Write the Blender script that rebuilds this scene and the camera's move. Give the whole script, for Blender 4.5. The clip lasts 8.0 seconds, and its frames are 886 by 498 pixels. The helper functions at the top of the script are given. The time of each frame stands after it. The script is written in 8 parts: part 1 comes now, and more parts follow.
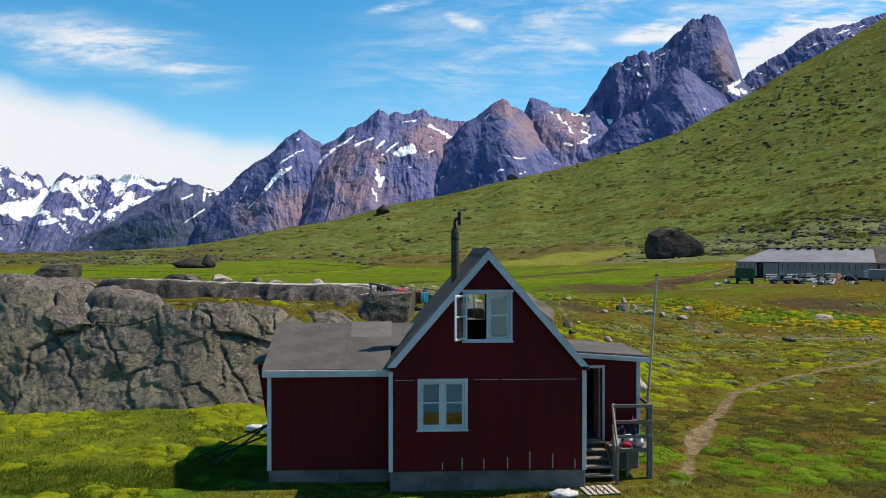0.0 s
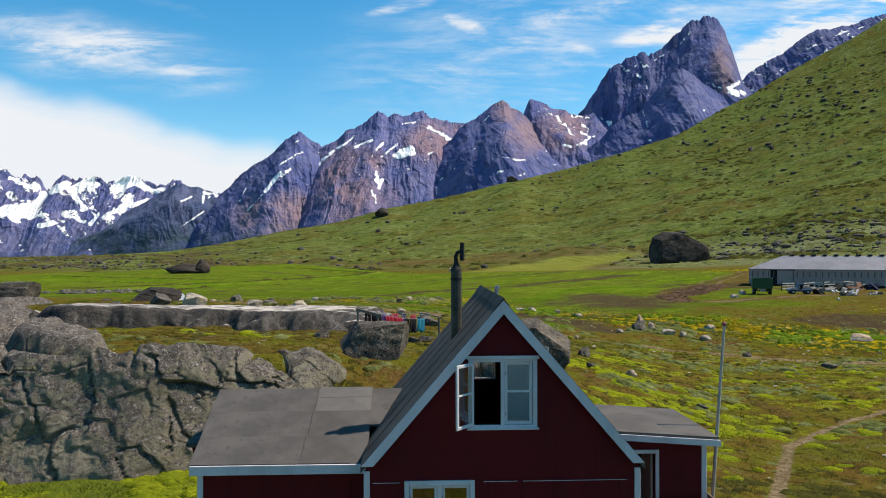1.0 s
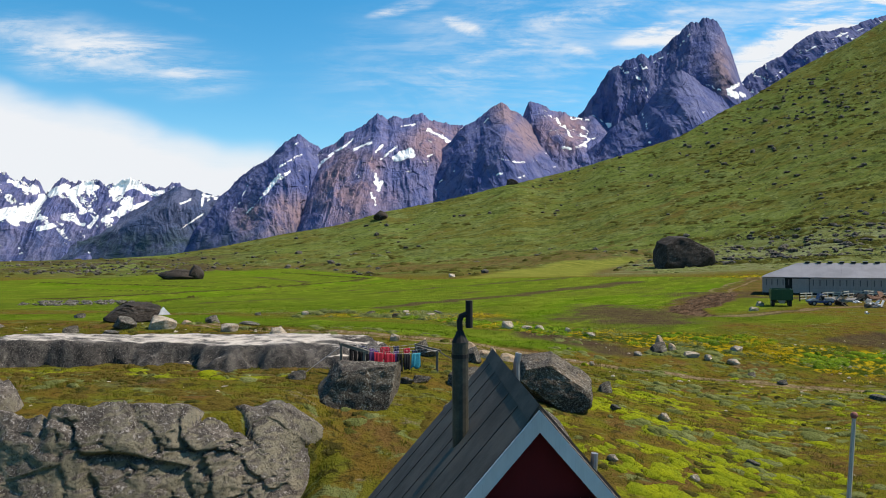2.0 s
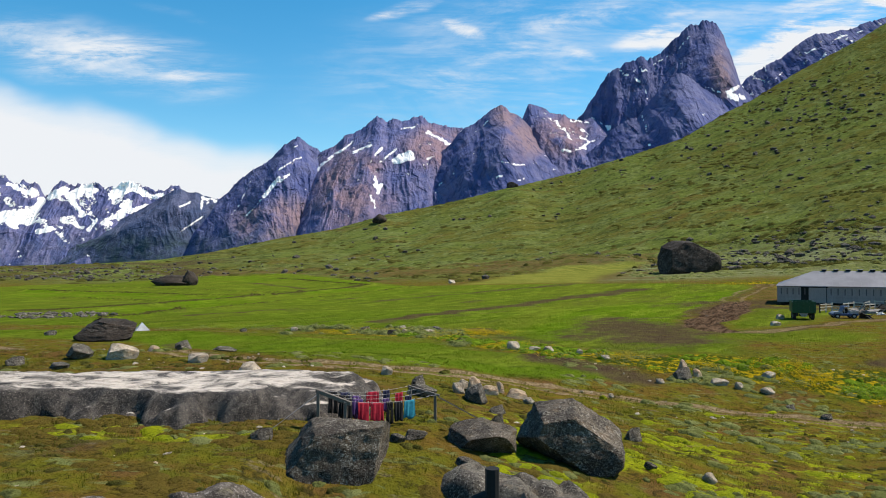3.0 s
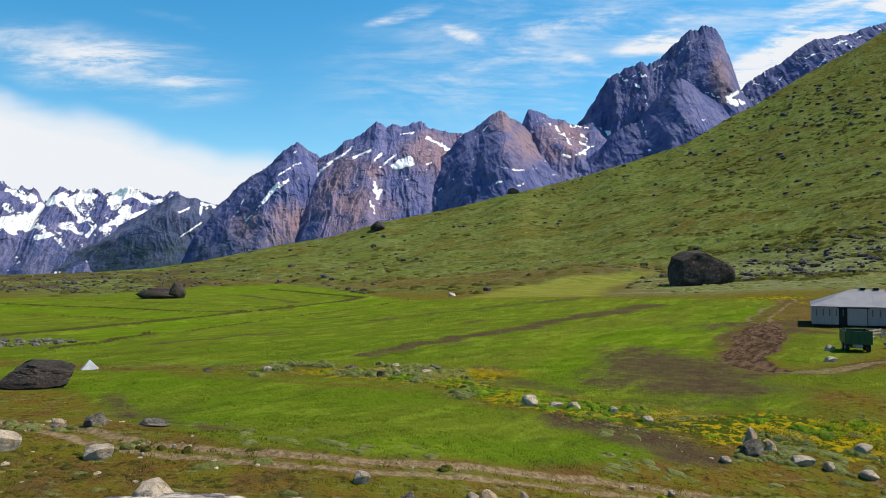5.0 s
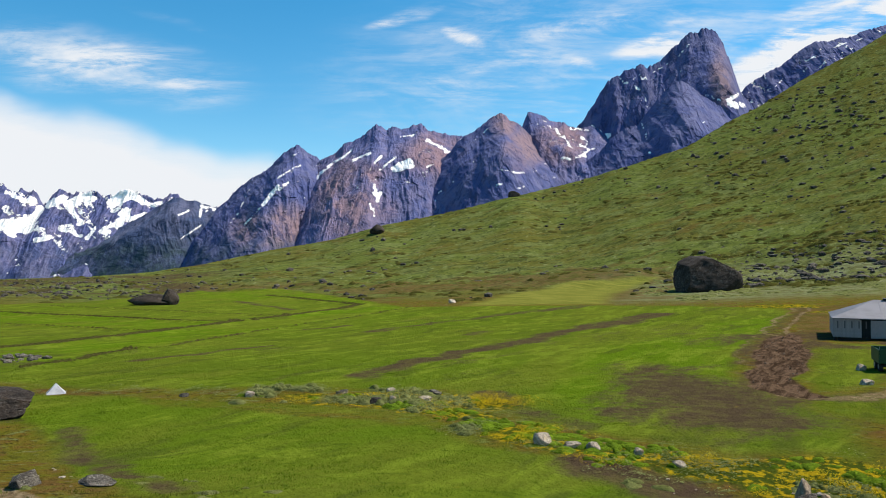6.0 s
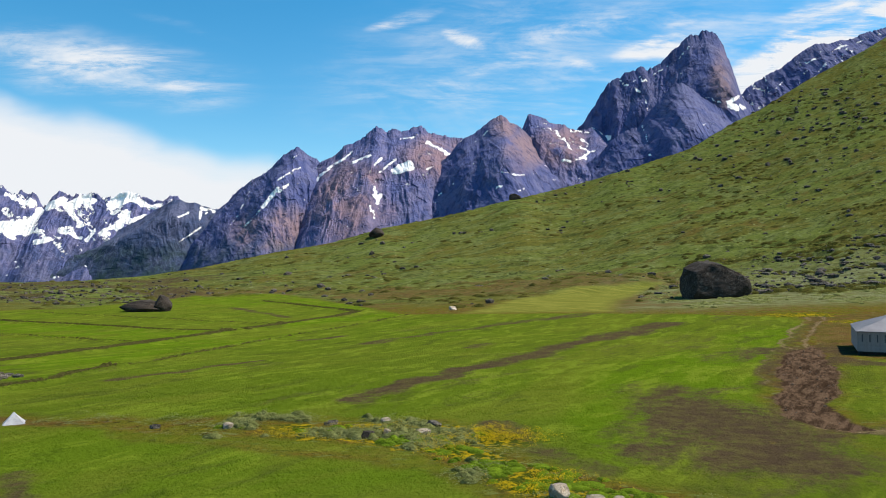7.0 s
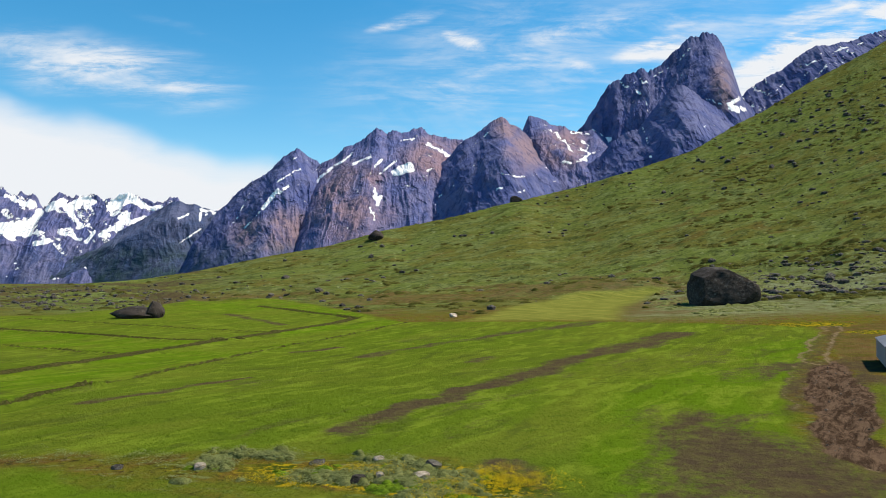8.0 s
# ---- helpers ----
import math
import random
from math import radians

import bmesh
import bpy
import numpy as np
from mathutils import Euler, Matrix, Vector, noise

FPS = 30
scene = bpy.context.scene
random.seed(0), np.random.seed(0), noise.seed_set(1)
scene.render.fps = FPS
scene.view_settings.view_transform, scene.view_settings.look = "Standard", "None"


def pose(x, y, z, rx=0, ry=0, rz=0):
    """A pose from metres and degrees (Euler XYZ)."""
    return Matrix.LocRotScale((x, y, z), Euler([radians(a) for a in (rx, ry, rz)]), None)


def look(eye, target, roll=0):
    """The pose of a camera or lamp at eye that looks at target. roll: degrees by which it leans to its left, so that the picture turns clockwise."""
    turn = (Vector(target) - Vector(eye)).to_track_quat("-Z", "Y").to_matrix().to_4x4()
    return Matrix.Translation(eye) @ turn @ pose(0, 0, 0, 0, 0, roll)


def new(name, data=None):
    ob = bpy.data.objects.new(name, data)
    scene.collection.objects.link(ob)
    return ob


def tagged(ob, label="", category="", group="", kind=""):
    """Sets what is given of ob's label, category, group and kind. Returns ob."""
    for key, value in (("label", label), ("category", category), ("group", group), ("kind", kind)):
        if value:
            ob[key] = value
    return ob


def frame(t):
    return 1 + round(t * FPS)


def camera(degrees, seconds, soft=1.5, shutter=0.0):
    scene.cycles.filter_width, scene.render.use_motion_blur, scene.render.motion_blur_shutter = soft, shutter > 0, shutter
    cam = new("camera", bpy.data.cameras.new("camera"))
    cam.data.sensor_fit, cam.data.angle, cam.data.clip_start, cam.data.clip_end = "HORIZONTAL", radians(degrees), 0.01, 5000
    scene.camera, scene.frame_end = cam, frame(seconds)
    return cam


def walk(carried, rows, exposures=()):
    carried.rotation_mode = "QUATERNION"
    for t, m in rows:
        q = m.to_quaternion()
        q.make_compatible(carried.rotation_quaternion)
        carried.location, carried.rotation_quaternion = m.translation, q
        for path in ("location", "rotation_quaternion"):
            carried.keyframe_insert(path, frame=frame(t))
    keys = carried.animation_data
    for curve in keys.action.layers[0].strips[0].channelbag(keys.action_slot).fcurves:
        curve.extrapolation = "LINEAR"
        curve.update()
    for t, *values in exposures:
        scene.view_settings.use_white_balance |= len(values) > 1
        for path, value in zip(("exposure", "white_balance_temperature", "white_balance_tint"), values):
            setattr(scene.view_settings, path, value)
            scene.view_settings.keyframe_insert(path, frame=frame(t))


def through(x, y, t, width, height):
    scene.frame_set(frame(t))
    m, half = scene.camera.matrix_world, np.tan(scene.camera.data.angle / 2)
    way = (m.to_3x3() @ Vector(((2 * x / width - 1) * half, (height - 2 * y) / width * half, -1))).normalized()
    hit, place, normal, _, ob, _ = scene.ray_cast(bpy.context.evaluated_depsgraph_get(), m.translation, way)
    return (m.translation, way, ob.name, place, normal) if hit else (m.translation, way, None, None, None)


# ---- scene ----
cam = camera(62.88, 8.0, soft=1.0)
walk(cam, [
    (0.0, pose(0.349, -1.924, 6.963, 89.824, 0.021, 0.345)),
    (0.5, pose(0.361, 1.044, 7.451, 89.887, 0.071, 0.324)),
    (1.0, pose(0.370, 3.963, 7.922, 89.961, 0.116, 0.305)),
    (1.5, pose(0.377, 6.841, 8.381, 90.045, 0.156, 0.287)),
    (2.0, pose(0.380, 9.686, 8.829, 90.137, 0.192, 0.272)),
    (2.5, pose(0.381, 12.505, 9.271, 90.235, 0.222, 0.258)),
    (3.0, pose(0.380, 15.306, 9.708, 90.338, 0.247, 0.246)),
    (3.5, pose(0.375, 18.096, 10.144, 90.443, 0.268, 0.237)),
    (4.0, pose(0.367, 20.884, 10.582, 90.550, 0.283, 0.229)),
    (4.5, pose(0.357, 23.676, 11.024, 90.656, 0.294, 0.223)),
    (5.0, pose(0.344, 26.479, 11.474, 90.760, 0.299, 0.219)),
    (5.5, pose(0.328, 29.303, 11.934, 90.860, 0.300, 0.217)),
    (6.0, pose(0.309, 32.153, 12.408, 90.955, 0.296, 0.216)),
    (6.5, pose(0.288, 35.038, 12.898, 91.042, 0.286, 0.218)),
    (7.0, pose(0.263, 37.965, 13.408, 91.121, 0.272, 0.222)),
    (7.5, pose(0.236, 40.942, 13.939, 91.189, 0.253, 0.227)),
    (8.0, pose(0.206, 43.976, 14.496, 91.244, 0.229, 0.235)),
], exposures=((0.0, 0.4), (8.0, 0.4)))

# ---- sun, sky ----
SUN_AZ, SUN_EL = 78.0, 54.0          # degrees: bearing to the right of straight ahead, height
world = bpy.data.worlds.new("sky")
scene.world = world
world.use_nodes = True
wn = world.node_tree.nodes
wl = world.node_tree.links
sky = wn.new("ShaderNodeTexSky")
sky.sky_type = "NISHITA"
sky.sun_disc = False
sky.sun_elevation = radians(SUN_EL)
sky.sun_rotation = radians(SUN_AZ)
sky.altitude = 0
sky.air_density, sky.dust_density, sky.ozone_density = 1.0, 0.15, 3.0
hue = wn.new("ShaderNodeHueSaturation")
hue.inputs["Hue"].default_value = 0.486
hue.inputs["Saturation"].default_value = 1.38
wl.new(sky.outputs[0], hue.inputs["Color"])
wl.new(hue.outputs[0], wn["Background"].inputs["Color"])
wn["Background"].inputs["Strength"].default_value = 0.12

sun = new("sun", bpy.data.lights.new("sun", "SUN"))
sun.data.energy, sun.data.angle, sun.data.color = 5.0, radians(0.53), (1.0, 0.90, 0.77)
sa, se = radians(SUN_AZ), radians(SUN_EL)
sun.matrix_world = look((0, 0, 200), (-math.sin(sa) * math.cos(se) * 100, -math.cos(sa) * math.cos(se) * 100, 200 - math.sin(se) * 100))


# ---- node materials ----
class Mat:
    """A small writer of procedural node materials."""

    def __init__(self, name, coords="Object"):
        self.m = bpy.data.materials.new(name)
        self.m.use_nodes = True
        self.t = self.m.node_tree
        self.bsdf = self.t.nodes["Principled BSDF"]
        self.co = self.t.nodes.new("ShaderNodeTexCoord").outputs[coords]
        self.normal = None

    def put(self, socket, value):
        if isinstance(value, bpy.types.NodeSocket):
            self.t.links.new(value, socket)
        elif isinstance(value, tuple) and len(value) == 3:
            socket.default_value = (*value, 1.0) if socket.type == "RGBA" else value
        else:
            socket.default_value = value

    def scaled(self, sx, sy, sz, rot=(0, 0, 0)):
        n = self.t.nodes.new("ShaderNodeMapping")
        self.t.links.new(self.co, n.inputs["Vector"])
        n.inputs["Scale"].default_value = (sx, sy, sz)
        n.inputs["Rotation"].default_value = rot
        return n.outputs[0]

    def combed(self, sx, sy, turn):
        """Coordinates turned about the upright, then stretched."""
        n = self.t.nodes.new("ShaderNodeMapping")
        self.t.links.new(self.co, n.inputs["Vector"])
        n.inputs["Rotation"].default_value = (0, 0, turn)
        k = self.t.nodes.new("ShaderNodeMapping")
        self.t.links.new(n.outputs[0], k.inputs["Vector"])
        k.inputs["Scale"].default_value = (sx, sy, 1)
        return k.outputs[0]

    def noise(self, scale, detail=4.0, rough=0.55, co=None, warp=0.0):
        n = self.t.nodes.new("ShaderNodeTexNoise")
        self.t.links.new(co or self.co, n.inputs["Vector"])
        n.inputs["Scale"].default_value, n.inputs["Detail"].default_value = scale, detail
        n.inputs["Roughness"].default_value, n.inputs["Distortion"].default_value = rough, warp
        return n.outputs["Fac"]

    def ramp(self, fac, a, b, lo=0.0, hi=1.0):
        n = self.t.nodes.new("ShaderNodeMapRange")
        n.interpolation_type = "SMOOTHSTEP"
        self.put(n.inputs["Value"], fac)
        n.inputs["From Min"].default_value, n.inputs["From Max"].default_value = a, b
        n.inputs["To Min"].default_value, n.inputs["To Max"].default_value = lo, hi
        return n.outputs[0]

    def math(self, op, a, b=0.0):
        n = self.t.nodes.new("ShaderNodeMath")
        n.operation = op
        self.put(n.inputs[0], a)
        self.put(n.inputs[1], b)
        return n.outputs[0]

    def mix(self, fac, a, b):
        n = self.t.nodes.new("ShaderNodeMix")
        n.data_type = "RGBA"
        self.put(n.inputs["Factor"], fac)
        self.put(n.inputs[6], a)
        self.put(n.inputs[7], b)
        return n.outputs[2]

    def attr(self, name, channel=None):
        n = self.t.nodes.new("ShaderNodeAttribute")
        n.attribute_name = name
        if channel is None:
            return n.outputs["Fac"]
        s = self.t.nodes.new("ShaderNodeSeparateColor")
        self.t.links.new(n.outputs["Color"], s.inputs[0])
        return s.outputs[channel]

    def rand(self):
        return self.t.nodes.new("ShaderNodeObjectInfo").outputs["Random"]

    def island(self):
        return self.t.nodes.new("ShaderNodeNewGeometry").outputs["Random Per Island"]

    def up(self):
        n = self.t.nodes.new("ShaderNodeNewGeometry")
        s = self.t.nodes.new("ShaderNodeSeparateXYZ")
        self.t.links.new(n.outputs["Normal"], s.inputs[0])
        return s.outputs[2]

    def bump(self, fac, strength, distance):
        n = self.t.nodes.new("ShaderNodeBump")
        n.inputs["Strength"].default_value, n.inputs["Distance"].default_value = strength, distance
        self.put(n.inputs["Height"], fac)
        if self.normal:
            self.t.links.new(self.normal, n.inputs["Normal"])
        self.normal = n.outputs[0]

    def done(self, color, rough=0.9, metal=0.0, gloss=0.3):
        self.put(self.bsdf.inputs["Base Color"], color)
        self.put(self.bsdf.inputs["Roughness"], rough)
        self.put(self.bsdf.inputs["Metallic"], metal)
        self.bsdf.inputs["Specular IOR Level"].default_value = gloss
        if self.normal:
            self.t.links.new(self.normal, self.bsdf.inputs["Normal"])
        return self.m


def ground_material():
    m = Mat("turf")
    mid, fine = m.noise(0.55, 5, 0.6), m.noise(3.2, 5, 0.65)
    grain = m.noise(14.0, 3, 0.7)
    clump = m.noise(1.5, 6, 0.70, warp=0.5)
    # heath: brown moss, olive grass, rust crowberry, pale lichen and grey-green dwarf willow
    c = m.mix(m.ramp(mid, 0.38, 0.62), (0.112, 0.072, 0.015), (0.102, 0.096, 0.011))
    c = m.mix(m.ramp(m.noise(0.35, 5, 0.65), 0.52, 0.62, 0.0, 0.8), c, (0.108, 0.060, 0.022))
    c = m.mix(m.ramp(m.noise(0.22, 6, 0.64, warp=0.5), 0.50, 0.62, 0.0, 0.75), c, (0.092, 0.100, 0.012))
    c = m.mix(m.ramp(m.noise(0.9, 5, 0.65, m.scaled(0.7, 1.6, 1), 0.6), 0.57, 0.64, 0.0, 0.85), c, (0.128, 0.146, 0.050))
    c = m.mix(m.ramp(m.noise(0.8, 6, 0.72, m.scaled(0.6, 1.7, 1)), 0.60, 0.68, 0.0, 0.7), c, (0.175, 0.140, 0.092))
    c = m.mix(m.ramp(clump, 0.53, 0.64, 0.0, 0.85), c, (0.030, 0.026, 0.009))
    c = m.mix(m.ramp(fine, 0.56, 0.68, 0.0, 0.8), c, (0.034, 0.030, 0.010))
    # hillside: grass on the ribs, brown moss in the hollows, dark dwarf scrub
    lie = m.combed(0.62, 1.25, -0.42)
    hill = m.mix(m.ramp(m.noise(0.020, 5, 0.58, lie, 0.6), 0.42, 0.58), (0.096, 0.094, 0.020), (0.098, 0.122, 0.026))
    hill = m.mix(m.ramp(m.noise(0.075, 6, 0.64, lie, 0.7), 0.47, 0.60, 0.0, 0.85), hill, (0.116, 0.138, 0.042))
    hill = m.mix(m.ramp(m.noise(0.050, 5, 0.60, lie, 0.8), 0.57, 0.66, 0.0, 0.7), hill, (0.100, 0.070, 0.020))
    hill = m.mix(m.ramp(m.noise(0.11, 8, 0.74, lie, 0.9), 0.50, 0.60, 0.0, 0.85), hill, (0.046, 0.060, 0.016))
    hill = m.mix(m.ramp(m.noise(0.36, 7, 0.74, lie, 0.6), 0.52, 0.62, 0.0, 0.90), hill, (0.028, 0.035, 0.012))
    hill = m.mix(m.ramp(m.noise(0.34, 6, 0.68), 0.58, 0.66, 0.0, 0.8), hill, (0.185, 0.205, 0.085))
    c = m.mix(m.attr("cover_b", 0), c, hill)
    sage = m.mix(m.ramp(m.noise(0.30, 7, 0.70, m.scaled(0.7, 1.5, 1)), 0.42, 0.58), (0.088, 0.092, 0.034), (0.168, 0.184, 0.092))
    c = m.mix(m.math("MULTIPLY", m.attr("mud", 1), 0.85), c, sage)
    rust = m.mix(m.ramp(m.noise(0.30, 6, 0.68), 0.42, 0.60), (0.118, 0.068, 0.030), (0.070, 0.056, 0.016))
    c = m.mix(m.ramp(m.math("ADD", m.attr("mud", 2), m.math("SUBTRACT", m.noise(0.16, 6, 0.68), 0.5)), 0.35, 0.75, 0.0, 0.60), c, rust)
    # hay meadow, its parcels of different growth, softly combed by the wind
    rows = m.combed(1.5, 0.45, 0.58)
    lush = m.mix(m.attr("cover_c", 1), (0.080, 0.100, 0.012), (0.078, 0.132, 0.006))
    lush = m.mix(m.ramp(m.noise(0.055, 6, 0.62, rows, 0.5), 0.44, 0.60, 0.0, 0.80), lush, (0.100, 0.122, 0.013))
    lush = m.mix(m.ramp(m.noise(0.30, 7, 0.68, rows, 0.5), 0.48, 0.64, 0.0, 0.75), lush, (0.136, 0.180, 0.016))
    lush = m.mix(m.ramp(m.noise(0.20, 7, 0.70, rows, 0.5), 0.52, 0.66, 0.0, 0.65), lush, (0.052, 0.064, 0.012))
    lush = m.mix(m.ramp(m.noise(0.7, 5, 0.66, m.scaled(0.8, 1.2, 1), 0.5), 0.54, 0.70, 0.0, 0.55), lush, (0.036, 0.062, 0.006))
    c = m.mix(m.attr("cover_a", 0), c, lush)
    swath = m.mix(m.ramp(m.noise(0.45, 5, 0.66, m.combed(0.10, 1.5, 0.95), 0.3), 0.42, 0.60), (0.122, 0.132, 0.022), (0.200, 0.198, 0.038))
    c = m.mix(m.attr("cover_c", 2), c, swath)
    bare = m.mix(m.ramp(m.noise(0.7, 6, 0.72), 0.40, 0.62), (0.056, 0.036, 0.025), (0.078, 0.062, 0.026))
    ragged = m.math("ADD", m.math("MULTIPLY", m.math("SUBTRACT", m.noise(0.22, 7, 0.68, rows, 0.6), 0.5), 1.7), m.math("MULTIPLY", m.math("SUBTRACT", m.noise(1.1, 6, 0.75), 0.5), 1.3))
    c = m.mix(m.ramp(m.math("ADD", m.attr("cover_a", 1), ragged), 0.30, 1.02, 0.0, 0.95), c, bare)
    # dark sedge along the drains between the parcels
    drain = m.math("ADD", m.attr("cover_c", 0), m.math("MULTIPLY", m.math("SUBTRACT", m.noise(0.5, 6, 0.70), 0.5), 1.1))
    c = m.mix(m.ramp(drain, 0.34, 0.72, 0.0, 0.92), c, m.mix(m.ramp(fine, 0.40, 0.62), (0.030, 0.030, 0.010), (0.064, 0.052, 0.020)))
    # yellow-green moss cushions
    c = m.mix(m.math("MULTIPLY", m.attr("cover_a", 2), m.ramp(m.noise(0.75, 5, 0.65, m.scaled(0.8, 1.7, 1), 0.4), 0.50, 0.58)), c, m.mix(m.ramp(fine, 0.40, 0.60), (0.232, 0.258, 0.010), (0.150, 0.172, 0.010)))
    # marsh flowers
    bloom = m.mix(m.ramp(m.noise(1.6, 5, 0.65), 0.48, 0.58), (0.046, 0.062, 0.008), (0.30, 0.215, 0.008))
    c = m.mix(m.ramp(m.math("ADD", m.attr("cover_b", 1), m.math("MULTIPLY", m.math("SUBTRACT", m.noise(0.45, 6, 0.68), 0.5), 2.6)), 0.35, 0.85), c, bloom)
    # tracks and mud
    dirt = m.mix(m.ramp(fine, 0.35, 0.68), (0.125, 0.086, 0.042), (0.245, 0.182, 0.108))
    c = m.mix(m.ramp(m.math("ADD", m.attr("cover_b", 2), m.math("MULTIPLY", m.math("SUBTRACT", m.noise(1.3, 6, 0.72), 0.5), 1.0)), 0.35, 0.75), c, dirt)
    furrow = m.noise(0.55, 7, 0.74, m.combed(2.2, 0.55, 0.52), 0.7)
    churned = m.mix(m.ramp(furrow, 0.42, 0.58), (0.042, 0.026, 0.016), (0.112, 0.072, 0.044))
    churned = m.mix(m.ramp(m.noise(1.4, 6, 0.74, m.combed(1.6, 0.8, 0.52), 0.6), 0.63, 0.71, 0.0, 0.7), churned, (0.205, 0.165, 0.125))
    c = m.mix(m.ramp(m.math("ADD", m.attr("mud", 0), m.math("SUBTRACT", m.noise(0.6, 6, 0.7), 0.5)), 0.30, 0.62), c, churned)
    m.bump(m.noise(0.5, 6, 0.7), 0.5, 0.5)
    m.bump(clump, 0.7, 0.30)
    m.bump(fine, 0.8, 0.20)
    m.bump(grain, 0.4, 0.05)
    return m.done(c, 1.0, gloss=0.0)


def rock_material(name, dark, light, lichen=0.5, scale=1.0):
    m = Mat(name)
    big, mid, fine = m.noise(0.55 * scale, 5, 0.6), m.noise(2.3 * scale, 6, 0.66, warp=0.5), m.noise(16.0 * scale, 5, 0.7)
    c = m.mix(m.ramp(big, 0.40, 0.60), dark, light)
    c = m.mix(m.ramp(mid, 0.50, 0.62, 0.0, 0.8), c, tuple(v * 0.45 for v in dark))
    c = m.mix(m.ramp(m.noise(1.2 * scale, 5, 0.6), 0.55, 0.66, 0.0, 0.5), c, tuple(v * k for v, k in zip(light, (1.35, 1.1, 0.8))))
    c = m.mix(m.ramp(fine, 0.46, 0.36, 0.0, 0.8), c, tuple(v * 0.25 for v in dark))
    # crusts of pale lichen in small spots
    spots = m.ramp(m.noise(9.0 * scale, 5, 0.68, warp=1.0), 0.545, 0.595)
    c = m.mix(m.math("MULTIPLY", spots, m.ramp(m.noise(0.8 * scale, 5, 0.6), 0.38, 0.60, 0.35 * lichen, lichen)), c, (0.46, 0.42, 0.35))
    c = m.mix(m.math("MULTIPLY", m.ramp(m.noise(21.0 * scale, 4, 0.65, warp=0.8), 0.55, 0.61), 0.55 * lichen), c, (0.36, 0.33, 0.28))
    m.bump(mid, 1.0, 0.22 / scale)
    m.bump(fine, 1.0, 0.07 / scale)
    return m.done(c, 0.92, gloss=0.2)


def cliff_material():
    """Grey-green split faces below, black lichen crust with pale specks on what weathers above."""
    m = Mat("fissured_cliff_rock")
    big, mid, fine = m.noise(0.45, 6, 0.62, warp=0.5), m.noise(2.6, 7, 0.70, warp=0.6), m.noise(15.0, 5, 0.72)
    face = m.mix(m.ramp(big, 0.40, 0.60), (0.152, 0.132, 0.090), (0.232, 0.198, 0.138))
    face = m.mix(m.ramp(mid, 0.52, 0.64, 0.0, 0.7), face, (0.040, 0.038, 0.032))
    face = m.mix(m.ramp(m.noise(0.9, 6, 0.66, m.scaled(1, 1, 0.35)), 0.56, 0.66, 0.0, 0.6), face, (0.175, 0.155, 0.118))
    crust = m.mix(m.ramp(mid, 0.42, 0.60), (0.050, 0.041, 0.034), (0.122, 0.102, 0.082))
    crust = m.mix(m.ramp(m.noise(10.0, 5, 0.70, warp=1.0), 0.56, 0.61, 0.0, 0.85), crust, (0.36, 0.32, 0.29))
    crust = m.mix(m.ramp(m.noise(24.0, 4, 0.68), 0.57, 0.63, 0.0, 0.6), crust, (0.26, 0.235, 0.21))
    up = m.math("ADD", m.up(), m.math("MULTIPLY", m.math("SUBTRACT", m.noise(0.7, 6, 0.68, warp=0.6), 0.5), 1.3))
    c = m.mix(m.ramp(up, 0.30, 0.52), face, crust)
    c = m.mix(m.ramp(fine, 0.44, 0.34, 0.0, 0.8), c, (0.022, 0.018, 0.014))
    c = m.mix(m.ramp(m.noise(5.0, 6, 0.75), 0.56, 0.66, 0.0, 0.5), c, (0.030, 0.026, 0.020))
    m.bump(mid, 0.8, 0.12)
    m.bump(fine, 0.9, 0.04)
    return m.done(c, 0.92, gloss=0.2)


def slab_material():
    m = Mat("glare_topped_granite")
    big, mid, fine = m.noise(0.5, 6, 0.65), m.noise(2.0, 7, 0.72, warp=0.5), m.noise(7.0, 6, 0.75)
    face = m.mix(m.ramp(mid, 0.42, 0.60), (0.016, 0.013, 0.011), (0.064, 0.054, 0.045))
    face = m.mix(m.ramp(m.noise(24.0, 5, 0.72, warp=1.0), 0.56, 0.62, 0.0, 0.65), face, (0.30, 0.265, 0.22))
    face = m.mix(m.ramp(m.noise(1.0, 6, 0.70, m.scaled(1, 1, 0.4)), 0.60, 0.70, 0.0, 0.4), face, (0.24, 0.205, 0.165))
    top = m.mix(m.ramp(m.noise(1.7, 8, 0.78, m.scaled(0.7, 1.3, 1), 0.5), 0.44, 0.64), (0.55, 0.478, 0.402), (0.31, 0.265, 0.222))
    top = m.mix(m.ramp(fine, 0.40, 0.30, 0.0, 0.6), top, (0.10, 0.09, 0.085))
    # glare on the top is put into its pale colour, faces kept near black
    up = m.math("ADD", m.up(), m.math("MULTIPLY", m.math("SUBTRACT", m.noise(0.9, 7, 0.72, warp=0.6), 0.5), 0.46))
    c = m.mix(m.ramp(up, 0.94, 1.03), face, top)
    m.bump(mid, 0.7, 0.12)
    m.bump(fine, 0.8, 0.05)
    return m.done(c, 0.8, gloss=0.25)


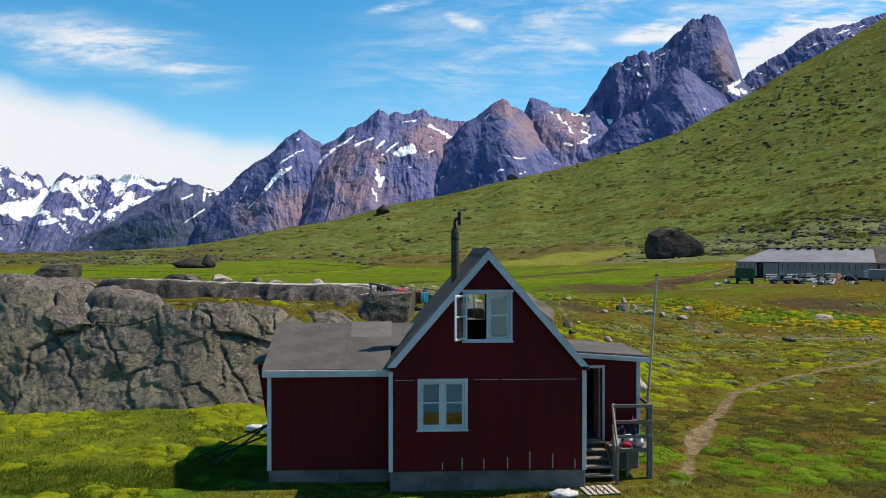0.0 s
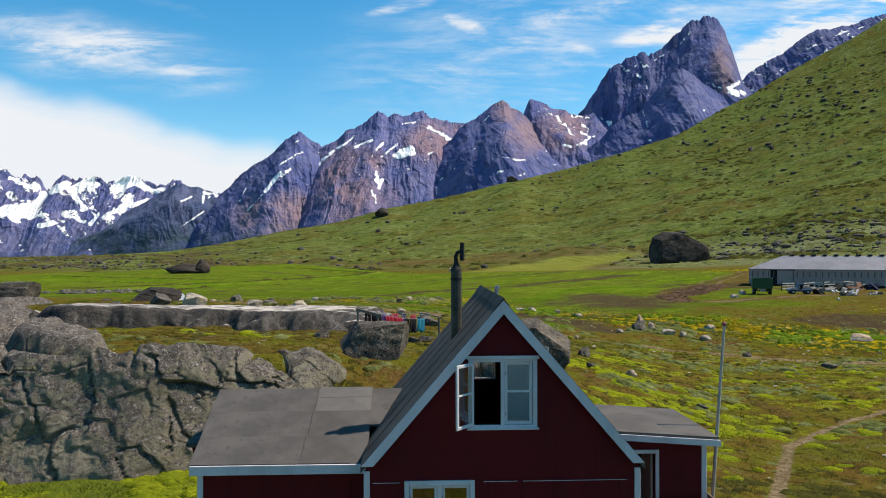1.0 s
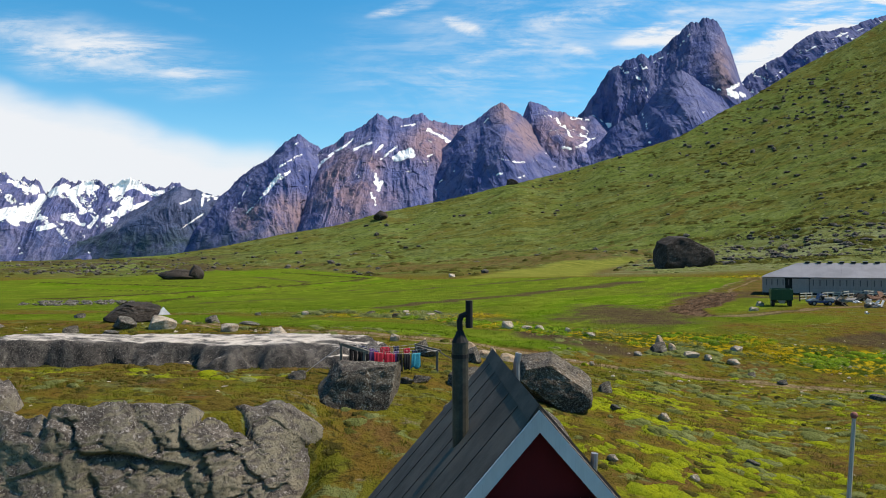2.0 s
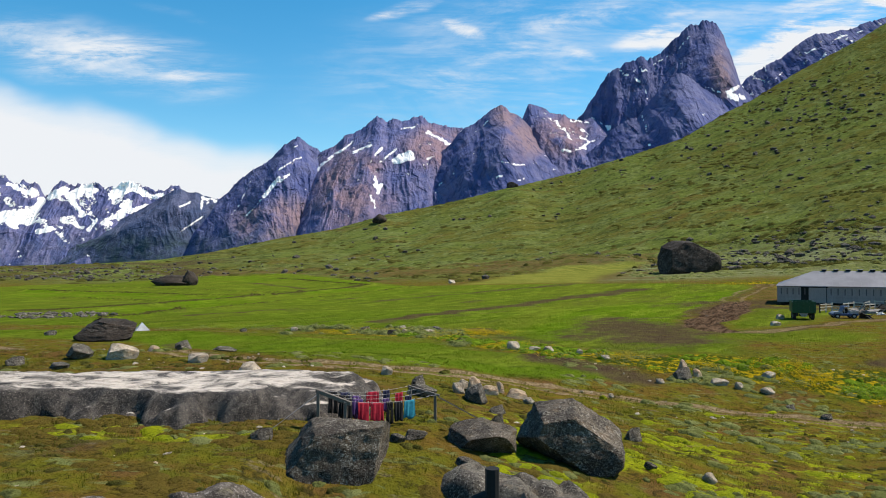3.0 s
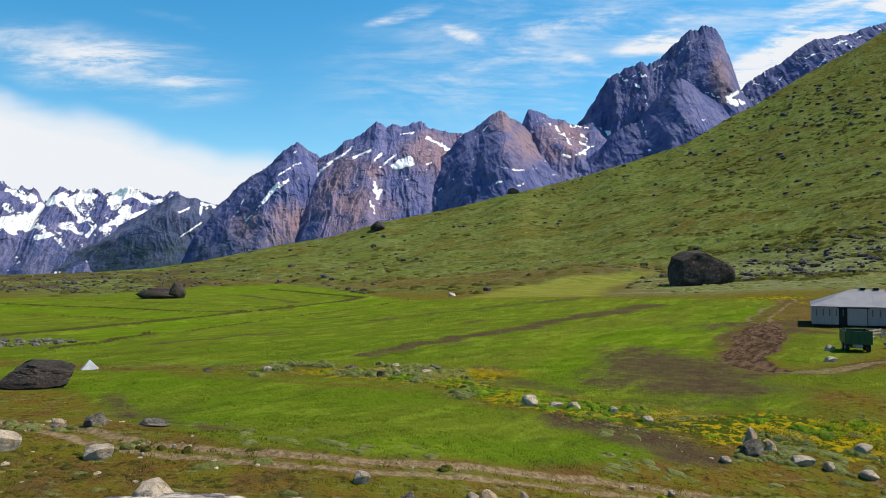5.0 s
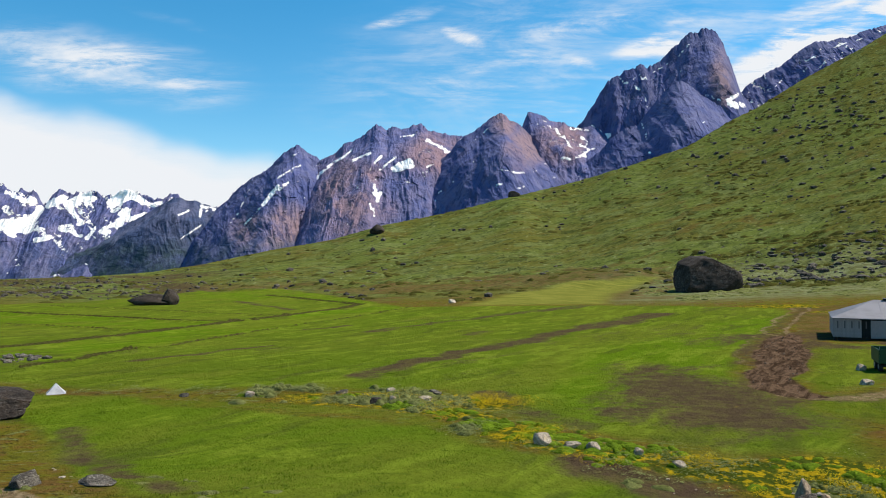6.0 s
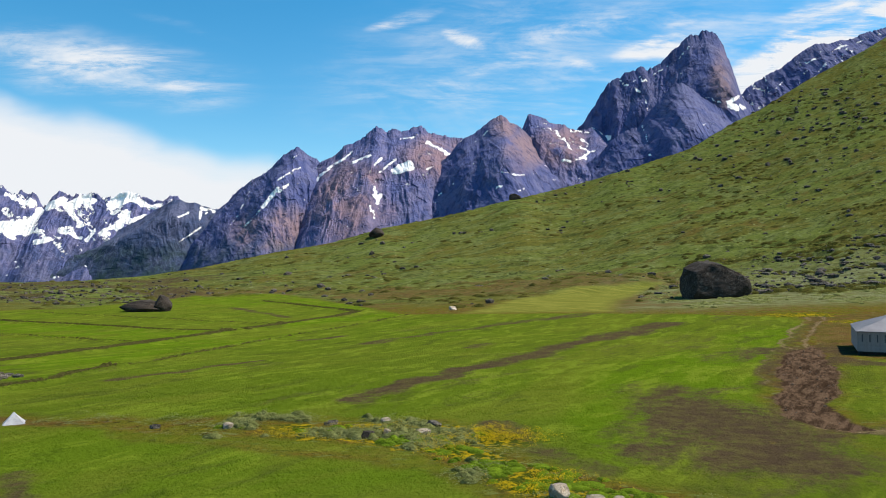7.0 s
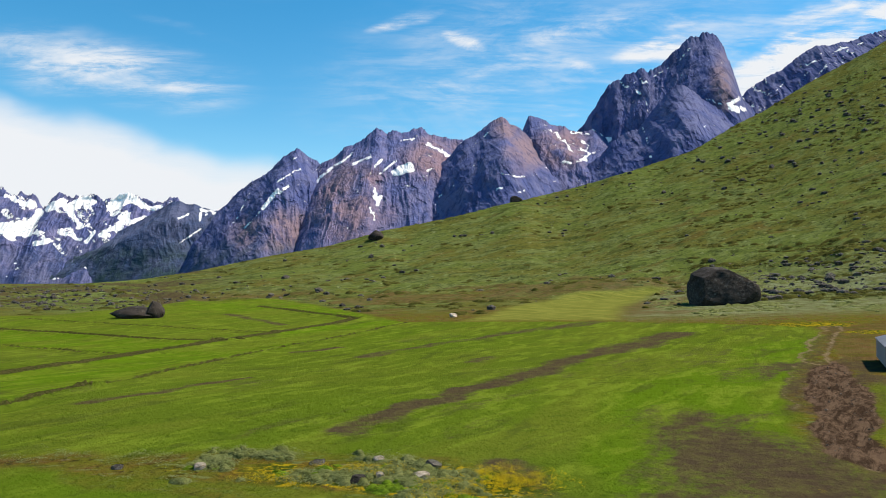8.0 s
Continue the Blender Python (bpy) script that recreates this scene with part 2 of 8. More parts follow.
def mountain_material(name, hazed_rock_a, hazed_rock_b, warm):
    m = Mat(name)
    fall = m.scaled(1, 1, 0.45, (0, 0.25, 0))
    # both rock tones come in with the blue of haze mixed in
    c = m.mix(m.ramp(m.noise(0.008, 9, 0.70, fall, 0.6), 0.40, 0.60), hazed_rock_a, hazed_rock_b)
    c = m.mix(m.math("MULTIPLY", m.attr("paint", 1), m.ramp(m.noise(0.005, 9, 0.70, fall, 0.4), 0.30, 0.52)), c, warm)
    c = m.mix(m.math("MULTIPLY", m.attr("paint", 2), m.ramp(m.noise(0.006, 7, 0.66), 0.34, 0.60)), c, (0.040, 0.066, 0.070))
    # dark crags and pale scree runs
    c = m.mix(m.ramp(m.noise(0.020, 9, 0.70, fall, 0.6), 0.50, 0.60, 0.0, 0.65), c, tuple(v * 0.50 for v in hazed_rock_a))
    c = m.mix(m.ramp(m.noise(0.030, 8, 0.76, m.scaled(1, 1, 0.25, (0, -0.25, 0))), 0.56, 0.70, 0.0, 0.45), c, tuple(v * 1.5 for v in hazed_rock_b))
    rag = m.math("ADD", m.math("MULTIPLY", m.math("SUBTRACT", m.noise(0.016, 9, 0.68, fall, 0.9), 0.5), 1.9), m.math("MULTIPLY", m.math("SUBTRACT", m.noise(0.05, 7, 0.74, m.scaled(1, 1, 0.6, (0, 0.4, 0))), 0.5), 1.7))
    snow = m.math("ADD", m.attr("paint", 0), rag)
    c = m.mix(m.ramp(snow, 0.50, 0.57), c, (0.95, 0.92, 0.88))
    bare = m.ramp(snow, 0.58, 0.46)
    m.bump(m.math("MULTIPLY", m.noise(0.020, 9, 0.74, fall, 0.5), bare), 0.6, 12.0)
    m.bump(m.math("MULTIPLY", m.noise(0.06, 7, 0.78), bare), 0.5, 4.0)
    return m.done(c, 0.95, gloss=0.1)


def cloud_material():
    m = Mat("cirrus")
    t = m.t
    fine = m.noise(0.0020, 9, 0.68, m.scaled(0.45, 1, 2.0, (0, 0.22, 0)), 0.9)
    thread = m.noise(0.0055, 8, 0.70, m.scaled(0.30, 1, 2.6, (0, -0.30, 0)), 0.7)
    mixed = m.math("ADD", m.math("MULTIPLY", fine, 0.65), m.math("MULTIPLY", thread, 0.35))
    d = m.math("MULTIPLY", m.attr("veil", 0), m.ramp(mixed, 0.34, 0.62, 0.12, 1.50))
    d = m.math("MAXIMUM", d, m.math("MULTIPLY", m.attr("veil", 1), m.ramp(mixed, 0.25, 0.6, 0.88, 1.06)))
    e = t.nodes.new("ShaderNodeEmission")
    e.inputs["Color"].default_value = (0.93, 0.96, 1.0, 1)
    e.inputs["Strength"].default_value = 0.70
    tr = t.nodes.new("ShaderNodeBsdfTransparent")
    mx = t.nodes.new("ShaderNodeMixShader")
    t.links.new(m.ramp(d, 0.0, 1.0), mx.inputs[0])
    t.links.new(tr.outputs[0], mx.inputs[1])
    t.links.new(e.outputs[0], mx.inputs[2])
    t.links.new(mx.outputs[0], t.nodes["Material Output"].inputs["Surface"])
    return m.m


def painted_wood(name, base, worn, wear=0.62):
    m = Mat(name)
    grain = m.noise(6.0, 6, 0.7, m.scaled(6, 6, 0.35))
    c = m.mix(m.ramp(m.noise(0.9, 5, 0.65, m.scaled(1, 1, 0.4)), 0.35, 0.70), base, tuple(v * 0.72 for v in base))
    c = m.mix(m.ramp(grain, wear, wear + 0.08), c, worn)
    m.bump(grain, 0.35, 0.012)
    return m.done(c, 0.72, gloss=0.2)


def bare_wood(name, a, b):
    m = Mat(name)
    grain = m.noise(5.0, 6, 0.7, m.scaled(7, 7, 0.5))
    c = m.mix(m.ramp(grain, 0.35, 0.65), a, b)
    c = m.mix(m.math("MULTIPLY", m.rand(), 0.45), c, tuple(v * 0.6 for v in a))
    m.bump(grain, 0.4, 0.01)
    return m.done(c, 0.88, gloss=0.2)


def felt_material(name, a, b):
    m = Mat(name)
    c = m.mix(m.ramp(m.noise(0.9, 6, 0.65), 0.36, 0.66), a, b)
    c = m.mix(m.ramp(m.noise(4.5, 5, 0.7), 0.60, 0.70, 0.0, 0.7), c, tuple(v * 0.4 for v in a))
    m.bump(m.noise(60, 3, 0.7), 0.35, 0.006)
    m.bump(m.noise(1.4, 4), 0.25, 0.05)
    return m.done(c, 0.9, gloss=0.25)


def plain(name, color, rough=0.7, metal=0.0, vary=0.3, scale=5.0):
    m = Mat(name)
    c = m.mix(m.ramp(m.noise(scale, 5, 0.65), 0.35, 0.68), color, tuple(v * (1 - vary) for v in color))
    m.bump(m.noise(scale * 5, 4, 0.6), 0.2, 0.008)
    return m.done(c, rough, metal)


def glass_material():
    m = Mat("window_glass")
    m.put(m.bsdf.inputs["Transmission Weight"], 1.0)
    m.put(m.bsdf.inputs["IOR"], 2.0)
    m.bump(m.noise(1.6, 2), 0.05, 0.02)
    return m.done((0.93, 0.96, 0.96), 0.02, gloss=0.5)


def leaf_material(name, a, b, through=0.6):
    m = Mat(name)
    c = m.mix(m.island(), a, b)
    m.done(c, 0.9, gloss=0.02)
    t = m.t
    tr = t.nodes.new("ShaderNodeBsdfTranslucent")
    t.links.new(c, tr.inputs["Color"])
    mx = t.nodes.new("ShaderNodeMixShader")
    mx.inputs[0].default_value = through
    t.links.new(m.bsdf.outputs[0], mx.inputs[1])
    t.links.new(tr.outputs[0], mx.inputs[2])
    t.links.new(mx.outputs[0], t.nodes["Material Output"].inputs["Surface"])
    return m.m


TURF = ground_material()
ROCK = rock_material("lichened_granite", (0.044, 0.036, 0.029), (0.122, 0.104, 0.080), 0.75, 1.4)
ROCK_BIG = rock_material("speckled_boulder_rock", (0.034, 0.025, 0.018), (0.094, 0.073, 0.051), 0.62, 2.4)
ROCK_DARK = rock_material("dark_boulder_rock", (0.024, 0.0175, 0.013), (0.040, 0.030, 0.023), 0.14, 1.5)
ROCK_PALE = rock_material("pale_boulder_rock", (0.40, 0.32, 0.23), (0.58, 0.48, 0.37), 0.5)
ROCK_TAN = rock_material("tan_boulder_rock", (0.46, 0.32, 0.20), (0.60, 0.46, 0.32), 0.3)
ROCK_MUD = rock_material("muddy_clods", (0.060, 0.042, 0.028), (0.120, 0.090, 0.064), 0.2)
ROCK_FAR = rock_material("hillside_rock", (0.028, 0.023, 0.018), (0.082, 0.069, 0.054), 0.40, 0.5)
SLAB = slab_material()
CLIFF = cliff_material()
RED = painted_wood("dark_red_paint", (0.092, 0.0030, 0.0048), (0.050, 0.004, 0.004), 0.70)
WHITE = painted_wood("weathered_white_paint", (0.58, 0.55, 0.54), (0.24, 0.22, 0.20), 0.66)
GREY_WOOD = bare_wood("weathered_grey_wood", (0.215, 0.180, 0.145), (0.115, 0.097, 0.080))
DARK_WOOD = bare_wood("dark_timber", (0.045, 0.038, 0.032), (0.028, 0.024, 0.020))
PALE_WOOD = bare_wood("pale_dry_wood", (0.50, 0.44, 0.36), (0.32, 0.28, 0.22))
BARN_WOOD = bare_wood("barn_boards", (0.375, 0.305, 0.285), (0.262, 0.214, 0.200))
SLOT = plain("shaded_slot_dark", (0.115, 0.10, 0.10), 0.9)
FELT = felt_material("grey_roofing_felt", (0.098, 0.087, 0.078), (0.066, 0.059, 0.053))
FELT_NEW = felt_material("pale_roofing_felt", (0.135, 0.121, 0.108), (0.105, 0.095, 0.085))
FELT_DARK = felt_material("dark_roofing_felt", (0.098, 0.080, 0.064), (0.050, 0.041, 0.034))
CONCRETE = felt_material("concrete_footing", (0.150, 0.132, 0.122), (0.075, 0.067, 0.063))
GLASS = glass_material()
PIPE = plain("sooty_pipe_metal", (0.085, 0.080, 0.062), 0.6, 0.4, 0.6, 3.0)
# Black of the pipe's soot, also painted where openings would be in shade.
SOOT_AND_SHADE = plain("black_soot_and_shade", (0.012, 0.012, 0.012), 0.8)
PLASTER = plain("indoor_board", (0.22, 0.20, 0.17), 0.9)
FLOORING = plain("indoor_floor", (0.16, 0.11, 0.07), 0.7)
SHEET_METAL = plain("galvanised_roof_sheet", (0.19, 0.186, 0.20), 0.6, 0.25, 0.25, 0.4)
GREEN_PAINT = plain("green_trailer_paint", (0.010, 0.062, 0.022), 0.5)
RUBBER = plain("black_rubber", (0.018, 0.018, 0.018), 0.85)
STEEL = plain("dull_steel", (0.30, 0.30, 0.31), 0.5, 0.7)
WHITE_PLASTIC = plain("white_plastic", (0.55, 0.54, 0.53), 0.6)
CLOTH = {k: plain(k + "_cloth", v, 0.95, 0.0, 0.35, 9.0) for k, v in (
    ("red", (0.30, 0.008, 0.026)), ("black", (0.012, 0.012, 0.014)), ("blue", (0.020, 0.20, 0.28)), ("purple", (0.075, 0.035, 0.14)),
    ("white", (0.62, 0.62, 0.64)), ("darkblue", (0.015, 0.018, 0.05)))}
LEAF = leaf_material("grass_blades", (0.073, 0.077, 0.009), (0.121, 0.124, 0.014), 0.45)
LEAF_LUSH = leaf_material("meadow_blades", (0.066, 0.116, 0.006), (0.104, 0.168, 0.010), 0.4)
LEAF_MOSS = leaf_material("moss_cushion", (0.180, 0.220, 0.008), (0.265, 0.305, 0.012), 0.22)
LEAF_WILLOW = leaf_material("grey_willow_leaves", (0.125, 0.145, 0.046), (0.215, 0.235, 0.095), 0.28)
LEAF_DEEP = leaf_material("tall_green_herbs", (0.100, 0.165, 0.010), (0.190, 0.270, 0.020), 0.28)
LEAF_LAWN = leaf_material("lawn_blades", (0.040, 0.072, 0.008), (0.080, 0.125, 0.012), 0.45)
LEAF_DRY = leaf_material("dry_sedge", (0.110, 0.080, 0.035), (0.170, 0.130, 0.060), 0.4)
LEAF_SEDGE = leaf_material("sedge_blades", (0.060, 0.052, 0.016), (0.115, 0.098, 0.030), 0.4)
LEAF_SCRUB = leaf_material("dwarf_scrub_leaves", (0.034, 0.046, 0.011), (0.072, 0.088, 0.020))
LEAF_BLOOM = leaf_material("yellow_flowers", (0.38, 0.27, 0.005), (0.52, 0.40, 0.010), 0.25)


def mat_material(name, pale, deep, dark, grain=9.0):
    """Close low growth: soft mottling, fine leafy grain, the shade of its gaps painted dark."""
    m = Mat(name)
    fine, leaf = m.noise(grain, 5, 0.72, warp=0.6), m.noise(grain * 3.2, 4, 0.75)
    c = m.mix(m.ramp(m.noise(1.1, 5, 0.65), 0.38, 0.62), pale, deep)
    c = m.mix(m.math("MULTIPLY", m.island(), 0.45), c, deep)
    c = m.mix(m.ramp(fine, 0.50, 0.66, 0.0, 0.75), c, dark)
    c = m.mix(m.ramp(leaf, 0.55, 0.66, 0.0, 0.6), c, dark)
    m.bump(fine, 0.9, 0.12)
    m.bump(leaf, 0.8, 0.04)
    return m.done(c, 1.0, gloss=0.0)


MAT_MOSS = mat_material("moss_mat", (0.245, 0.265, 0.010), (0.165, 0.195, 0.012), (0.085, 0.092, 0.010), 7.0)
MAT_WILLOW = mat_material("willow_mat", (0.178, 0.188, 0.068), (0.112, 0.124, 0.036), (0.050, 0.052, 0.016), 6.0)
MAT_HERB = mat_material("herb_mat", (0.150, 0.225, 0.014), (0.085, 0.135, 0.010), (0.030, 0.046, 0.008), 7.0)
MAT_SEDGE = mat_material("sedge_mat", (0.082, 0.084, 0.016), (0.062, 0.056, 0.015), (0.026, 0.024, 0.009), 7.0)
MAT_RUST = mat_material("crowberry_mat", (0.112, 0.078, 0.018), (0.094, 0.072, 0.015), (0.040, 0.030, 0.010), 6.0)


def water_material():
    m = Mat("fjord_water")
    m.bump(m.noise(0.35, 5, 0.6, m.scaled(1, 2.5, 1)), 0.25, 0.4)
    return m.done((0.010, 0.035, 0.045), 0.12, gloss=0.5)


# ---- mesh helpers ----
def part(name, bm, material, parent, label=""):
    """Links a bmesh as one mesh object, under a parent if there is one."""
    me = bpy.data.meshes.new(name)
    bm.normal_update()
    bm.to_mesh(me)
    bm.free()
    me.materials.append(material)
    ob = new(name, me)
    ob.parent = parent
    return tagged(ob, label)


def shared(name, me, parent, m, label=""):
    """Another object on the same mesh, at the pose m under its parent."""
    ob = new(name, me)
    ob.parent = parent
    ob.matrix_basis = m
    return tagged(ob, label)


def sheet(name, verts, faces, material, smooth_shade=True, parent=None):
    me = bpy.data.meshes.new(name)
    verts, faces = np.asarray(verts, np.float32), np.asarray(faces, np.int32)
    k = faces.shape[1]
    me.vertices.add(len(verts))
    me.vertices.foreach_set("co", verts.ravel())
    me.loops.add(faces.size)
    me.loops.foreach_set("vertex_index", faces.ravel())
    me.polygons.add(len(faces))
    me.polygons.foreach_set("loop_start", np.arange(0, faces.size, k, dtype=np.int32))
    me.polygons.foreach_set("use_smooth", np.full(len(faces), smooth_shade))
    me.update(calc_edges=True)
    me.materials.append(material)
    ob = new(name, me)
    ob.parent = parent
    return ob


def grid_faces(rows, cols):
    i = np.arange(rows - 1)[:, None] * cols + np.arange(cols - 1)[None]
    i = i.ravel()
    return np.stack([i, i + 1, i + cols + 1, i + cols], 1)


def paint(ob, name, r, g, b):
    a = ob.data.attributes.new(name, "FLOAT_COLOR", "POINT")
    a.data.foreach_set("color", np.stack([r, g, b, np.ones_like(r)], 1).astype(np.float32).ravel())


def box(bm, x0, x1, y0, y1, z0, z1, bevel=0.0):
    vs = [bm.verts.new(v) for v in ((x0, y0, z0), (x1, y0, z0), (x1, y1, z0), (x0, y1, z0), (x0, y0, z1), (x1, y0, z1), (x1, y1, z1), (x0, y1, z1))]
    fs = [bm.faces.new([vs[i] for i in f]) for f in ((0, 3, 2, 1), (4, 5, 6, 7), (0, 1, 5, 4), (1, 2, 6, 5), (2, 3, 7, 6), (3, 0, 4, 7))]
    if bevel:
        bmesh.ops.bevel(bm, geom=list({e for f in fs for e in f.edges}), offset=bevel, segments=1, affect="EDGES")
    return bm


def boxes(*dims, bevel=0.0):
    bm = bmesh.new()
    for d in dims:
        box(bm, *d, bevel=bevel)
    return bm


def beam(a, b, w, h, bevel=0.0):
    """A squared bar from a to b."""
    a, b = Vector(a), Vector(b)
    bm = boxes((-w / 2, w / 2, -h / 2, h / 2, 0, (b - a).length), bevel=bevel)
    d = (b - a).normalized()
    q = d.to_track_quat("Z", "Y") if abs(d.z) < 0.99 else Matrix.Identity(3).to_quaternion()
    bmesh.ops.transform(bm, matrix=Matrix.Translation(a) @ q.to_matrix().to_4x4(), verts=bm.verts)
    return bm


def prism(points, y0, y1):
    """An upright outline of (x, z) points, thick from y0 to y1."""
    bm = bmesh.new()
    f = [bm.verts.new((x, y0, z)) for x, z in points]
    k = [bm.verts.new((x, y1, z)) for x, z in points]
    bm.faces.new(f)
    bm.faces.new(k[::-1])
    n = len(points)
    for i in range(n):
        bm.faces.new((f[(i + 1) % n], f[i], k[i], k[(i + 1) % n]))
    bmesh.ops.recalc_face_normals(bm, faces=bm.faces)
    return bm


def tube(points, radius, sides=10, taper=1.0):
    """A round bar along points."""
    bm = bmesh.new()
    rings = []
    pts = [Vector(p) for p in points]
    for i, p in enumerate(pts):
        d = (pts[min(i + 1, len(pts) - 1)] - pts[max(i - 1, 0)]).normalized()
        u = d.cross(Vector((0, 1, 0)) if abs(d.y) < 0.9 else Vector((1, 0, 0))).normalized()
        v = d.cross(u)
        r = radius * (1 + (taper - 1) * i / max(1, len(pts) - 1))
        rings.append([bm.verts.new(p + (u * math.cos(a) + v * math.sin(a)) * r) for a in (2 * math.pi * k / sides for k in range(sides))])
    for a, b in zip(rings, rings[1:]):
        for k in range(sides):
            bm.faces.new((a[k], a[(k + 1) % sides], b[(k + 1) % sides], b[k]))
    bm.faces.new(rings[0][::-1])
    bm.faces.new(rings[-1])
    bmesh.ops.recalc_face_normals(bm, faces=bm.faces)
    return bm


def thing(name, at, label, category, group="", rz=0.0):
    e = new(name)
    e.matrix_world = pose(*at, 0, 0, rz)
    return tagged(e, label, category, group)




# ---- shape of the land ----
def smooth(a, b, v):
    t = np.clip((v - a) / (b - a), 0.0, 1.0)
    return t * t * (3 - 2 * t)


def lattice(ix, iy, seed):
    h = (ix.astype(np.int64) * 374761393 + iy.astype(np.int64) * 668265263 + seed * 1442695041) & 0xFFFFFFFF
    h = ((h ^ (h >> 13)) * 1274126177) & 0xFFFFFFFF
    return ((h ^ (h >> 16)) & 0xFFFFFF) / float(0xFFFFFF) * 2 - 1


def value_noise(x, y, seed=0):
    ix, iy = np.floor(x), np.floor(y)
    fx, fy = x - ix, y - iy
    fx, fy = fx * fx * fx * (fx * (fx * 6 - 15) + 10), fy * fy * fy * (fy * (fy * 6 - 15) + 10)
    a, b = lattice(ix, iy, seed), lattice(ix + 1, iy, seed)
    c, d = lattice(ix, iy + 1, seed), lattice(ix + 1, iy + 1, seed)
    return (a * (1 - fx) + b * fx) * (1 - fy) + (c * (1 - fx) + d * fx) * fy


def fbm(x, y, octaves=4, seed=0, gain=0.5):
    out, amp, total = 0.0, 1.0, 0.0
    for n in range(octaves):
        out = out + amp * value_noise(x, y, seed + n * 17)
        total += amp
        x, y, amp = x * 1.93 + y * 0.61 + 3.7, y * 1.93 - x * 0.61 + 1.3, amp * gain
    return out / total


def ridged(x, y, octaves=5, seed=0, gain=0.5):
    out, amp, total = 0.0, 1.0, 0.0
    for n in range(octaves):
        out = out + amp * (1 - np.abs(value_noise(x, y, seed + n * 13)) * 2)
        total += amp
        x, y, amp = x * 1.95 + y * 0.5 + 2.1, y * 1.95 - x * 0.5 + 5.3, amp * gain
    return out / total


def facets(u, v, seed, tilt=1.0):
    """Broken plane faces: each cell of an uneven mosaic has its own offset and tilt."""
    iu, iv = np.floor(u), np.floor(v)
    best, out = np.full(u.shape, 9.0), np.zeros(u.shape)
    for du in (-1, 0, 1):
        for dv in (-1, 0, 1):
            cu, cv = iu + du, iv + dv
            px = cu + 0.5 + 0.45 * lattice(cu, cv, seed)
            pv = cv + 0.5 + 0.45 * lattice(cu, cv, seed + 1)
            d = np.hypot(u - px, v - pv)
            near = d < best
            val = 0.6 * lattice(cu, cv, seed + 2) + tilt * (lattice(cu, cv, seed + 3) * (u - px) + lattice(cu, cv, seed + 4) * (v - pv))
            best, out = np.where(near, d, best), np.where(near, val, out)
    return out


def clefts(u, v, seed):
    """How far a point is from the joints of the same mosaic: nought on a joint."""
    iu, iv = np.floor(u), np.floor(v)
    one, two = np.full(u.shape, 9.0), np.full(u.shape, 9.0)
    for du in (-1, 0, 1):
        for dv in (-1, 0, 1):
            cu, cv = iu + du, iv + dv
            d = np.hypot(u - cu - 0.5 - 0.45 * lattice(cu, cv, seed), v - cv - 0.5 - 0.45 * lattice(cu, cv, seed + 1))
            two = np.minimum(two, np.maximum(one, d))
            one = np.minimum(one, d)
    return two - one


# the hill's crest by bearing (x over y): distance ahead and slope of the sight line
BEARING = [-0.80, -0.62, -0.54, -0.46, -0.38, -0.31, -0.23, -0.15, -0.085, 0.0, 0.088, 0.16, 0.24, 0.32, 0.38, 0.412, 0.474, 0.552, 0.605, 0.80]
CREST_Y = [400, 415, 430, 450, 475, 500, 525, 545, 560, 580, 600, 615, 632, 665, 698, 715, 750, 780, 800, 880]
CREST_E = [-0.010, -0.008, -0.007, -0.0055, -0.001, 0.009, 0.025, 0.038, 0.056, 0.072, 0.093, 0.109, 0.132, 0.158, 0.193, 0.208, 0.246, 0.286, 0.318, 0.44]


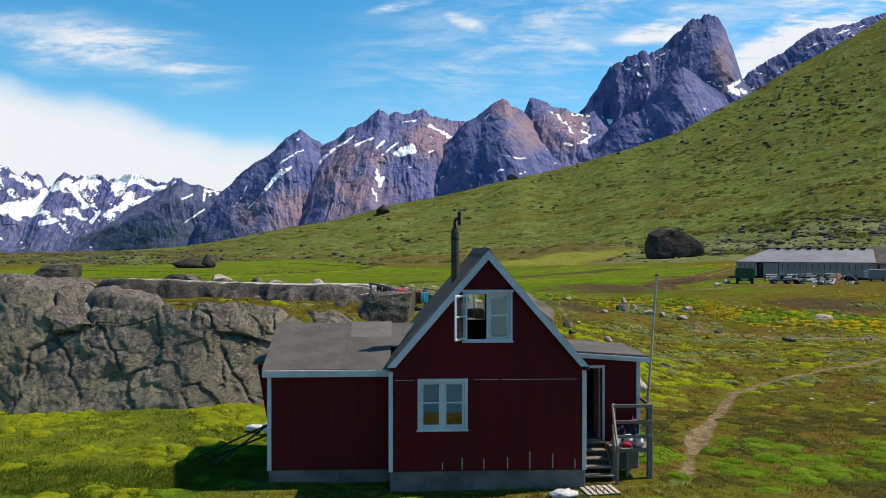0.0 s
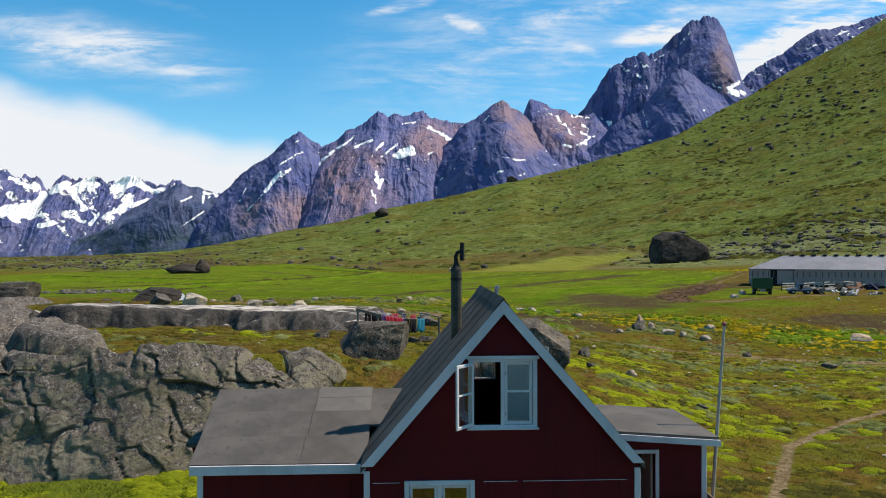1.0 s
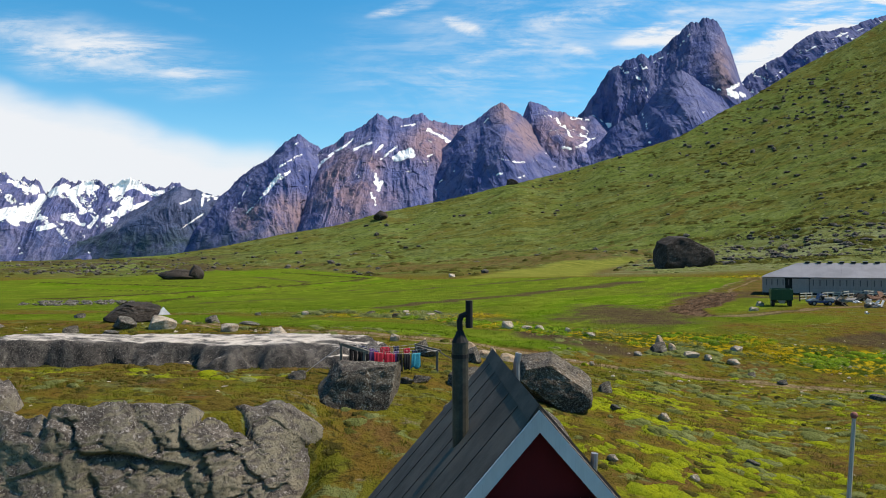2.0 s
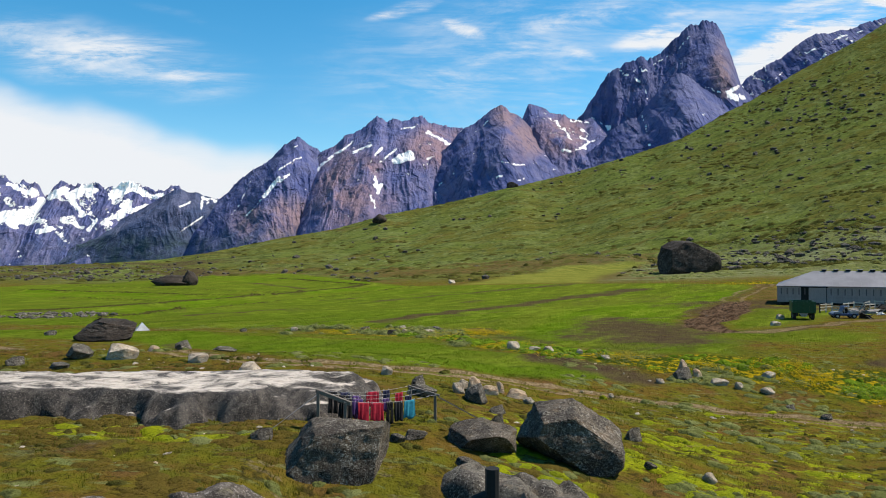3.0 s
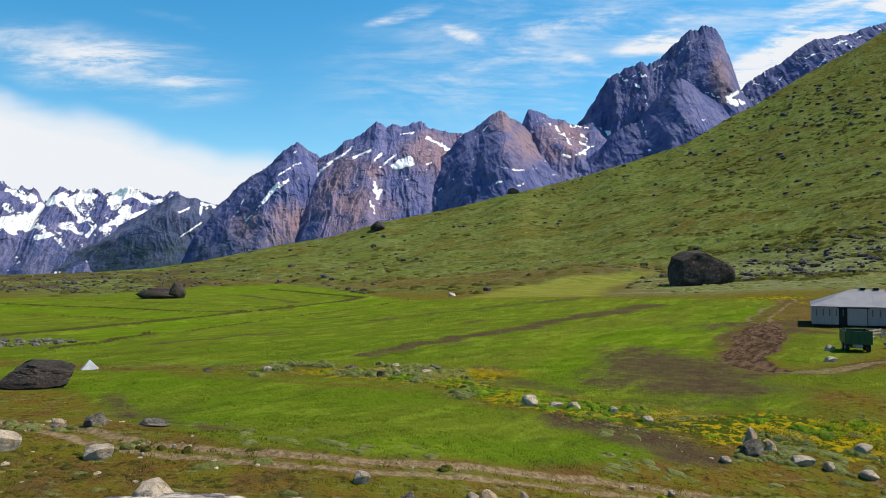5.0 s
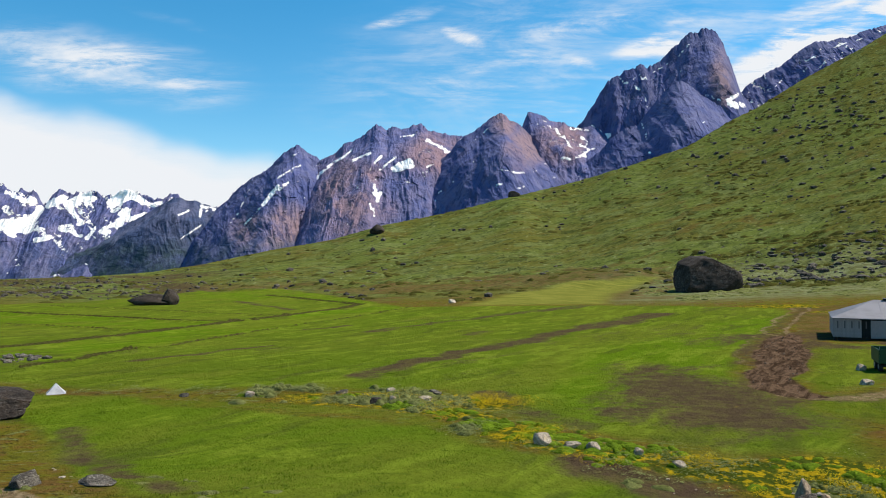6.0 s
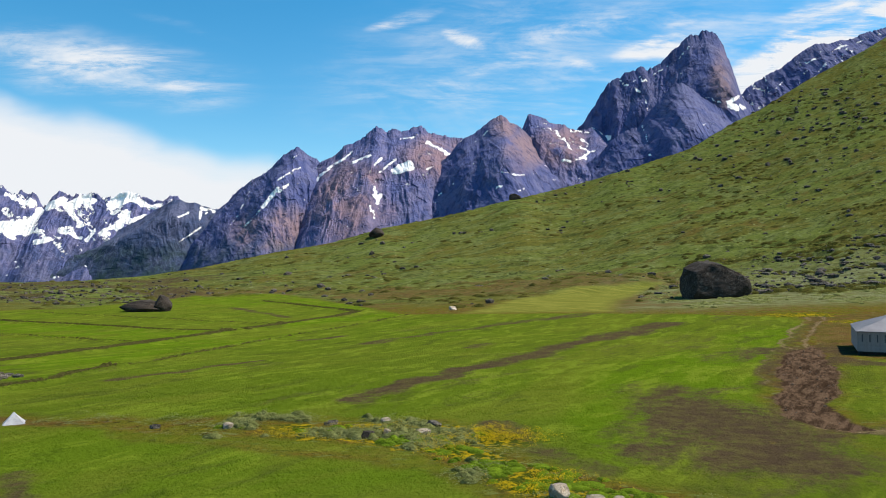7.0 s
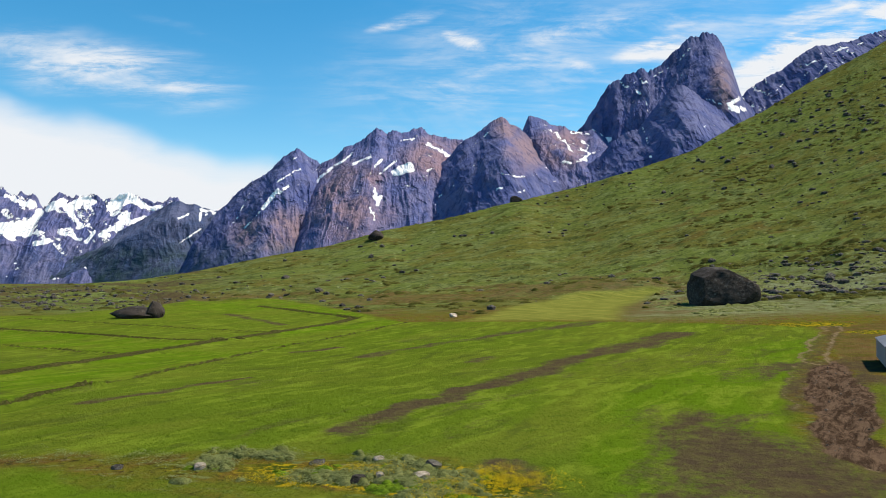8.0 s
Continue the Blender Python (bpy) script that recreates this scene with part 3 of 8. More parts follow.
def height(x, y):
    """Height of the ground: house terrace, laundry shelf, meadow, and the hill behind."""
    x, y = np.asarray(x, float), np.asarray(y, float)
    near = -0.35 * smooth(5, 16, x) + 0.25 * smooth(-6, -14, x) * smooth(20, 30, y) - 0.03 * np.clip(16 - y, 0, 16) - 5.5 * smooth(8, -4, y)
    shelf = 1.85 - 2.15 * np.tanh((x - 6.8) / 11.0)
    foot = np.interp(x, [-25, -18, -13.6, -10.6, -8.4, -6.5, -3.9], [26.8, 27.2, 27.9, 28.4, 29.6, 31.0, 33.2])
    ramp = smooth(26.5, 39.5, y - 1.5 * smooth(-4, 6, x) - 4.0 * smooth(4, 16, x))
    ramp = ramp + (smooth(0.3, 1.7, y - foot) - ramp) * smooth(-3.2, -5.5, x)
    mid = near + (shelf - near) * ramp
    meadow = np.interp(y, [60, 74, 90, 105, 122, 150, 185, 250, 320], [2.0, 1.95, 1.75, 1.5, 1.25, 0.7, 0.35, 0.5, 1.2])
    meadow = meadow + 0.030 * np.clip(x, -30, 120) * smooth(115, 220, y)
    z = mid + (meadow - mid) * smooth(57, 73, y)
    b = np.clip(x / np.maximum(y + 1.9, 60.0), -0.8, 0.8)
    cy = np.interp(b, BEARING, CREST_Y) + 14 * value_noise(b * 22, b * 0 + 3.3, 5)
    cz = 7.0 + np.interp(b, BEARING, CREST_E) * (cy + 1.9)
    fy = np.interp(b, [-0.8, -0.3, 0.0, 0.25, 0.5], [330, 320, 285, 248, 215])
    power = np.interp(b, [-0.3, 0.15, 0.3, 0.6], [2.2, 2.4, 1.95, 1.6])
    t = np.clip((y - fy) / (cy - fy), 0, 1)
    up = smooth(0.0, 0.25, t)
    hill = np.where(y > fy, (cz - z) * t ** power, 0.0)
    rib = 0.91 * x - 0.41 * y
    hill = hill + up * (1 - t) * (3.6 * fbm(x / 55, y / 55, 3, 21) + 2.4 * fbm(x / 18, y / 18, 5, 31, 0.66) + 2.2 * (ridged(rib / 46, (0.41 * x + 0.91 * y) / 21, 4, 35, 0.6) - 0.3))
    z = z + hill - np.where(y > cy, np.minimum(0.30 * (y - cy), 90.0 + cz * 0.6), 0.0)
    rough = 0.07 + 0.10 * smooth(20, 30, y) * smooth(70, 55, y)
    return z + rough * fbm(x / 3.1, y / 3.1, 4, 7) + 0.18 * fbm(x / 14, y / 14, 2, 3) * smooth(24, 34, y)


# ---- ground cover: plan outlines in metres ----
STRIP = [(-60, 94), (-37, 93), (-31.4, 91.2), (-24.7, 89.5), (-19, 86.1), (-14.3, 84.3), (-9, 82), (-5, 81.3), (0.1, 77.5), (2.2, 73.3), (5.1, 71.1), (7.7, 69),
         (9.3, 66.2), (12, 65), (12.4, 63), (7.9, 60.2), (4.9, 58.6), (-0.9, 56.4), (-5.2, 55.9), (-10.4, 58.4), (-15.4, 63), (-19.8, 71), (-24.9, 76.5), (-29, 81), (-60, 88)]
FIELD = [(-70, 106), (-38, 97.6), (-30, 93.4), (-22, 92.6), (-10, 93), (0.6, 92), (3.4, 87), (7.3, 78.5), (11.7, 75), (16.4, 72), (22, 71), (27, 80), (25.7, 93), (27.6, 100.2), (34.8, 116.6),
         (42, 130), (49.3, 143.7), (57, 157), (66, 172), (72, 188), (50, 201), (27.5, 211), (6, 220), (-9.6, 224.6), (-25, 263), (-46.6, 305), (-68, 340), (-90, 350),
         (-107, 345), (-104, 310), (-118, 262), (-140, 257), (-150, 200), (-95, 130)]
HAY = [(5.9, 222), (19.4, 267), (43.8, 310), (61, 312), (83, 316), (71, 297), (50, 251), (38.6, 211)]
LAWN = [(44.3, 121), (53, 128), (60, 122), (48, 106), (42, 98), (32.5, 91.5), (29.5, 91.8)]
BROWN = [(14, 104), (21, 110), (27, 108), (26.5, 97), (26, 90), (25.4, 82), (23.6, 75), (16, 74.5), (12.1, 79), (10.5, 90)]
BROWN_BANK = [(31.0, 67.3), (33, 70), (36, 71.4), (43, 68.8), (54, 68), (52, 64.5), (41, 65), (34.6, 65.8)]
MUD = [(47.6, 138), (54, 145), (50, 134), (43, 117.5), (36, 104.5), (30.2, 95.5), (29.5, 91), (30, 88.4), (27, 88.6), (25.4, 91.6), (27.3, 97), (31.2, 105), (37.8, 120)]
# brown stretches where the growth is thin: line, half width, weight
STREAKS = [([(-8.1, 100), (-6, 105), (-4.4, 109.3), (-0.1, 115.3), (2, 120.8), (7.4, 127.7), (12.6, 137.7), (16.9, 146.3), (26, 158), (35.3, 169.5), (44.4, 182.5)], 1.5, 1.05),
           ([(25, 157), (35.3, 169.5), (44.4, 182.5)], 2.6, 1.0), ([(5, 124), (12.6, 137.7), (17, 146)], 2.0, 1.0),
           ([(-12.6, 153.8), (-6.3, 164.5), (1.2, 174.2), (12.8, 190.8), (33.4, 208.1)], 1.6, 0.8), ([(14, 192), (34, 207)], 3.0, 0.75),
           ([(-34.6, 113), (-32.8, 115.8), (-29.6, 122), (-23.9, 132.5)], 0.7, 0.95), ([(-24.7, 162.5), (-17.4, 169.5)], 1.0, 0.85), ([(3.4, 145.7), (6.9, 151.6)], 1.2, 0.7),
           ([(-67, 265), (-53, 245), (-41.4, 228.2)], 1.6, 0.9), ([(7.5, 69.4), (9.8, 67), (12.4, 64.4)], 1.6, 1.1), ([(-24, 78), (-12, 62.5), (-9, 60)], 0.9, 0.8), ([(4, 90), (6, 84), (9, 79)], 1.3, 0.8)]
# drains between the parcels: line, half width, weight
DRAINS = [([(-62, 121), (-55.2, 134), (-53.6, 144), (-50, 153.2), (-47.6, 169.4), (-45.6, 174), (-43.3, 187.3), (-36.2, 205.2), (-31.1, 219), (-25.1, 235.8), (-23.8, 239.5)], 1.5, 1.0),
          ([(-23.8, 239.5), (-31.1, 255.7), (-39.1, 263.5), (-53.5, 282), (-65.4, 299)], 1.8, 0.8),
          ([(-43, 107.5), (-41.4, 111.6), (-41, 116.5), (-38.9, 123.7)], 0.7, 1.05), ([(-38.9, 123.7), (-36.8, 130.3), (-35.5, 139.5), (-32.8, 152.8), (-28.7, 172), (-21.5, 190.7), (-14.2, 213.2), (-9.5, 223)], 0.8, 0.72),
          ([(-120, 222), (-105, 214.6), (-82.8, 203), (-64.5, 192.3), (-50.5, 185.4), (-41, 187)], 1.2, 0.95), ([(-90, 181), (-81.2, 176.2), (-67.4, 169.7), (-53.5, 160.9)], 0.8, 0.8),
          ([(-118, 248.8), (-85, 229.3), (-58.3, 214.6), (-38.8, 205.7)], 1.0, 0.75), ([(86, 268), (78, 262), (66, 262), (62, 270)], 1.1, 0.8), ([(90, 246), (78, 236), (72, 228)], 0.9, 0.5)]
PARCELS = [([(-55, 134), (-50, 153), (-45.6, 174), (-36, 205), (-24, 239), (-31, 256), (-54, 282), (-68, 340), (-46, 305), (-25, 263), (-9.6, 224), (-14, 213), (-21.5, 191), (-32.8, 153), (-38.9, 124), (-41.4, 111), (-62, 121)], 1.0),
           ([(-120, 222), (-105, 214.6), (-64.5, 192), (-50, 185), (-45.6, 174), (-53.5, 161), (-81, 176), (-110, 195)], 0.95), ([(-107, 345), (-90, 350), (-68, 340), (-54, 282), (-60, 260), (-95, 300)], 0.85),
           ([(8, 96), (14, 118), (30, 140), (45, 160), (66, 172), (49, 143), (34, 116), (27, 100), (24, 80), (9, 78)], 0.9)]
ROAD = [(-60, 84), (-40, 78), (-28, 69.5), (-18.8, 60.0), (-12.2, 56.0), (-7, 54.8), (-3.2, 54.3), (0.6, 55.1), (3.1, 55.8), (7.2, 57.4), (14.4, 58.2), (21, 57.5), (40, 54)]
PATH = [(7.8, 20.8), (8.4, 22.5), (9.5, 24.8), (10.5, 26.5), (12.8, 31.2), (14.5, 34.1), (16.5, 36), (18.6, 37.7), (22.8, 40.4), (27.6, 43.2), (60, 52)]
MUD_TRACK = [(76, 186), (64, 167.5), (54, 150.5), (50, 142)]
MUD_RUT = [(47, 139), (45.4, 135.2), (37.2, 120), (32.7, 109)]
BARN_TRACK = [(27, 89), (29, 88.6), (30.6, 88.6), (33, 88.5), (38.7, 92), (47.8, 98.5), (60, 106), (110, 112)]
DITCH = [(-32, 92.4), (-17, 90.4), (-6, 88), (0.4, 85.6), (3.3, 79.4), (6.6, 74.2), (10.5, 71.6), (14.5, 70), (18.5, 68.6), (22.6, 66.9), (26, 65.4), (30, 63.6), (46, 60)]


def inside(x, y, poly):
    hit = np.zeros(x.shape, bool)
    for (ax, ay), (bx, by) in zip(poly, poly[1:] + poly[:1]):
        cross = (ay > y) != (by > y)
        hit ^= cross & (x < (bx - ax) * (y - ay) / (by - ay + 1e-9) + ax)
    return hit


def along(x, y, line):
    """Distance to a polyline."""
    best = np.full(x.shape, 1e9)
    for (ax, ay), (bx, by) in zip(line, line[1:]):
        dx, dy = bx - ax, by - ay
        t = np.clip(((x - ax) * dx + (y - ay) * dy) / (dx * dx + dy * dy), 0, 1)
        best = np.minimum(best, np.hypot(x - ax - t * dx, y - ay - t * dy))
    return best


def region(x, y, poly, soft):
    """One inside a polygon, falling to nought over soft metres at its edge."""
    d = along(x, y, poly + poly[:1])
    d = np.where(inside(x, y, poly), d, -d)
    return smooth(-soft, soft, d)


def cover(x, y):
    wx, wy = x + 1.3 * fbm(x / 5, y / 5, 3, 41), y + 1.3 * fbm(x / 5, y / 5, 3, 43)
    soft = 0.9
    lush = np.maximum(region(wx, wy, STRIP, soft), region(wx, wy, FIELD, soft * 1.6))
    hay = 0.9 * region(wx, wy, HAY, 4)
    lush = np.maximum(lush, 0.9 * region(wx, wy, LAWN, 2.0))
    lush = np.maximum(lush, 0.85 * smooth(31, 27, y) * smooth(-3, -7, x) + 0.22 * smooth(24, 20, y) * smooth(5.5, 8, x))
    lush = np.maximum(lush, 0.8 * smooth(8, 4, np.hypot((x - 33) / 1.3, (y - 84))))
    bx, by = x + 6 * fbm(x / 13, y / 9, 4, 45), y + 5 * fbm(x / 13, y / 9, 4, 47)
    lush = np.maximum(lush, 0.6 * smooth(6.5, 4.5, along(x, y, DITCH)) * smooth(2.2, 3.4, along(x, y, DITCH)) * smooth(6, 0, x))
    brown = region(bx, by, BROWN, 6.0) * 1.05
    brown = np.maximum(brown, 1.2 * region(wx, wy, BROWN_BANK, 1.5))
    for line, w, k in STREAKS:
        brown = np.maximum(brown, smooth(w * 2.2, w * 0.3, along(wx, wy, line)) * k)
    seam = np.zeros_like(x)
    for line, w, k in DRAINS:
        seam = np.maximum(seam, smooth(w * 1.9, w * 0.5, along(x + 0.35 * (wx - x), y + 0.35 * (wy - y), line)) * k)
    seam = np.maximum(seam, 0.42 * smooth(1.2, 0.4, np.abs(region(wx, wy, STRIP, 2.2) - 0.5) * 4) * smooth(6, -2, x) * smooth(56, 62, y))
    tint = 0.45 + 0.25 * fbm(x / 30, y / 22, 3, 53)
    for poly, k in PARCELS:
        tint = np.maximum(tint, k * region(wx, wy, poly, 1.5))
    tint = np.maximum(tint, 0.7 * region(wx, wy, STRIP, 1.0)) * smooth(10, 40, y)
    field_wear = (0.1 + 0.30 * smooth(92, 105, y)) * smooth(0.05, 0.5, fbm(x / 22 - y / 38, y / 30, 4, 51)) * lush
    brown = np.maximum(brown, field_wear)
    bearing = x / np.maximum(y, 1.0)
    brown = np.maximum(brown, 0.85 * smooth(-0.20, -0.34, bearing) * smooth(285, 325, y) * (1 - lush) * smooth(-0.3, 0.2, fbm(x / 30, y / 18, 4, 73)))
    brown = np.maximum(brown, 0.5 * smooth(0.0, 0.4, fbm(x / 7, y / 7, 3, 57)) * smooth(57, 50, y) * smooth(30, 36, y) * smooth(3, -6, x))
    moss = smooth(-0.02, 0.34, fbm(x / 8, y / 8, 3, 61)) * smooth(58, 46, y) * (1 - 0.8 * smooth(3, 5, x) * smooth(34, 28, y)) * (0.35 + 0.65 * smooth(-2, 5, x)) * (1 - 0.5 * smooth(6, 9, x) * smooth(42, 36, y))
    moss = np.maximum(moss, smooth(31, 26, y) * smooth(-4, -7, x) * (0.06 + 0.94 * smooth(22, 27, y)) * smooth(-0.25, 0.2, fbm(x / 4, y / 2.4, 3, 91))) * (1 - 0.8 * smooth(29, 31, y) * smooth(1, -5, x))
    moss = np.maximum(moss, 0.8 * smooth(1.5, 0.5, np.abs(y - 39.4 - 0.08 * (x + 10))) * smooth(-22, -16, x) * smooth(-2, -6, x))
    moss = np.maximum(moss, 0.6 * smooth(4.5, 6.5, x) * smooth(19, 14, x) * smooth(27, 32, y) * smooth(46, 38, y) * smooth(0.0, 0.22, fbm(x / 3.2, y / 1.8, 3, 69)))
    moss = np.maximum(moss, smooth(1.5, 4, x) * smooth(52 + 0.4 * np.clip(x - 10, 0, 20), 45 + 0.4 * np.clip(x - 10, 0, 20), y) * smooth(33, 37, y) * (1 - 0.4 * smooth(10, 15, x)) * smooth(-0.02, 0.2, fbm(x / 3.6, y / 2.4, 3, 89)))
    moss = np.maximum(moss, 0.65 * smooth(7, 11, x) * smooth(64, 54, y) * smooth(38, 42, y) * smooth(-0.15, 0.2, fbm(x / 4.5, y / 2.6, 3, 75)))
    yellow = smooth(2.9, 1.0, along(wx, wy + 0.4, DITCH) / (1 + 0.35 * smooth(4, 20, x))) * smooth(-26, 2, x)
    yellow = np.maximum(yellow, 0.8 * smooth(7, 2, np.hypot((x - 74) / 2, (y - 191))))
    yellow = np.maximum(yellow, 0.8 * smooth(5, 2, np.hypot((x - 79) / 2, (y - 177))))
    yellow = np.maximum(yellow, 0.95 * smooth(5.5, 2.0, np.hypot((x - 0.3) / 1.5, y - 86.3)))
    yellow = np.maximum(1.05 * yellow, 0.35 * smooth(0.25, 0.5, fbm(x / 6, y / 4, 3, 63)) * smooth(20, 26, x) * smooth(56, 62, y) * smooth(76, 70, y))
    d = along(x, y, ROAD)
    dirt = smooth(1.45, 0.75, d) * (0.38 + 0.55 * smooth(0.2, 0.6, d))
    d = along(x + 0.25 * (wx - x), y + 0.25 * (wy - y), PATH) - 0.22 * smooth(1.6, 0.4, np.hypot(x - 9.7, (y - 25.2) / 1.6))
    dirt = np.maximum(dirt, smooth(0.43, 0.10, d) * (0.84 + 0.35 * fbm(x / 2.5, y / 2.5, 3, 65)))
    mud = region(x + 0.5 * (wx - x), y + 0.5 * (wy - y), MUD, 1.0)
    brown = np.maximum(brown, 0.8 * region(wx, wy, MUD, 3.0))
    d = along(wx, wy, MUD_TRACK)
    dirt = np.maximum(dirt, smooth(2.3, 1.7, d) * 0.62 * smooth(0.6, 1.3, d))
    brown = np.maximum(brown, 0.6 * smooth(3.2, 1.6, d))
    d = along(wx, wy, MUD_RUT)
    dirt = np.maximum(dirt, smooth(1.7, 1.2, d) * 0.48 * smooth(0.4, 0.9, d))
    brown = np.maximum(brown, 0.75 * smooth(2.4, 1.2, d))
    d = along(wx, wy, BARN_TRACK)
    dirt = np.maximum(dirt, smooth(1.5, 0.6, d) * 0.6)
    brown = np.maximum(brown, smooth(2.5, 1.0, d) * 0.7)
    brown = np.maximum(brown, 0.95 * smooth(22, 8, np.hypot((x - 66) / 2.2, y - 132)) * smooth(-0.5, 0.1, fbm(x / 6, y / 6, 3, 77)))
    hill = smooth(235, 300, y + 20 * fbm(x / 30, y / 30, 3, 71)) * (1 - lush)
    sage = smooth(0.13, 0.27, bearing + 0.05 * fbm(x / 25, y / 25, 3, 79)) * smooth(196, 228, y) * smooth(345, 300, y) * (1 - lush) * (1 - hay)
    rust = smooth(0.34, 0.25, bearing) * smooth(-0.42, -0.30, bearing) * smooth(205, 240, y) * smooth(420, 330, y) * (1 - lush) * (1 - hay) * smooth(-0.45, 0.15, fbm(x / 34, y / 16, 4, 87))
    rust = np.maximum(rust, smooth(0.36, 0.40, bearing) * smooth(128, 145, y) * smooth(200, 180, y) * (1 - lush))
    rust = np.maximum(rust, 1.3 * smooth(1.0, 0.6, np.hypot((x + 26) / 24, (y - 318) / 16)))
    return lush, brown, moss, hill, yellow, dirt, mud, seam, tint, hay, sage, rust


def fan(y, cols):
    """Stations across the view at the distance y, widening with it, and far out to both sides."""
    s = np.linspace(-1, 1, cols)
    inner = s / 0.86 * (0.70 * np.maximum(y, 0) + 24)
    edge = 0.70 * np.maximum(y, 0) + 24
    outer = np.sign(s) * (edge + (np.clip(np.abs(s) - 0.86, 0, 1) / 0.14) ** 2 * (1500 + 0.6 * np.abs(y)))
    return np.where(np.abs(s) <= 0.86, inner, outer)


def build_ground():
    ys = [-1500.0, -700, -300, -120, -60, -30, -15, -5, 3]
    y = 8.0
    while y < 4950:
        ys.append(y)
        y += max(0.30, 0.0046 * y) if y < 1000 else 0.05 * y
    ys = np.array(ys)
    cols = 440
    xs = np.stack([fan(v, cols) for v in ys])
    yy = np.repeat(ys[:, None], cols, 1)
    zz = height(xs, yy)
    # bumpy sods and ruts
    zz += 0.10 * np.abs(fbm(xs / 0.9, yy / 0.9, 3, 81)) * smooth(24, 30, yy) * smooth(75, 58, yy)
    churn = region(xs, yy, MUD, 2.0)
    zz += churn * (0.22 * fbm(xs / 1.1, yy / 1.1, 3, 83) - 0.25 * smooth(0.25, 0.0, np.abs(fbm(xs / 3.2 - yy / 9, yy / 14 + xs / 12, 2, 85))))
    for line, w, k in DRAINS:
        d = along(xs, yy, line)
        zz += 0.45 * k * smooth(w * 2.2, w * 1.2, d) * smooth(w * 0.3, w * 1.0, d) - 0.55 * k * smooth(w * 0.9, 0.0, d)
    zz -= 0.10 * smooth(1.3, 0.6, along(xs, yy, ROAD)) + 0.06 * smooth(0.5, 0.2, along(xs, yy, PATH))
    ob = sheet("ground", np.stack([xs.ravel(), yy.ravel(), zz.ravel()], 1), grid_faces(len(ys), cols), TURF)
    lush, brown, moss, hill, yellow, dirt, mud, seam, tint, hay, sage, rust = (a.ravel() for a in cover(xs, yy))
    paint(ob, "cover_a", lush, brown, moss)
    paint(ob, "cover_b", hill, yellow, dirt)
    paint(ob, "mud", mud, sage, rust)
    paint(ob, "cover_c", seam, tint, hay)
    return tagged(ob, "rough heath, green hay meadow and grassy hillside", "ground", kind="structure")


build_ground()
water = sheet("water", [(-2500, -2500, -2.6), (2500, -2500, -2.6), (2500, 6, -2.6), (-2500, 6, -2.6)], [(0, 1, 2, 3)], water_material())
tagged(water, "calm blue fjord water below the house", "water", kind="structure")


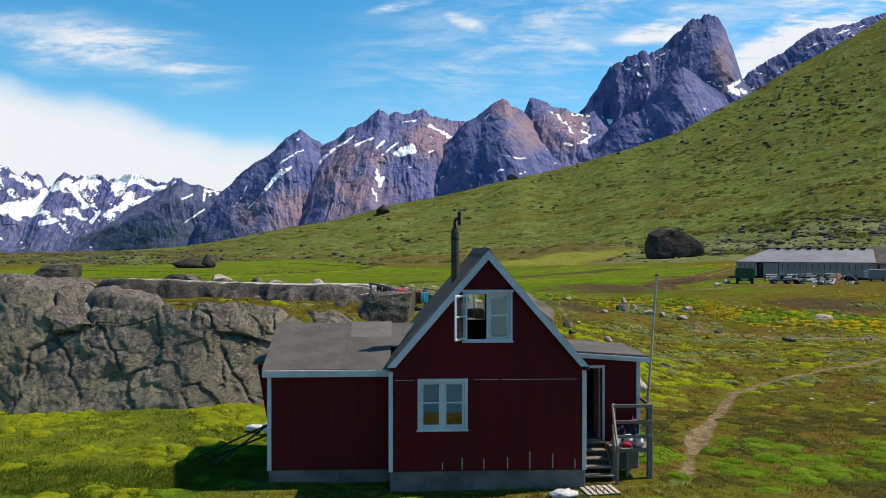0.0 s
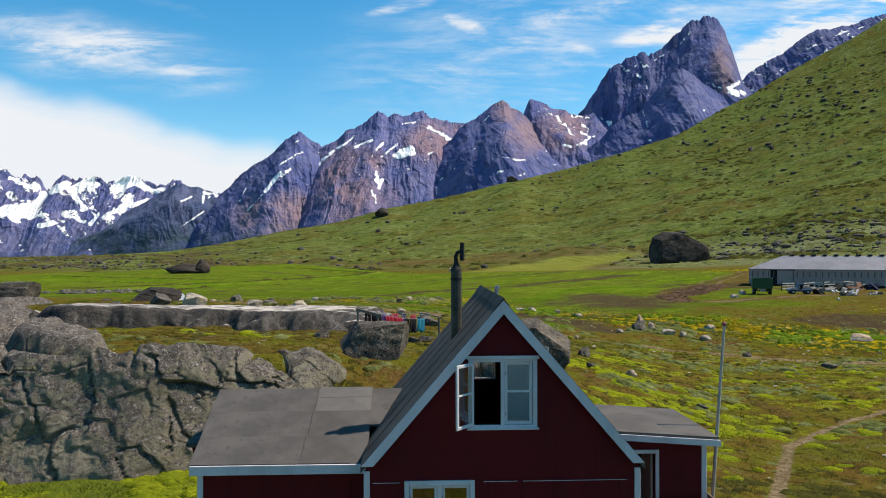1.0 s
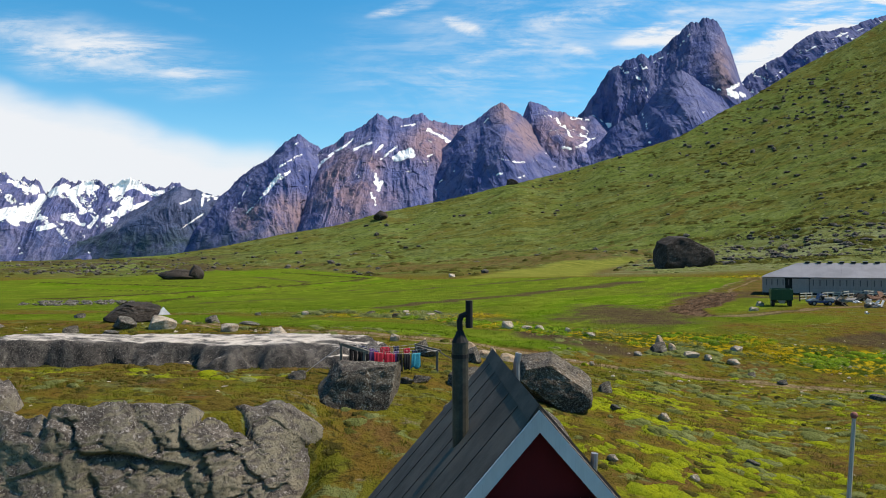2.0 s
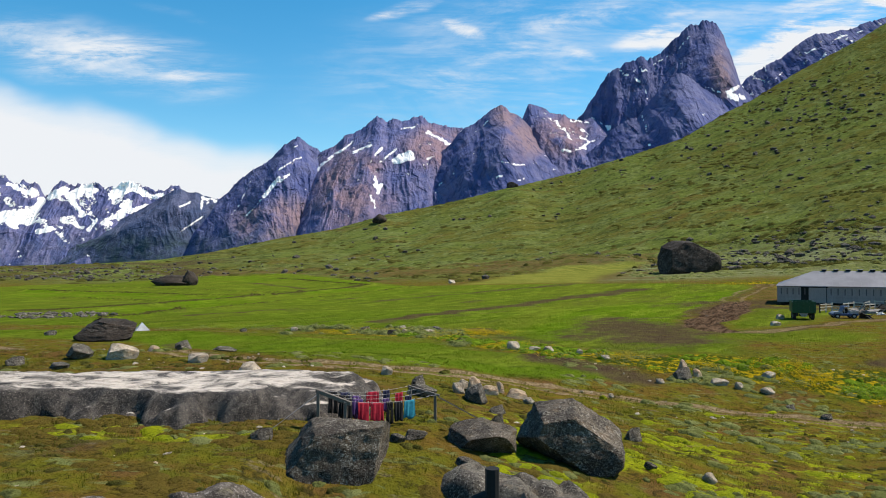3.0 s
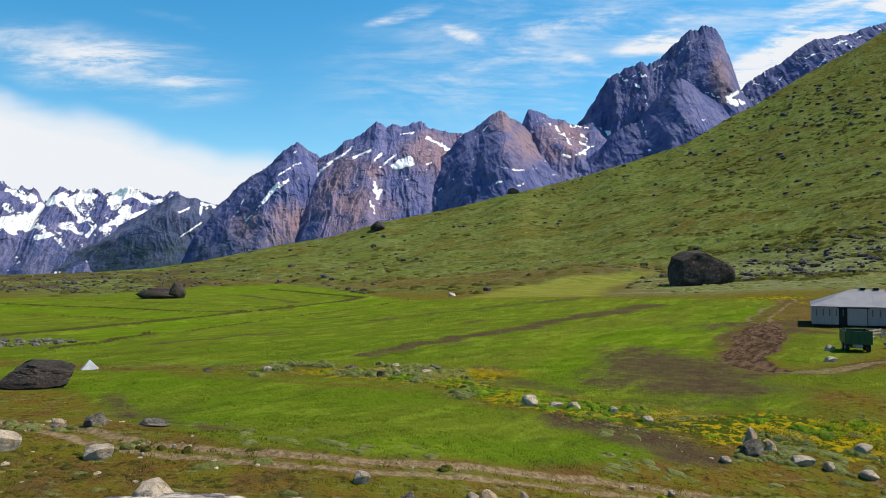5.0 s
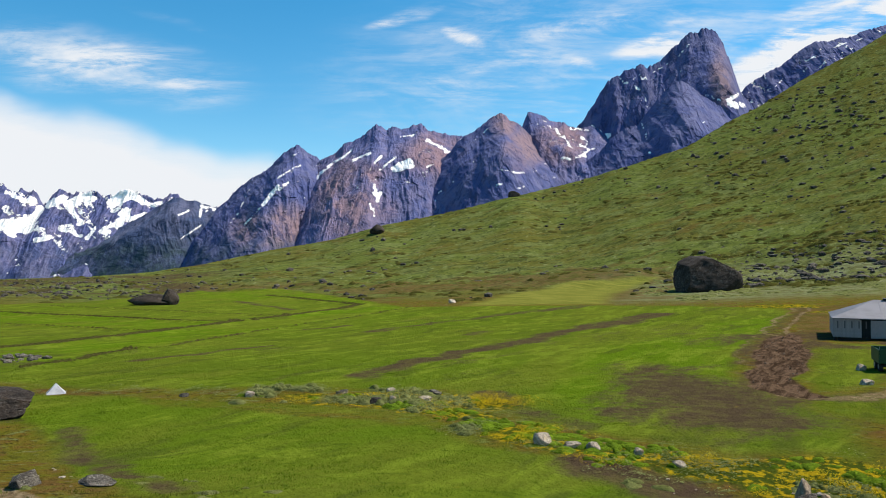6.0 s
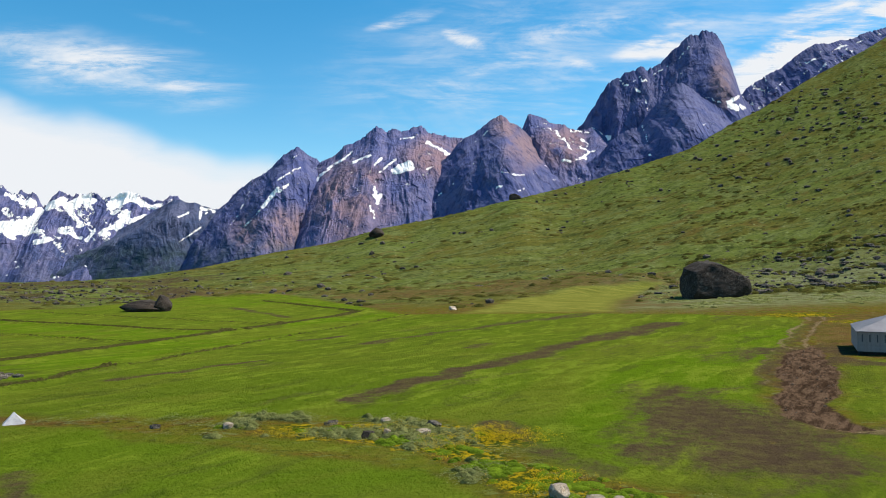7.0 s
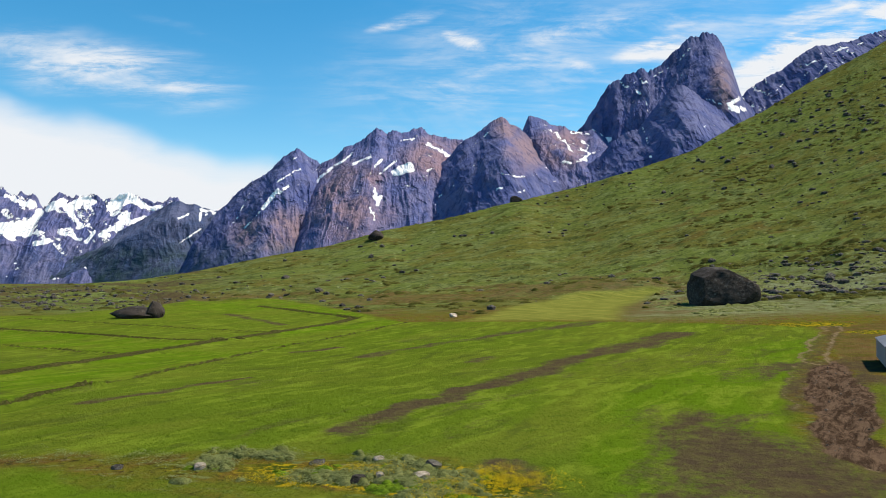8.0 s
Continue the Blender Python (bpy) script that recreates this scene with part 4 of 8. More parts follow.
# ---- mountains ----
def mountain(name, label, dist, ridge, material, base=-90.0, snow=(), bright=0.0, warm=(), green=0.0, jag=9.0, lean=1.1, seed=1, gully=70.0, prows=()):
    """A range with ridge points (bearing, rise) at a distance; snow: (bearing, rise, bearing, rise, half width);
    prows: spurs running down from (bearing, rise) to (bearing, rise), with a width to each side and how far they stand out."""
    rb = np.array([p[0] for p in ridge])
    rz = np.array([p[1] for p in ridge])
    cols = int((rb[-1] - rb[0]) * 1282 / 1.9)
    b = np.linspace(rb[0], rb[-1], cols)
    r = np.interp(b, rb, rz)
    top = 7 + r * dist
    spikes = jag * (0.8 * fbm(b * 110, b * 0 + 4, 4, seed + 3, 0.6) + 1.1 * fbm(b * 230, b * 0, 5, seed, 0.68) + 0.9 * ridged(b * 330, b * 0 + 9, 4, seed + 5, 0.65))
    front, back = 180, 8
    v = np.concatenate([np.linspace(-0.5, 0, back, endpoint=False), np.linspace(0, 1, front) ** 1.15])
    width = int(0.030 * 1282 / 1.9)
    bell = np.exp(-np.linspace(-2, 2, 2 * width + 1) ** 2)
    calm = np.convolve(np.pad(top, width, mode="edge"), bell / bell.sum(), mode="valid")
    V, C = np.meshgrid(v, calm, indexing="ij")
    B = np.repeat(b[None], len(v), 0)
    crest = np.repeat((top - calm)[None], len(v), 0)
    teeth = np.repeat(spikes[None], len(v), 0)
    tall = np.maximum(C - base, 30)
    z = C - tall * np.abs(V) + crest * smooth(0.25, 0.0, np.abs(V)) + teeth * smooth(0.05, 0.0, np.abs(V))
    x0 = B * dist
    drop = C - z
    q = x0 + 0.9 * drop * fbm(x0 / 800, x0 * 0 + 1.5, 2, seed + 22) + 40 * fbm(x0 / 240, z / 240, 3, seed + 24)
    big = ridged(q / 460, drop / 1500, 3, seed + 40, 0.5) - 0.3
    ribs = ridged(q / 165, drop / 620, 4, seed + 20, 0.58) - 0.3
    runnels = ridged(q / 52, drop / 210, 4, seed + 50, 0.62) - 0.3
    crag = facets(q / 60, z / 95 - x0 / 500, seed + 84, 0.9) + 0.6 * facets(q / 27, z / 38, seed + 88, 0.9)
    lump = fbm(x0 / 150, z / 150, 6, seed + 80, 0.62)
    rugged = smooth(0.0, 0.07, V) * (1 - 0.45 * smooth(0.35, 0.8, V))
    out = gully * (0.75 * big * smooth(0.0, 0.2, V) + rugged * (0.50 * ribs + 0.24 * runnels + 0.10 * crag) + 0.10 * lump * smooth(0.0, 0.15, V))
    for b0, r0, b1, r1, wl, wr, amp in prows:
        line = b0 + (b1 - b0) * np.clip((r0 - (z - 7) / dist) / (r0 - r1), -0.2, 1.3)
        side = (B - line) + 0.010 * fbm(x0 / 130, z / 130, 4, seed + 26)
        out = out + amp * np.clip(1 - np.abs(side) / np.where(side < 0, wl, wr), 0, 1) * smooth(0.0, 0.28, V)
    y = dist - tall * np.abs(V) * lean * np.sign(V + 1e-6) - out
    k = y / (y + out)
    x0, z = x0 * k, 7 + (z - 7) * k
    x = x0 + 6 * fbm(x0 / 60, z / 60, 4, seed + 60) * smooth(0, 0.08, np.abs(V))
    z = z + 7 * fbm(x0 / 75, z / 45, 4, seed + 70) * smooth(0.0, 0.08, np.abs(V))
    ob = sheet(name, np.stack([x.ravel(), y.ravel(), z.ravel()], 1), grid_faces(len(v), cols), material, False)
    sb, sr = x / (y + 1.9), (z - 7) / (y + 1.9)
    s = np.zeros_like(sb)
    wob = 0.0042 * fbm(sb * 170, sr * 170, 5, seed + 90, 0.62)
    for ax, ay, bx, by, w in snow:
        dx, dy = bx - ax, by - ay
        t = np.clip(((sb - ax) * dx + (sr - ay) * dy) / (dx * dx + dy * dy + 1e-12), 0, 1)
        d = np.hypot(sb + wob - ax - t * dx, sr + wob * 0.7 - ay - t * dy)
        s = np.maximum(s, smooth(w * 1.9, w * 0.5, d))
    if bright:
        low = 0.065 if bright > 0.5 else 0.62 * float(r.max())
        s = np.maximum(s, bright * smooth(0.06, 0.28, fbm(sb * 70 + sr * 40, sr * 80, 5, seed + 95, 0.52) + 0.35 * np.clip((sr - low) / 0.08, -1.5, 1.0)))
    wmask = np.zeros_like(sb)
    for cx, cz, sx, sz in warm:
        wmask = np.maximum(wmask, smooth(1.25, 0.4, np.hypot((sb - cx) / sx, (sr - cz) / sz) + 0.4 * fbm(sb * 40, sr * 40, 3, seed + 97)))
    gmask = green * smooth(0.045, 0.012, sr)
    paint(ob, "paint", s.ravel(), wmask.ravel(), gmask.ravel())
    return tagged(ob, label, "mountain", kind="structure")


def marks(*pairs):
    """Ridge or snow marks given as sight-line pairs in thousandths."""
    return [tuple(v / 1000.0 for v in p) for p in pairs]


# Blue haze of distance is put into these rock colours.
HAZED_SLATE = mountain_material("hazed_blue_slate", (0.092, 0.110, 0.245), (0.158, 0.152, 0.265), (0.236, 0.160, 0.190))
HAZED_SLATE_DARK = mountain_material("hazed_dark_slate", (0.072, 0.090, 0.218), (0.122, 0.130, 0.242), (0.222, 0.158, 0.186))
HAZED_SLATE_GREEN = mountain_material("hazed_spur_slate", (0.062, 0.086, 0.165), (0.100, 0.112, 0.185), (0.20, 0.15, 0.18))
mountain("mountain_range", "far snow-streaked mountain range, coloured blue as through haze", 4880, marks((-789, 91), (-696, 119), (-649, 113), (-618, 112), (-608, 108), (-594, 98), (-583, 104), (-573, 98), (-566, 101), (-560, 94), (-553, 80), (-546, 85), (-537, 98), (-528, 104), (-521, 99), (-512, 97), (-501, 99), (-493, 98), (-481, 100), (-470, 94), (-459, 93), (-450, 98), (-434, 101), (-423, 97), (-407, 90), (-392, 88), (-376, 96), (-370, 95), (-360, 87), (-290, 68)),
         HAZED_SLATE, snow=marks((-617.8, 52.3, -574.9, 58.5, 7), (-602.2, 46, -571, 49.1, 5.5), (-571, 56.2, -556.9, 75.7, 4.7), (-543.7, 81.9, -525.7, 89.7, 4.7), (-525.7, 89.7, -500.8, 56.2, 3.1), (-516.4, 81.9, -493, 92.8, 5.5), (-493, 83.5, -483.6, 89.7, 3.9), (-457.9, 83.5, -434.5, 97.5, 7), (-434.5, 97.5, -422.8, 87.4, 3.9), (-450.1, 52.3, -439.9, 71.8, 5.5), (-469.6, 48.4, -444.6, 56.2, 3.1), (-426.7, 91.3, -413.4, 83.5, 3.1), (-407.2, 79.6, -391.6, 81.9, 3.1), (-430.6, 60.1, -413.4, 66.3, 3.9), (-563.2, 32.8, -543.7, 36.7, 3.1), (-524.2, 48.4, -500.8, 38.2, 2.3), (-493, 35.1, -481.3, 48.4, 2.3), (-473.5, 44.5, -461.8, 42.9, 2.3), (-602.2, 99.1, -571, 83.5, 3.1)), bright=0.6, green=0.3, seed=3, jag=13, gully=55, lean=0.95)
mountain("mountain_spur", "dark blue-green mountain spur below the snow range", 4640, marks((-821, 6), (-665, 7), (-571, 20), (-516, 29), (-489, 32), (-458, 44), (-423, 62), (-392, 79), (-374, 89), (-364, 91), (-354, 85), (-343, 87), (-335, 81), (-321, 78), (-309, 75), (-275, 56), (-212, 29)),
         HAZED_SLATE_GREEN, snow=marks((-364.3, 32.8, -335.4, 52.3, 1), (-352.6, 71.8, -366.6, 66.3, 1.2), (-335.4, 75.7, -337, 63.2, 1.7), (-335.4, 78, -317.5, 73.3, 1.6), (-327.6, 71.8, -321.4, 74.1, 1.2)), green=1.0, seed=11, jag=5, gully=24, lean=0.8, prows=[(-0.37, 0.088, -0.50, 0.0, 0.10, 0.12, 120)])
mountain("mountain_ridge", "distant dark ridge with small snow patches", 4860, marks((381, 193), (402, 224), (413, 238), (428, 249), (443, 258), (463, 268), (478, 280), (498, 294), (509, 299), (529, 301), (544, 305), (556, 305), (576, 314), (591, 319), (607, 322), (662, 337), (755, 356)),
         HAZED_SLATE_DARK, snow=marks((497.7, 274.6, 507, 278.5, 1.2), (513.3, 262.9, 522.6, 272.2, 1.1), (536.7, 292.5, 552.3, 298, 0.9), (521.1, 247.3, 528.9, 250.4, 0.9), (505.5, 255.1, 513.3, 253.5, 0.9), (552.3, 294.1, 544.5, 282.4, 0.8), (489.9, 256.6, 497.7, 262.9, 0.8), (454.8, 239.5, 462.6, 247.3, 0.8), (439.2, 259, 441.5, 248.8, 0.7), (567.9, 301.9, 583.5, 308.1, 0.8)), bright=0.30, seed=19, jag=7)
# The tower's warm mark colours one flank lighter, as its sunlit side.
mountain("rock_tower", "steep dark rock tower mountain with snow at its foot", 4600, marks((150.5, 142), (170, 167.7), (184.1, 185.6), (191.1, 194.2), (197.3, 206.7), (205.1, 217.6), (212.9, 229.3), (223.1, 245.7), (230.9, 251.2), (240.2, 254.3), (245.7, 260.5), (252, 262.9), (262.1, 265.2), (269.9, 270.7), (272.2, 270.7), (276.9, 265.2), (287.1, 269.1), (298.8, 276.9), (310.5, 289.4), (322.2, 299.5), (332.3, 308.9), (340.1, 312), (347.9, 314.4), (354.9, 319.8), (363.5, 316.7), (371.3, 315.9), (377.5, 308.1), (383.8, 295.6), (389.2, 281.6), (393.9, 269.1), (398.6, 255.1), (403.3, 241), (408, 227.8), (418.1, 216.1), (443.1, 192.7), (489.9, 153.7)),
         HAZED_SLATE_DARK, snow=marks((201.2, 184.9, 210.6, 178.6, 1.7), (210.6, 178.6, 220.7, 169.3, 2.5), (220.7, 173.2, 224.6, 171.6, 1.9), (239.5, 251.2, 250.4, 244.1, 0.9), (271.5, 253.5, 275.4, 248.8, 1), (259.8, 239.5, 267.6, 234.8, 0.9), (275.4, 223.9, 276.9, 209.8, 0.6), (326.1, 287.8, 335.4, 297.2, 0.9), (318.3, 276.9, 326.1, 286.3, 0.6), (322.2, 264.4, 323.7, 259, 0.5), (358.8, 227, 376.8, 220, 1.2), (386.9, 220, 397.8, 225.4, 2.3), (388.5, 216.1, 400.2, 211.4, 3.1), (397.8, 223.9, 402.5, 227.8, 1.6), (410.3, 227.8, 418.1, 225.4, 2.3), (404.1, 216.1, 410.3, 212.2, 1.9), (287.1, 259, 306.6, 270.7, 0.6), (255.9, 247.3, 271.5, 259, 0.5)), warm=marks((380, 235, 18, 50)), bright=0.10, seed=27, jag=12, lean=0.62, gully=60, prows=[(0.356, 0.318, 0.374, 0.20, 0.14, 0.06, 200)])
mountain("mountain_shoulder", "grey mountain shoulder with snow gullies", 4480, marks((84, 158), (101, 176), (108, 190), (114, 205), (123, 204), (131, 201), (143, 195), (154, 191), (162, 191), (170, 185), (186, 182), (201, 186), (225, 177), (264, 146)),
         HAZED_SLATE, snow=marks((142.7, 186.4, 158.3, 175.5, 1), (162.2, 171.6, 173.9, 155.2, 0.8), (172.4, 182.5, 197.3, 179.4, 1.2), (162.2, 142.7, 171.6, 140.4, 1.4), (181.7, 143.5, 193.4, 144.3, 1.6), (189.5, 145.9, 195, 151.3, 1.6), (185.6, 159.9, 195, 153.7, 1.4), (195, 152.1, 203.6, 153.7, 1.2), (185.6, 170, 191.9, 167.7, 1), (193.4, 165.4, 195, 159.9, 0.8)), warm=marks((160, 160, 40, 30)), bright=0.25, seed=35, jag=7, gully=60, prows=[(0.116, 0.203, 0.17, 0.13, 0.05, 0.09, 120)])
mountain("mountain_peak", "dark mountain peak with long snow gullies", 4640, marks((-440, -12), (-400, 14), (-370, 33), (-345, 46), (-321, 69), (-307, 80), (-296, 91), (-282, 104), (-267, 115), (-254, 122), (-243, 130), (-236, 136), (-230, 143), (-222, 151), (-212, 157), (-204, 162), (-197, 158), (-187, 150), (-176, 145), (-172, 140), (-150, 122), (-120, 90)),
         HAZED_SLATE_DARK, snow=marks((-274.6, 53.8, -251.2, 78.8, 0.9), (-251.2, 78.8, -239.5, 92.8, 2.3), (-239.5, 92.8, -229.3, 105.3, 2.5), (-227.8, 101.4, -216.1, 110, 2), (-227.8, 117.8, -213.7, 126.4, 1.2), (-208.3, 130.3, -198.9, 133.4, 1.2), (-282.4, 71.8, -270.7, 99.1, 0.7), (-294.1, 56.2, -286.3, 66.3, 0.9), (-206.7, 148.2, -204.4, 151.3, 0.8)), warm=marks((-225, 45, 80, 34)), bright=0.20, green=0.7, seed=43, jag=8, prows=[(-0.204, 0.16, -0.25, 0.03, 0.12, 0.10, 180)])
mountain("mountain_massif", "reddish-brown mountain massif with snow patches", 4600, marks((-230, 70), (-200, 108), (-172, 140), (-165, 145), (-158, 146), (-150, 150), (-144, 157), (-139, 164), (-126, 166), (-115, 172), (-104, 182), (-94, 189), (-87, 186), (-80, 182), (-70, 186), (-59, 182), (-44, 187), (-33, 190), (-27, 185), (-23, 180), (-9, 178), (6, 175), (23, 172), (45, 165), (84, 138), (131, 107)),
         HAZED_SLATE, snow=marks((-67.9, 128.7, -48.4, 131.8, 3.9), (-62.4, 131.8, -49.9, 136.5, 4.7), (-98.3, 105.3, -92, 85, 2.3), (-192.7, 101.4, -187.2, 110.8, 3.1), (-176.3, 118.6, -157.6, 134.2, 1.7), (-90.5, 126.4, -67.9, 144.3, 1.4), (-126.4, 140.4, -103, 149.8, 1.6), (-187.2, 110, -176.3, 117, 2.3), (15.6, 155.2, 21.8, 166.1, 2.3), (-102.2, 81.1, -97.5, 64, 1.7), (-13.3, 161.5, 3.9, 151.3, 1.6), (-157.6, 134.2, -138.1, 145.9, 1.4), (-25, 167.7, -13.3, 161.5, 1.7), (3.9, 151.3, 15.6, 153.7, 1.7), (-96.7, 136.5, -87.4, 145.9, 1.6), (-138.1, 145.9, -127.9, 155.2, 1.2), (-60.1, 172.4, -44.5, 173.9, 1), (-92, 91.3, -88.9, 95.2, 1.9), (-28.9, 128.7, -15.6, 134.9, 1)), warm=marks((-135, 85, 62, 62), (-15, 145, 46, 34)), bright=0.22, seed=51, jag=8, prows=[(-0.094, 0.187, -0.15, 0.05, 0.10, 0.12, 190), (0.0, 0.176, -0.02, 0.08, 0.05, 0.05, 90)])
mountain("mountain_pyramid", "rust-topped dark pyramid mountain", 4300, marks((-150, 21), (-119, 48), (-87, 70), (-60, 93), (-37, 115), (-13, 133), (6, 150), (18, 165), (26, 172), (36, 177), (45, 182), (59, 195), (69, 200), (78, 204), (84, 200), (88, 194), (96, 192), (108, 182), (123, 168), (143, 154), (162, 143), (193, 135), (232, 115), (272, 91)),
         HAZED_SLATE_DARK, snow=marks((78.8, 126.4, 88.1, 125.6, 1.2), (88.1, 124.8, 106.1, 120.9, 1.2), (70.2, 104.5, 76.4, 106.1, 1.6), (99.8, 100.6, 106.1, 102.2, 0.9), (137.3, 134.2, 143.5, 134.2, 0.8), (119.3, 123.2, 124.8, 124, 0.6), (146.6, 114.7, 150.5, 115.4, 0.6), (6.2, 106.9, 10.9, 110, 0.9), (-13.3, 91.3, -5.5, 97.5, 1), (35.9, 135.7, 37.4, 136.5, 0.7), (53, 177.1, 56.2, 181, 0.8), (33.5, 159.9, 41.3, 167.7, 0.7), (113.9, 182.5, 124.8, 169.3, 1.1), (-13.3, 85, -11.7, 85.8, 0.8)), warm=marks((115, 160, 42, 36), (84, 188, 22, 22)), green=0.25, seed=59, jag=6, gully=55, prows=[(0.079, 0.203, 0.085, 0.06, 0.16, 0.14, 240)])
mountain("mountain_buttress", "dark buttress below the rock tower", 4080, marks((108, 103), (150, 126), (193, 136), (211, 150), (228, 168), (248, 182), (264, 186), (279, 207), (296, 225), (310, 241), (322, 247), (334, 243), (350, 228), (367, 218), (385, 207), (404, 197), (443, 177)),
         HAZED_SLATE_DARK, snow=marks((271.5, 188.8, 273.8, 181, 0.7), (273.8, 177.1, 276.9, 167.7, 0.7), (357.3, 192.7, 354.1, 189.5, 0.8), (279.3, 149, 280.8, 147.4, 0.9)), seed=67, jag=8, lean=0.9, gully=60, prows=[(0.322, 0.247, 0.29, 0.14, 0.14, 0.10, 200)])


# ---- cloud veil ----
def build_clouds():
    far = 4930.0
    b = np.linspace(-0.95, 0.95, 460)
    r = np.linspace(-0.03, 0.62, 210)
    B, Rr = np.meshgrid(b, r)
    wx = B + 0.030 * fbm(B * 9, Rr * 14, 4, 101)
    wr = Rr + 0.012 * fbm(B * 9, Rr * 14, 4, 103)
    # low bank on one side, its upper edge sinking towards the middle
    edge = np.interp(wx, [-0.95, -0.62, -0.50, -0.40, -0.31, -0.23, -0.10], [0.29, 0.242, 0.210, 0.180, 0.157, 0.152, 0.125])
    bank = (0.42 * smooth(0.014, -0.014, wr - edge) + 0.30 * smooth(-0.005, -0.03, wr - edge) + 0.35 * smooth(-0.028, -0.058, wr - edge)) * smooth(-0.10, -0.22, wx)
    streak = fbm(B * 7 + Rr * 9, Rr * 34 - B * 5, 5, 105, 0.6)
    wisp = smooth(-0.45, 0.5, streak)

    def patch(cx, cr, sx, sr, slope):
        return smooth(1.15, 0.15, np.hypot((wx - cx) / sx, (wr - cr - slope * (wx - cx)) / sr))

    veil = 0.62 * patch(-0.48, 0.275, 0.25, 0.058, -0.14)
    veil = np.maximum(veil, 0.55 * patch(-0.40, 0.262, 0.11, 0.030, -0.25))
    veil = np.maximum(veil, 0.30 * patch(-0.60, 0.30, 0.16, 0.05, -0.1))
    veil = np.maximum(veil, 0.95 * patch(-0.05, 0.335, 0.07, 0.012, 0.12))
    veil = np.maximum(veil, 0.85 * patch(0.03, 0.307, 0.050, 0.016, -0.25))
    veil = np.maximum(veil, 0.42 * patch(0.06, 0.29, 0.19, 0.060, -0.1))
    veil = np.maximum(veil, 0.70 * patch(0.185, 0.275, 0.055, 0.014, -0.25))
    veil = np.maximum(veil, 0.75 * patch(0.182, 0.242, 0.040, 0.010, -0.2))
    veil = np.maximum(veil, 0.95 * patch(0.275, 0.300, 0.080, 0.026, 0.15))
    veil = np.maximum(veil, 0.55 * patch(0.32, 0.328, 0.060, 0.008, 0.2))
    veil = np.maximum(veil, 1.7 * patch(0.475, 0.278, 0.16, 0.058, 0.45))
    veil = np.maximum(veil, 1.4 * patch(0.58, 0.325, 0.15, 0.045, 0.3))
    veil = np.maximum(veil, 0.75 * patch(0.56, 0.35, 0.16, 0.030, 0.15))
    veil = np.maximum(veil, 0.35 * patch(0.15, 0.345, 0.30, 0.022, 0.08))
    veil = np.maximum(veil, 0.28 * patch(-0.04, 0.228, 0.05, 0.008, -0.35))
    veil = np.maximum(veil, 0.22 * patch(0.02, 0.225, 0.14, 0.030, 0.0))
    veil = np.maximum(veil, 0.42 * patch(0.20, 0.28, 0.46, 0.17, 0.1))
    veil = np.maximum(veil, 0.14 * patch(-0.37, 0.335, 0.10, 0.010, -0.35))
    veil = np.maximum(veil, 0.30 * patch(-0.10, 0.46, 0.8, 0.09, 0.05))
    veil = veil * (0.55 + 0.55 * wisp)
    ob = sheet("backdrop", np.stack([(B * far).ravel(), np.full(B.size, far), (7 + Rr * far).ravel()], 1), grid_faces(210, 460), cloud_material())
    ob.visible_shadow = False
    paint(ob, "veil", veil.ravel(), bank.ravel(), bank.ravel() * 0)
    return tagged(ob, "thin white cirrus and low cloud bank far away", "sky", kind="structure")


build_clouds()


# ---- rocks ----
def rock_mesh(name, seed, sub=3, cuts=9, rough=0.10, material=ROCK, taper=0.0, keep=0.50, cut_faces=()):
    """A broken stone about two metres across: a ball planed off by random cuts, with a rough skin."""
    rnd = random.Random(seed)
    bm = bmesh.new()
    bmesh.ops.create_icosphere(bm, subdivisions=sub, radius=1.0)
    planes = []
    turn = Euler((rnd.uniform(-0.35, 0.35), rnd.uniform(-0.35, 0.35), rnd.uniform(0, 3))).to_matrix()
    for axis in ((1, 0, 0), (-1, 0, 0), (0, 1, 0), (0, -1, 0), (0, 0, 1)):
        n = (turn @ Vector(axis) + Vector((rnd.gauss(0, 0.34), rnd.gauss(0, 0.34), rnd.gauss(0, 0.34)))).normalized()
        planes.append((n, rnd.uniform(keep, keep + 0.24)))
    if cut_faces:
        planes = [(Vector(p[:3]).normalized(), p[3]) for p in cut_faces]
    for _ in range(cuts + 4):
        n = Vector((rnd.gauss(0, 1), rnd.gauss(0, 1), rnd.gauss(0.2, 0.8))).normalized()
        planes.append((n, rnd.uniform(0.58, 0.80)))
    for v in bm.verts:
        for n, d in planes:
            over = v.co.dot(n) - d
            if over > 0:
                v.co -= n * over * 0.97
    for v in bm.verts:
        k = 1 - taper * max(v.co.z, 0.0)
        v.co.x, v.co.y = v.co.x * k, v.co.y * k
    off = Vector((seed * 3.7, seed * 1.9, seed * 0.7))
    for v in bm.verts:
        p = v.co
        k = noise.noise(p * 1.4 + off) * 0.45 + noise.noise(p * 3.6 + off) * 0.35 + noise.noise(p * 9.0 + off) * 0.30 + noise.noise(p * 21.0 + off) * 0.16
        v.co += v.co.normalized() * k * rough
    for f in bm.faces:
        f.smooth = True
    me = bpy.data.meshes.new(name)
    bm.to_mesh(me)
    bm.free()
    me.set_sharp_from_angle(angle=radians(30))
    me.materials.append(material)
    return me


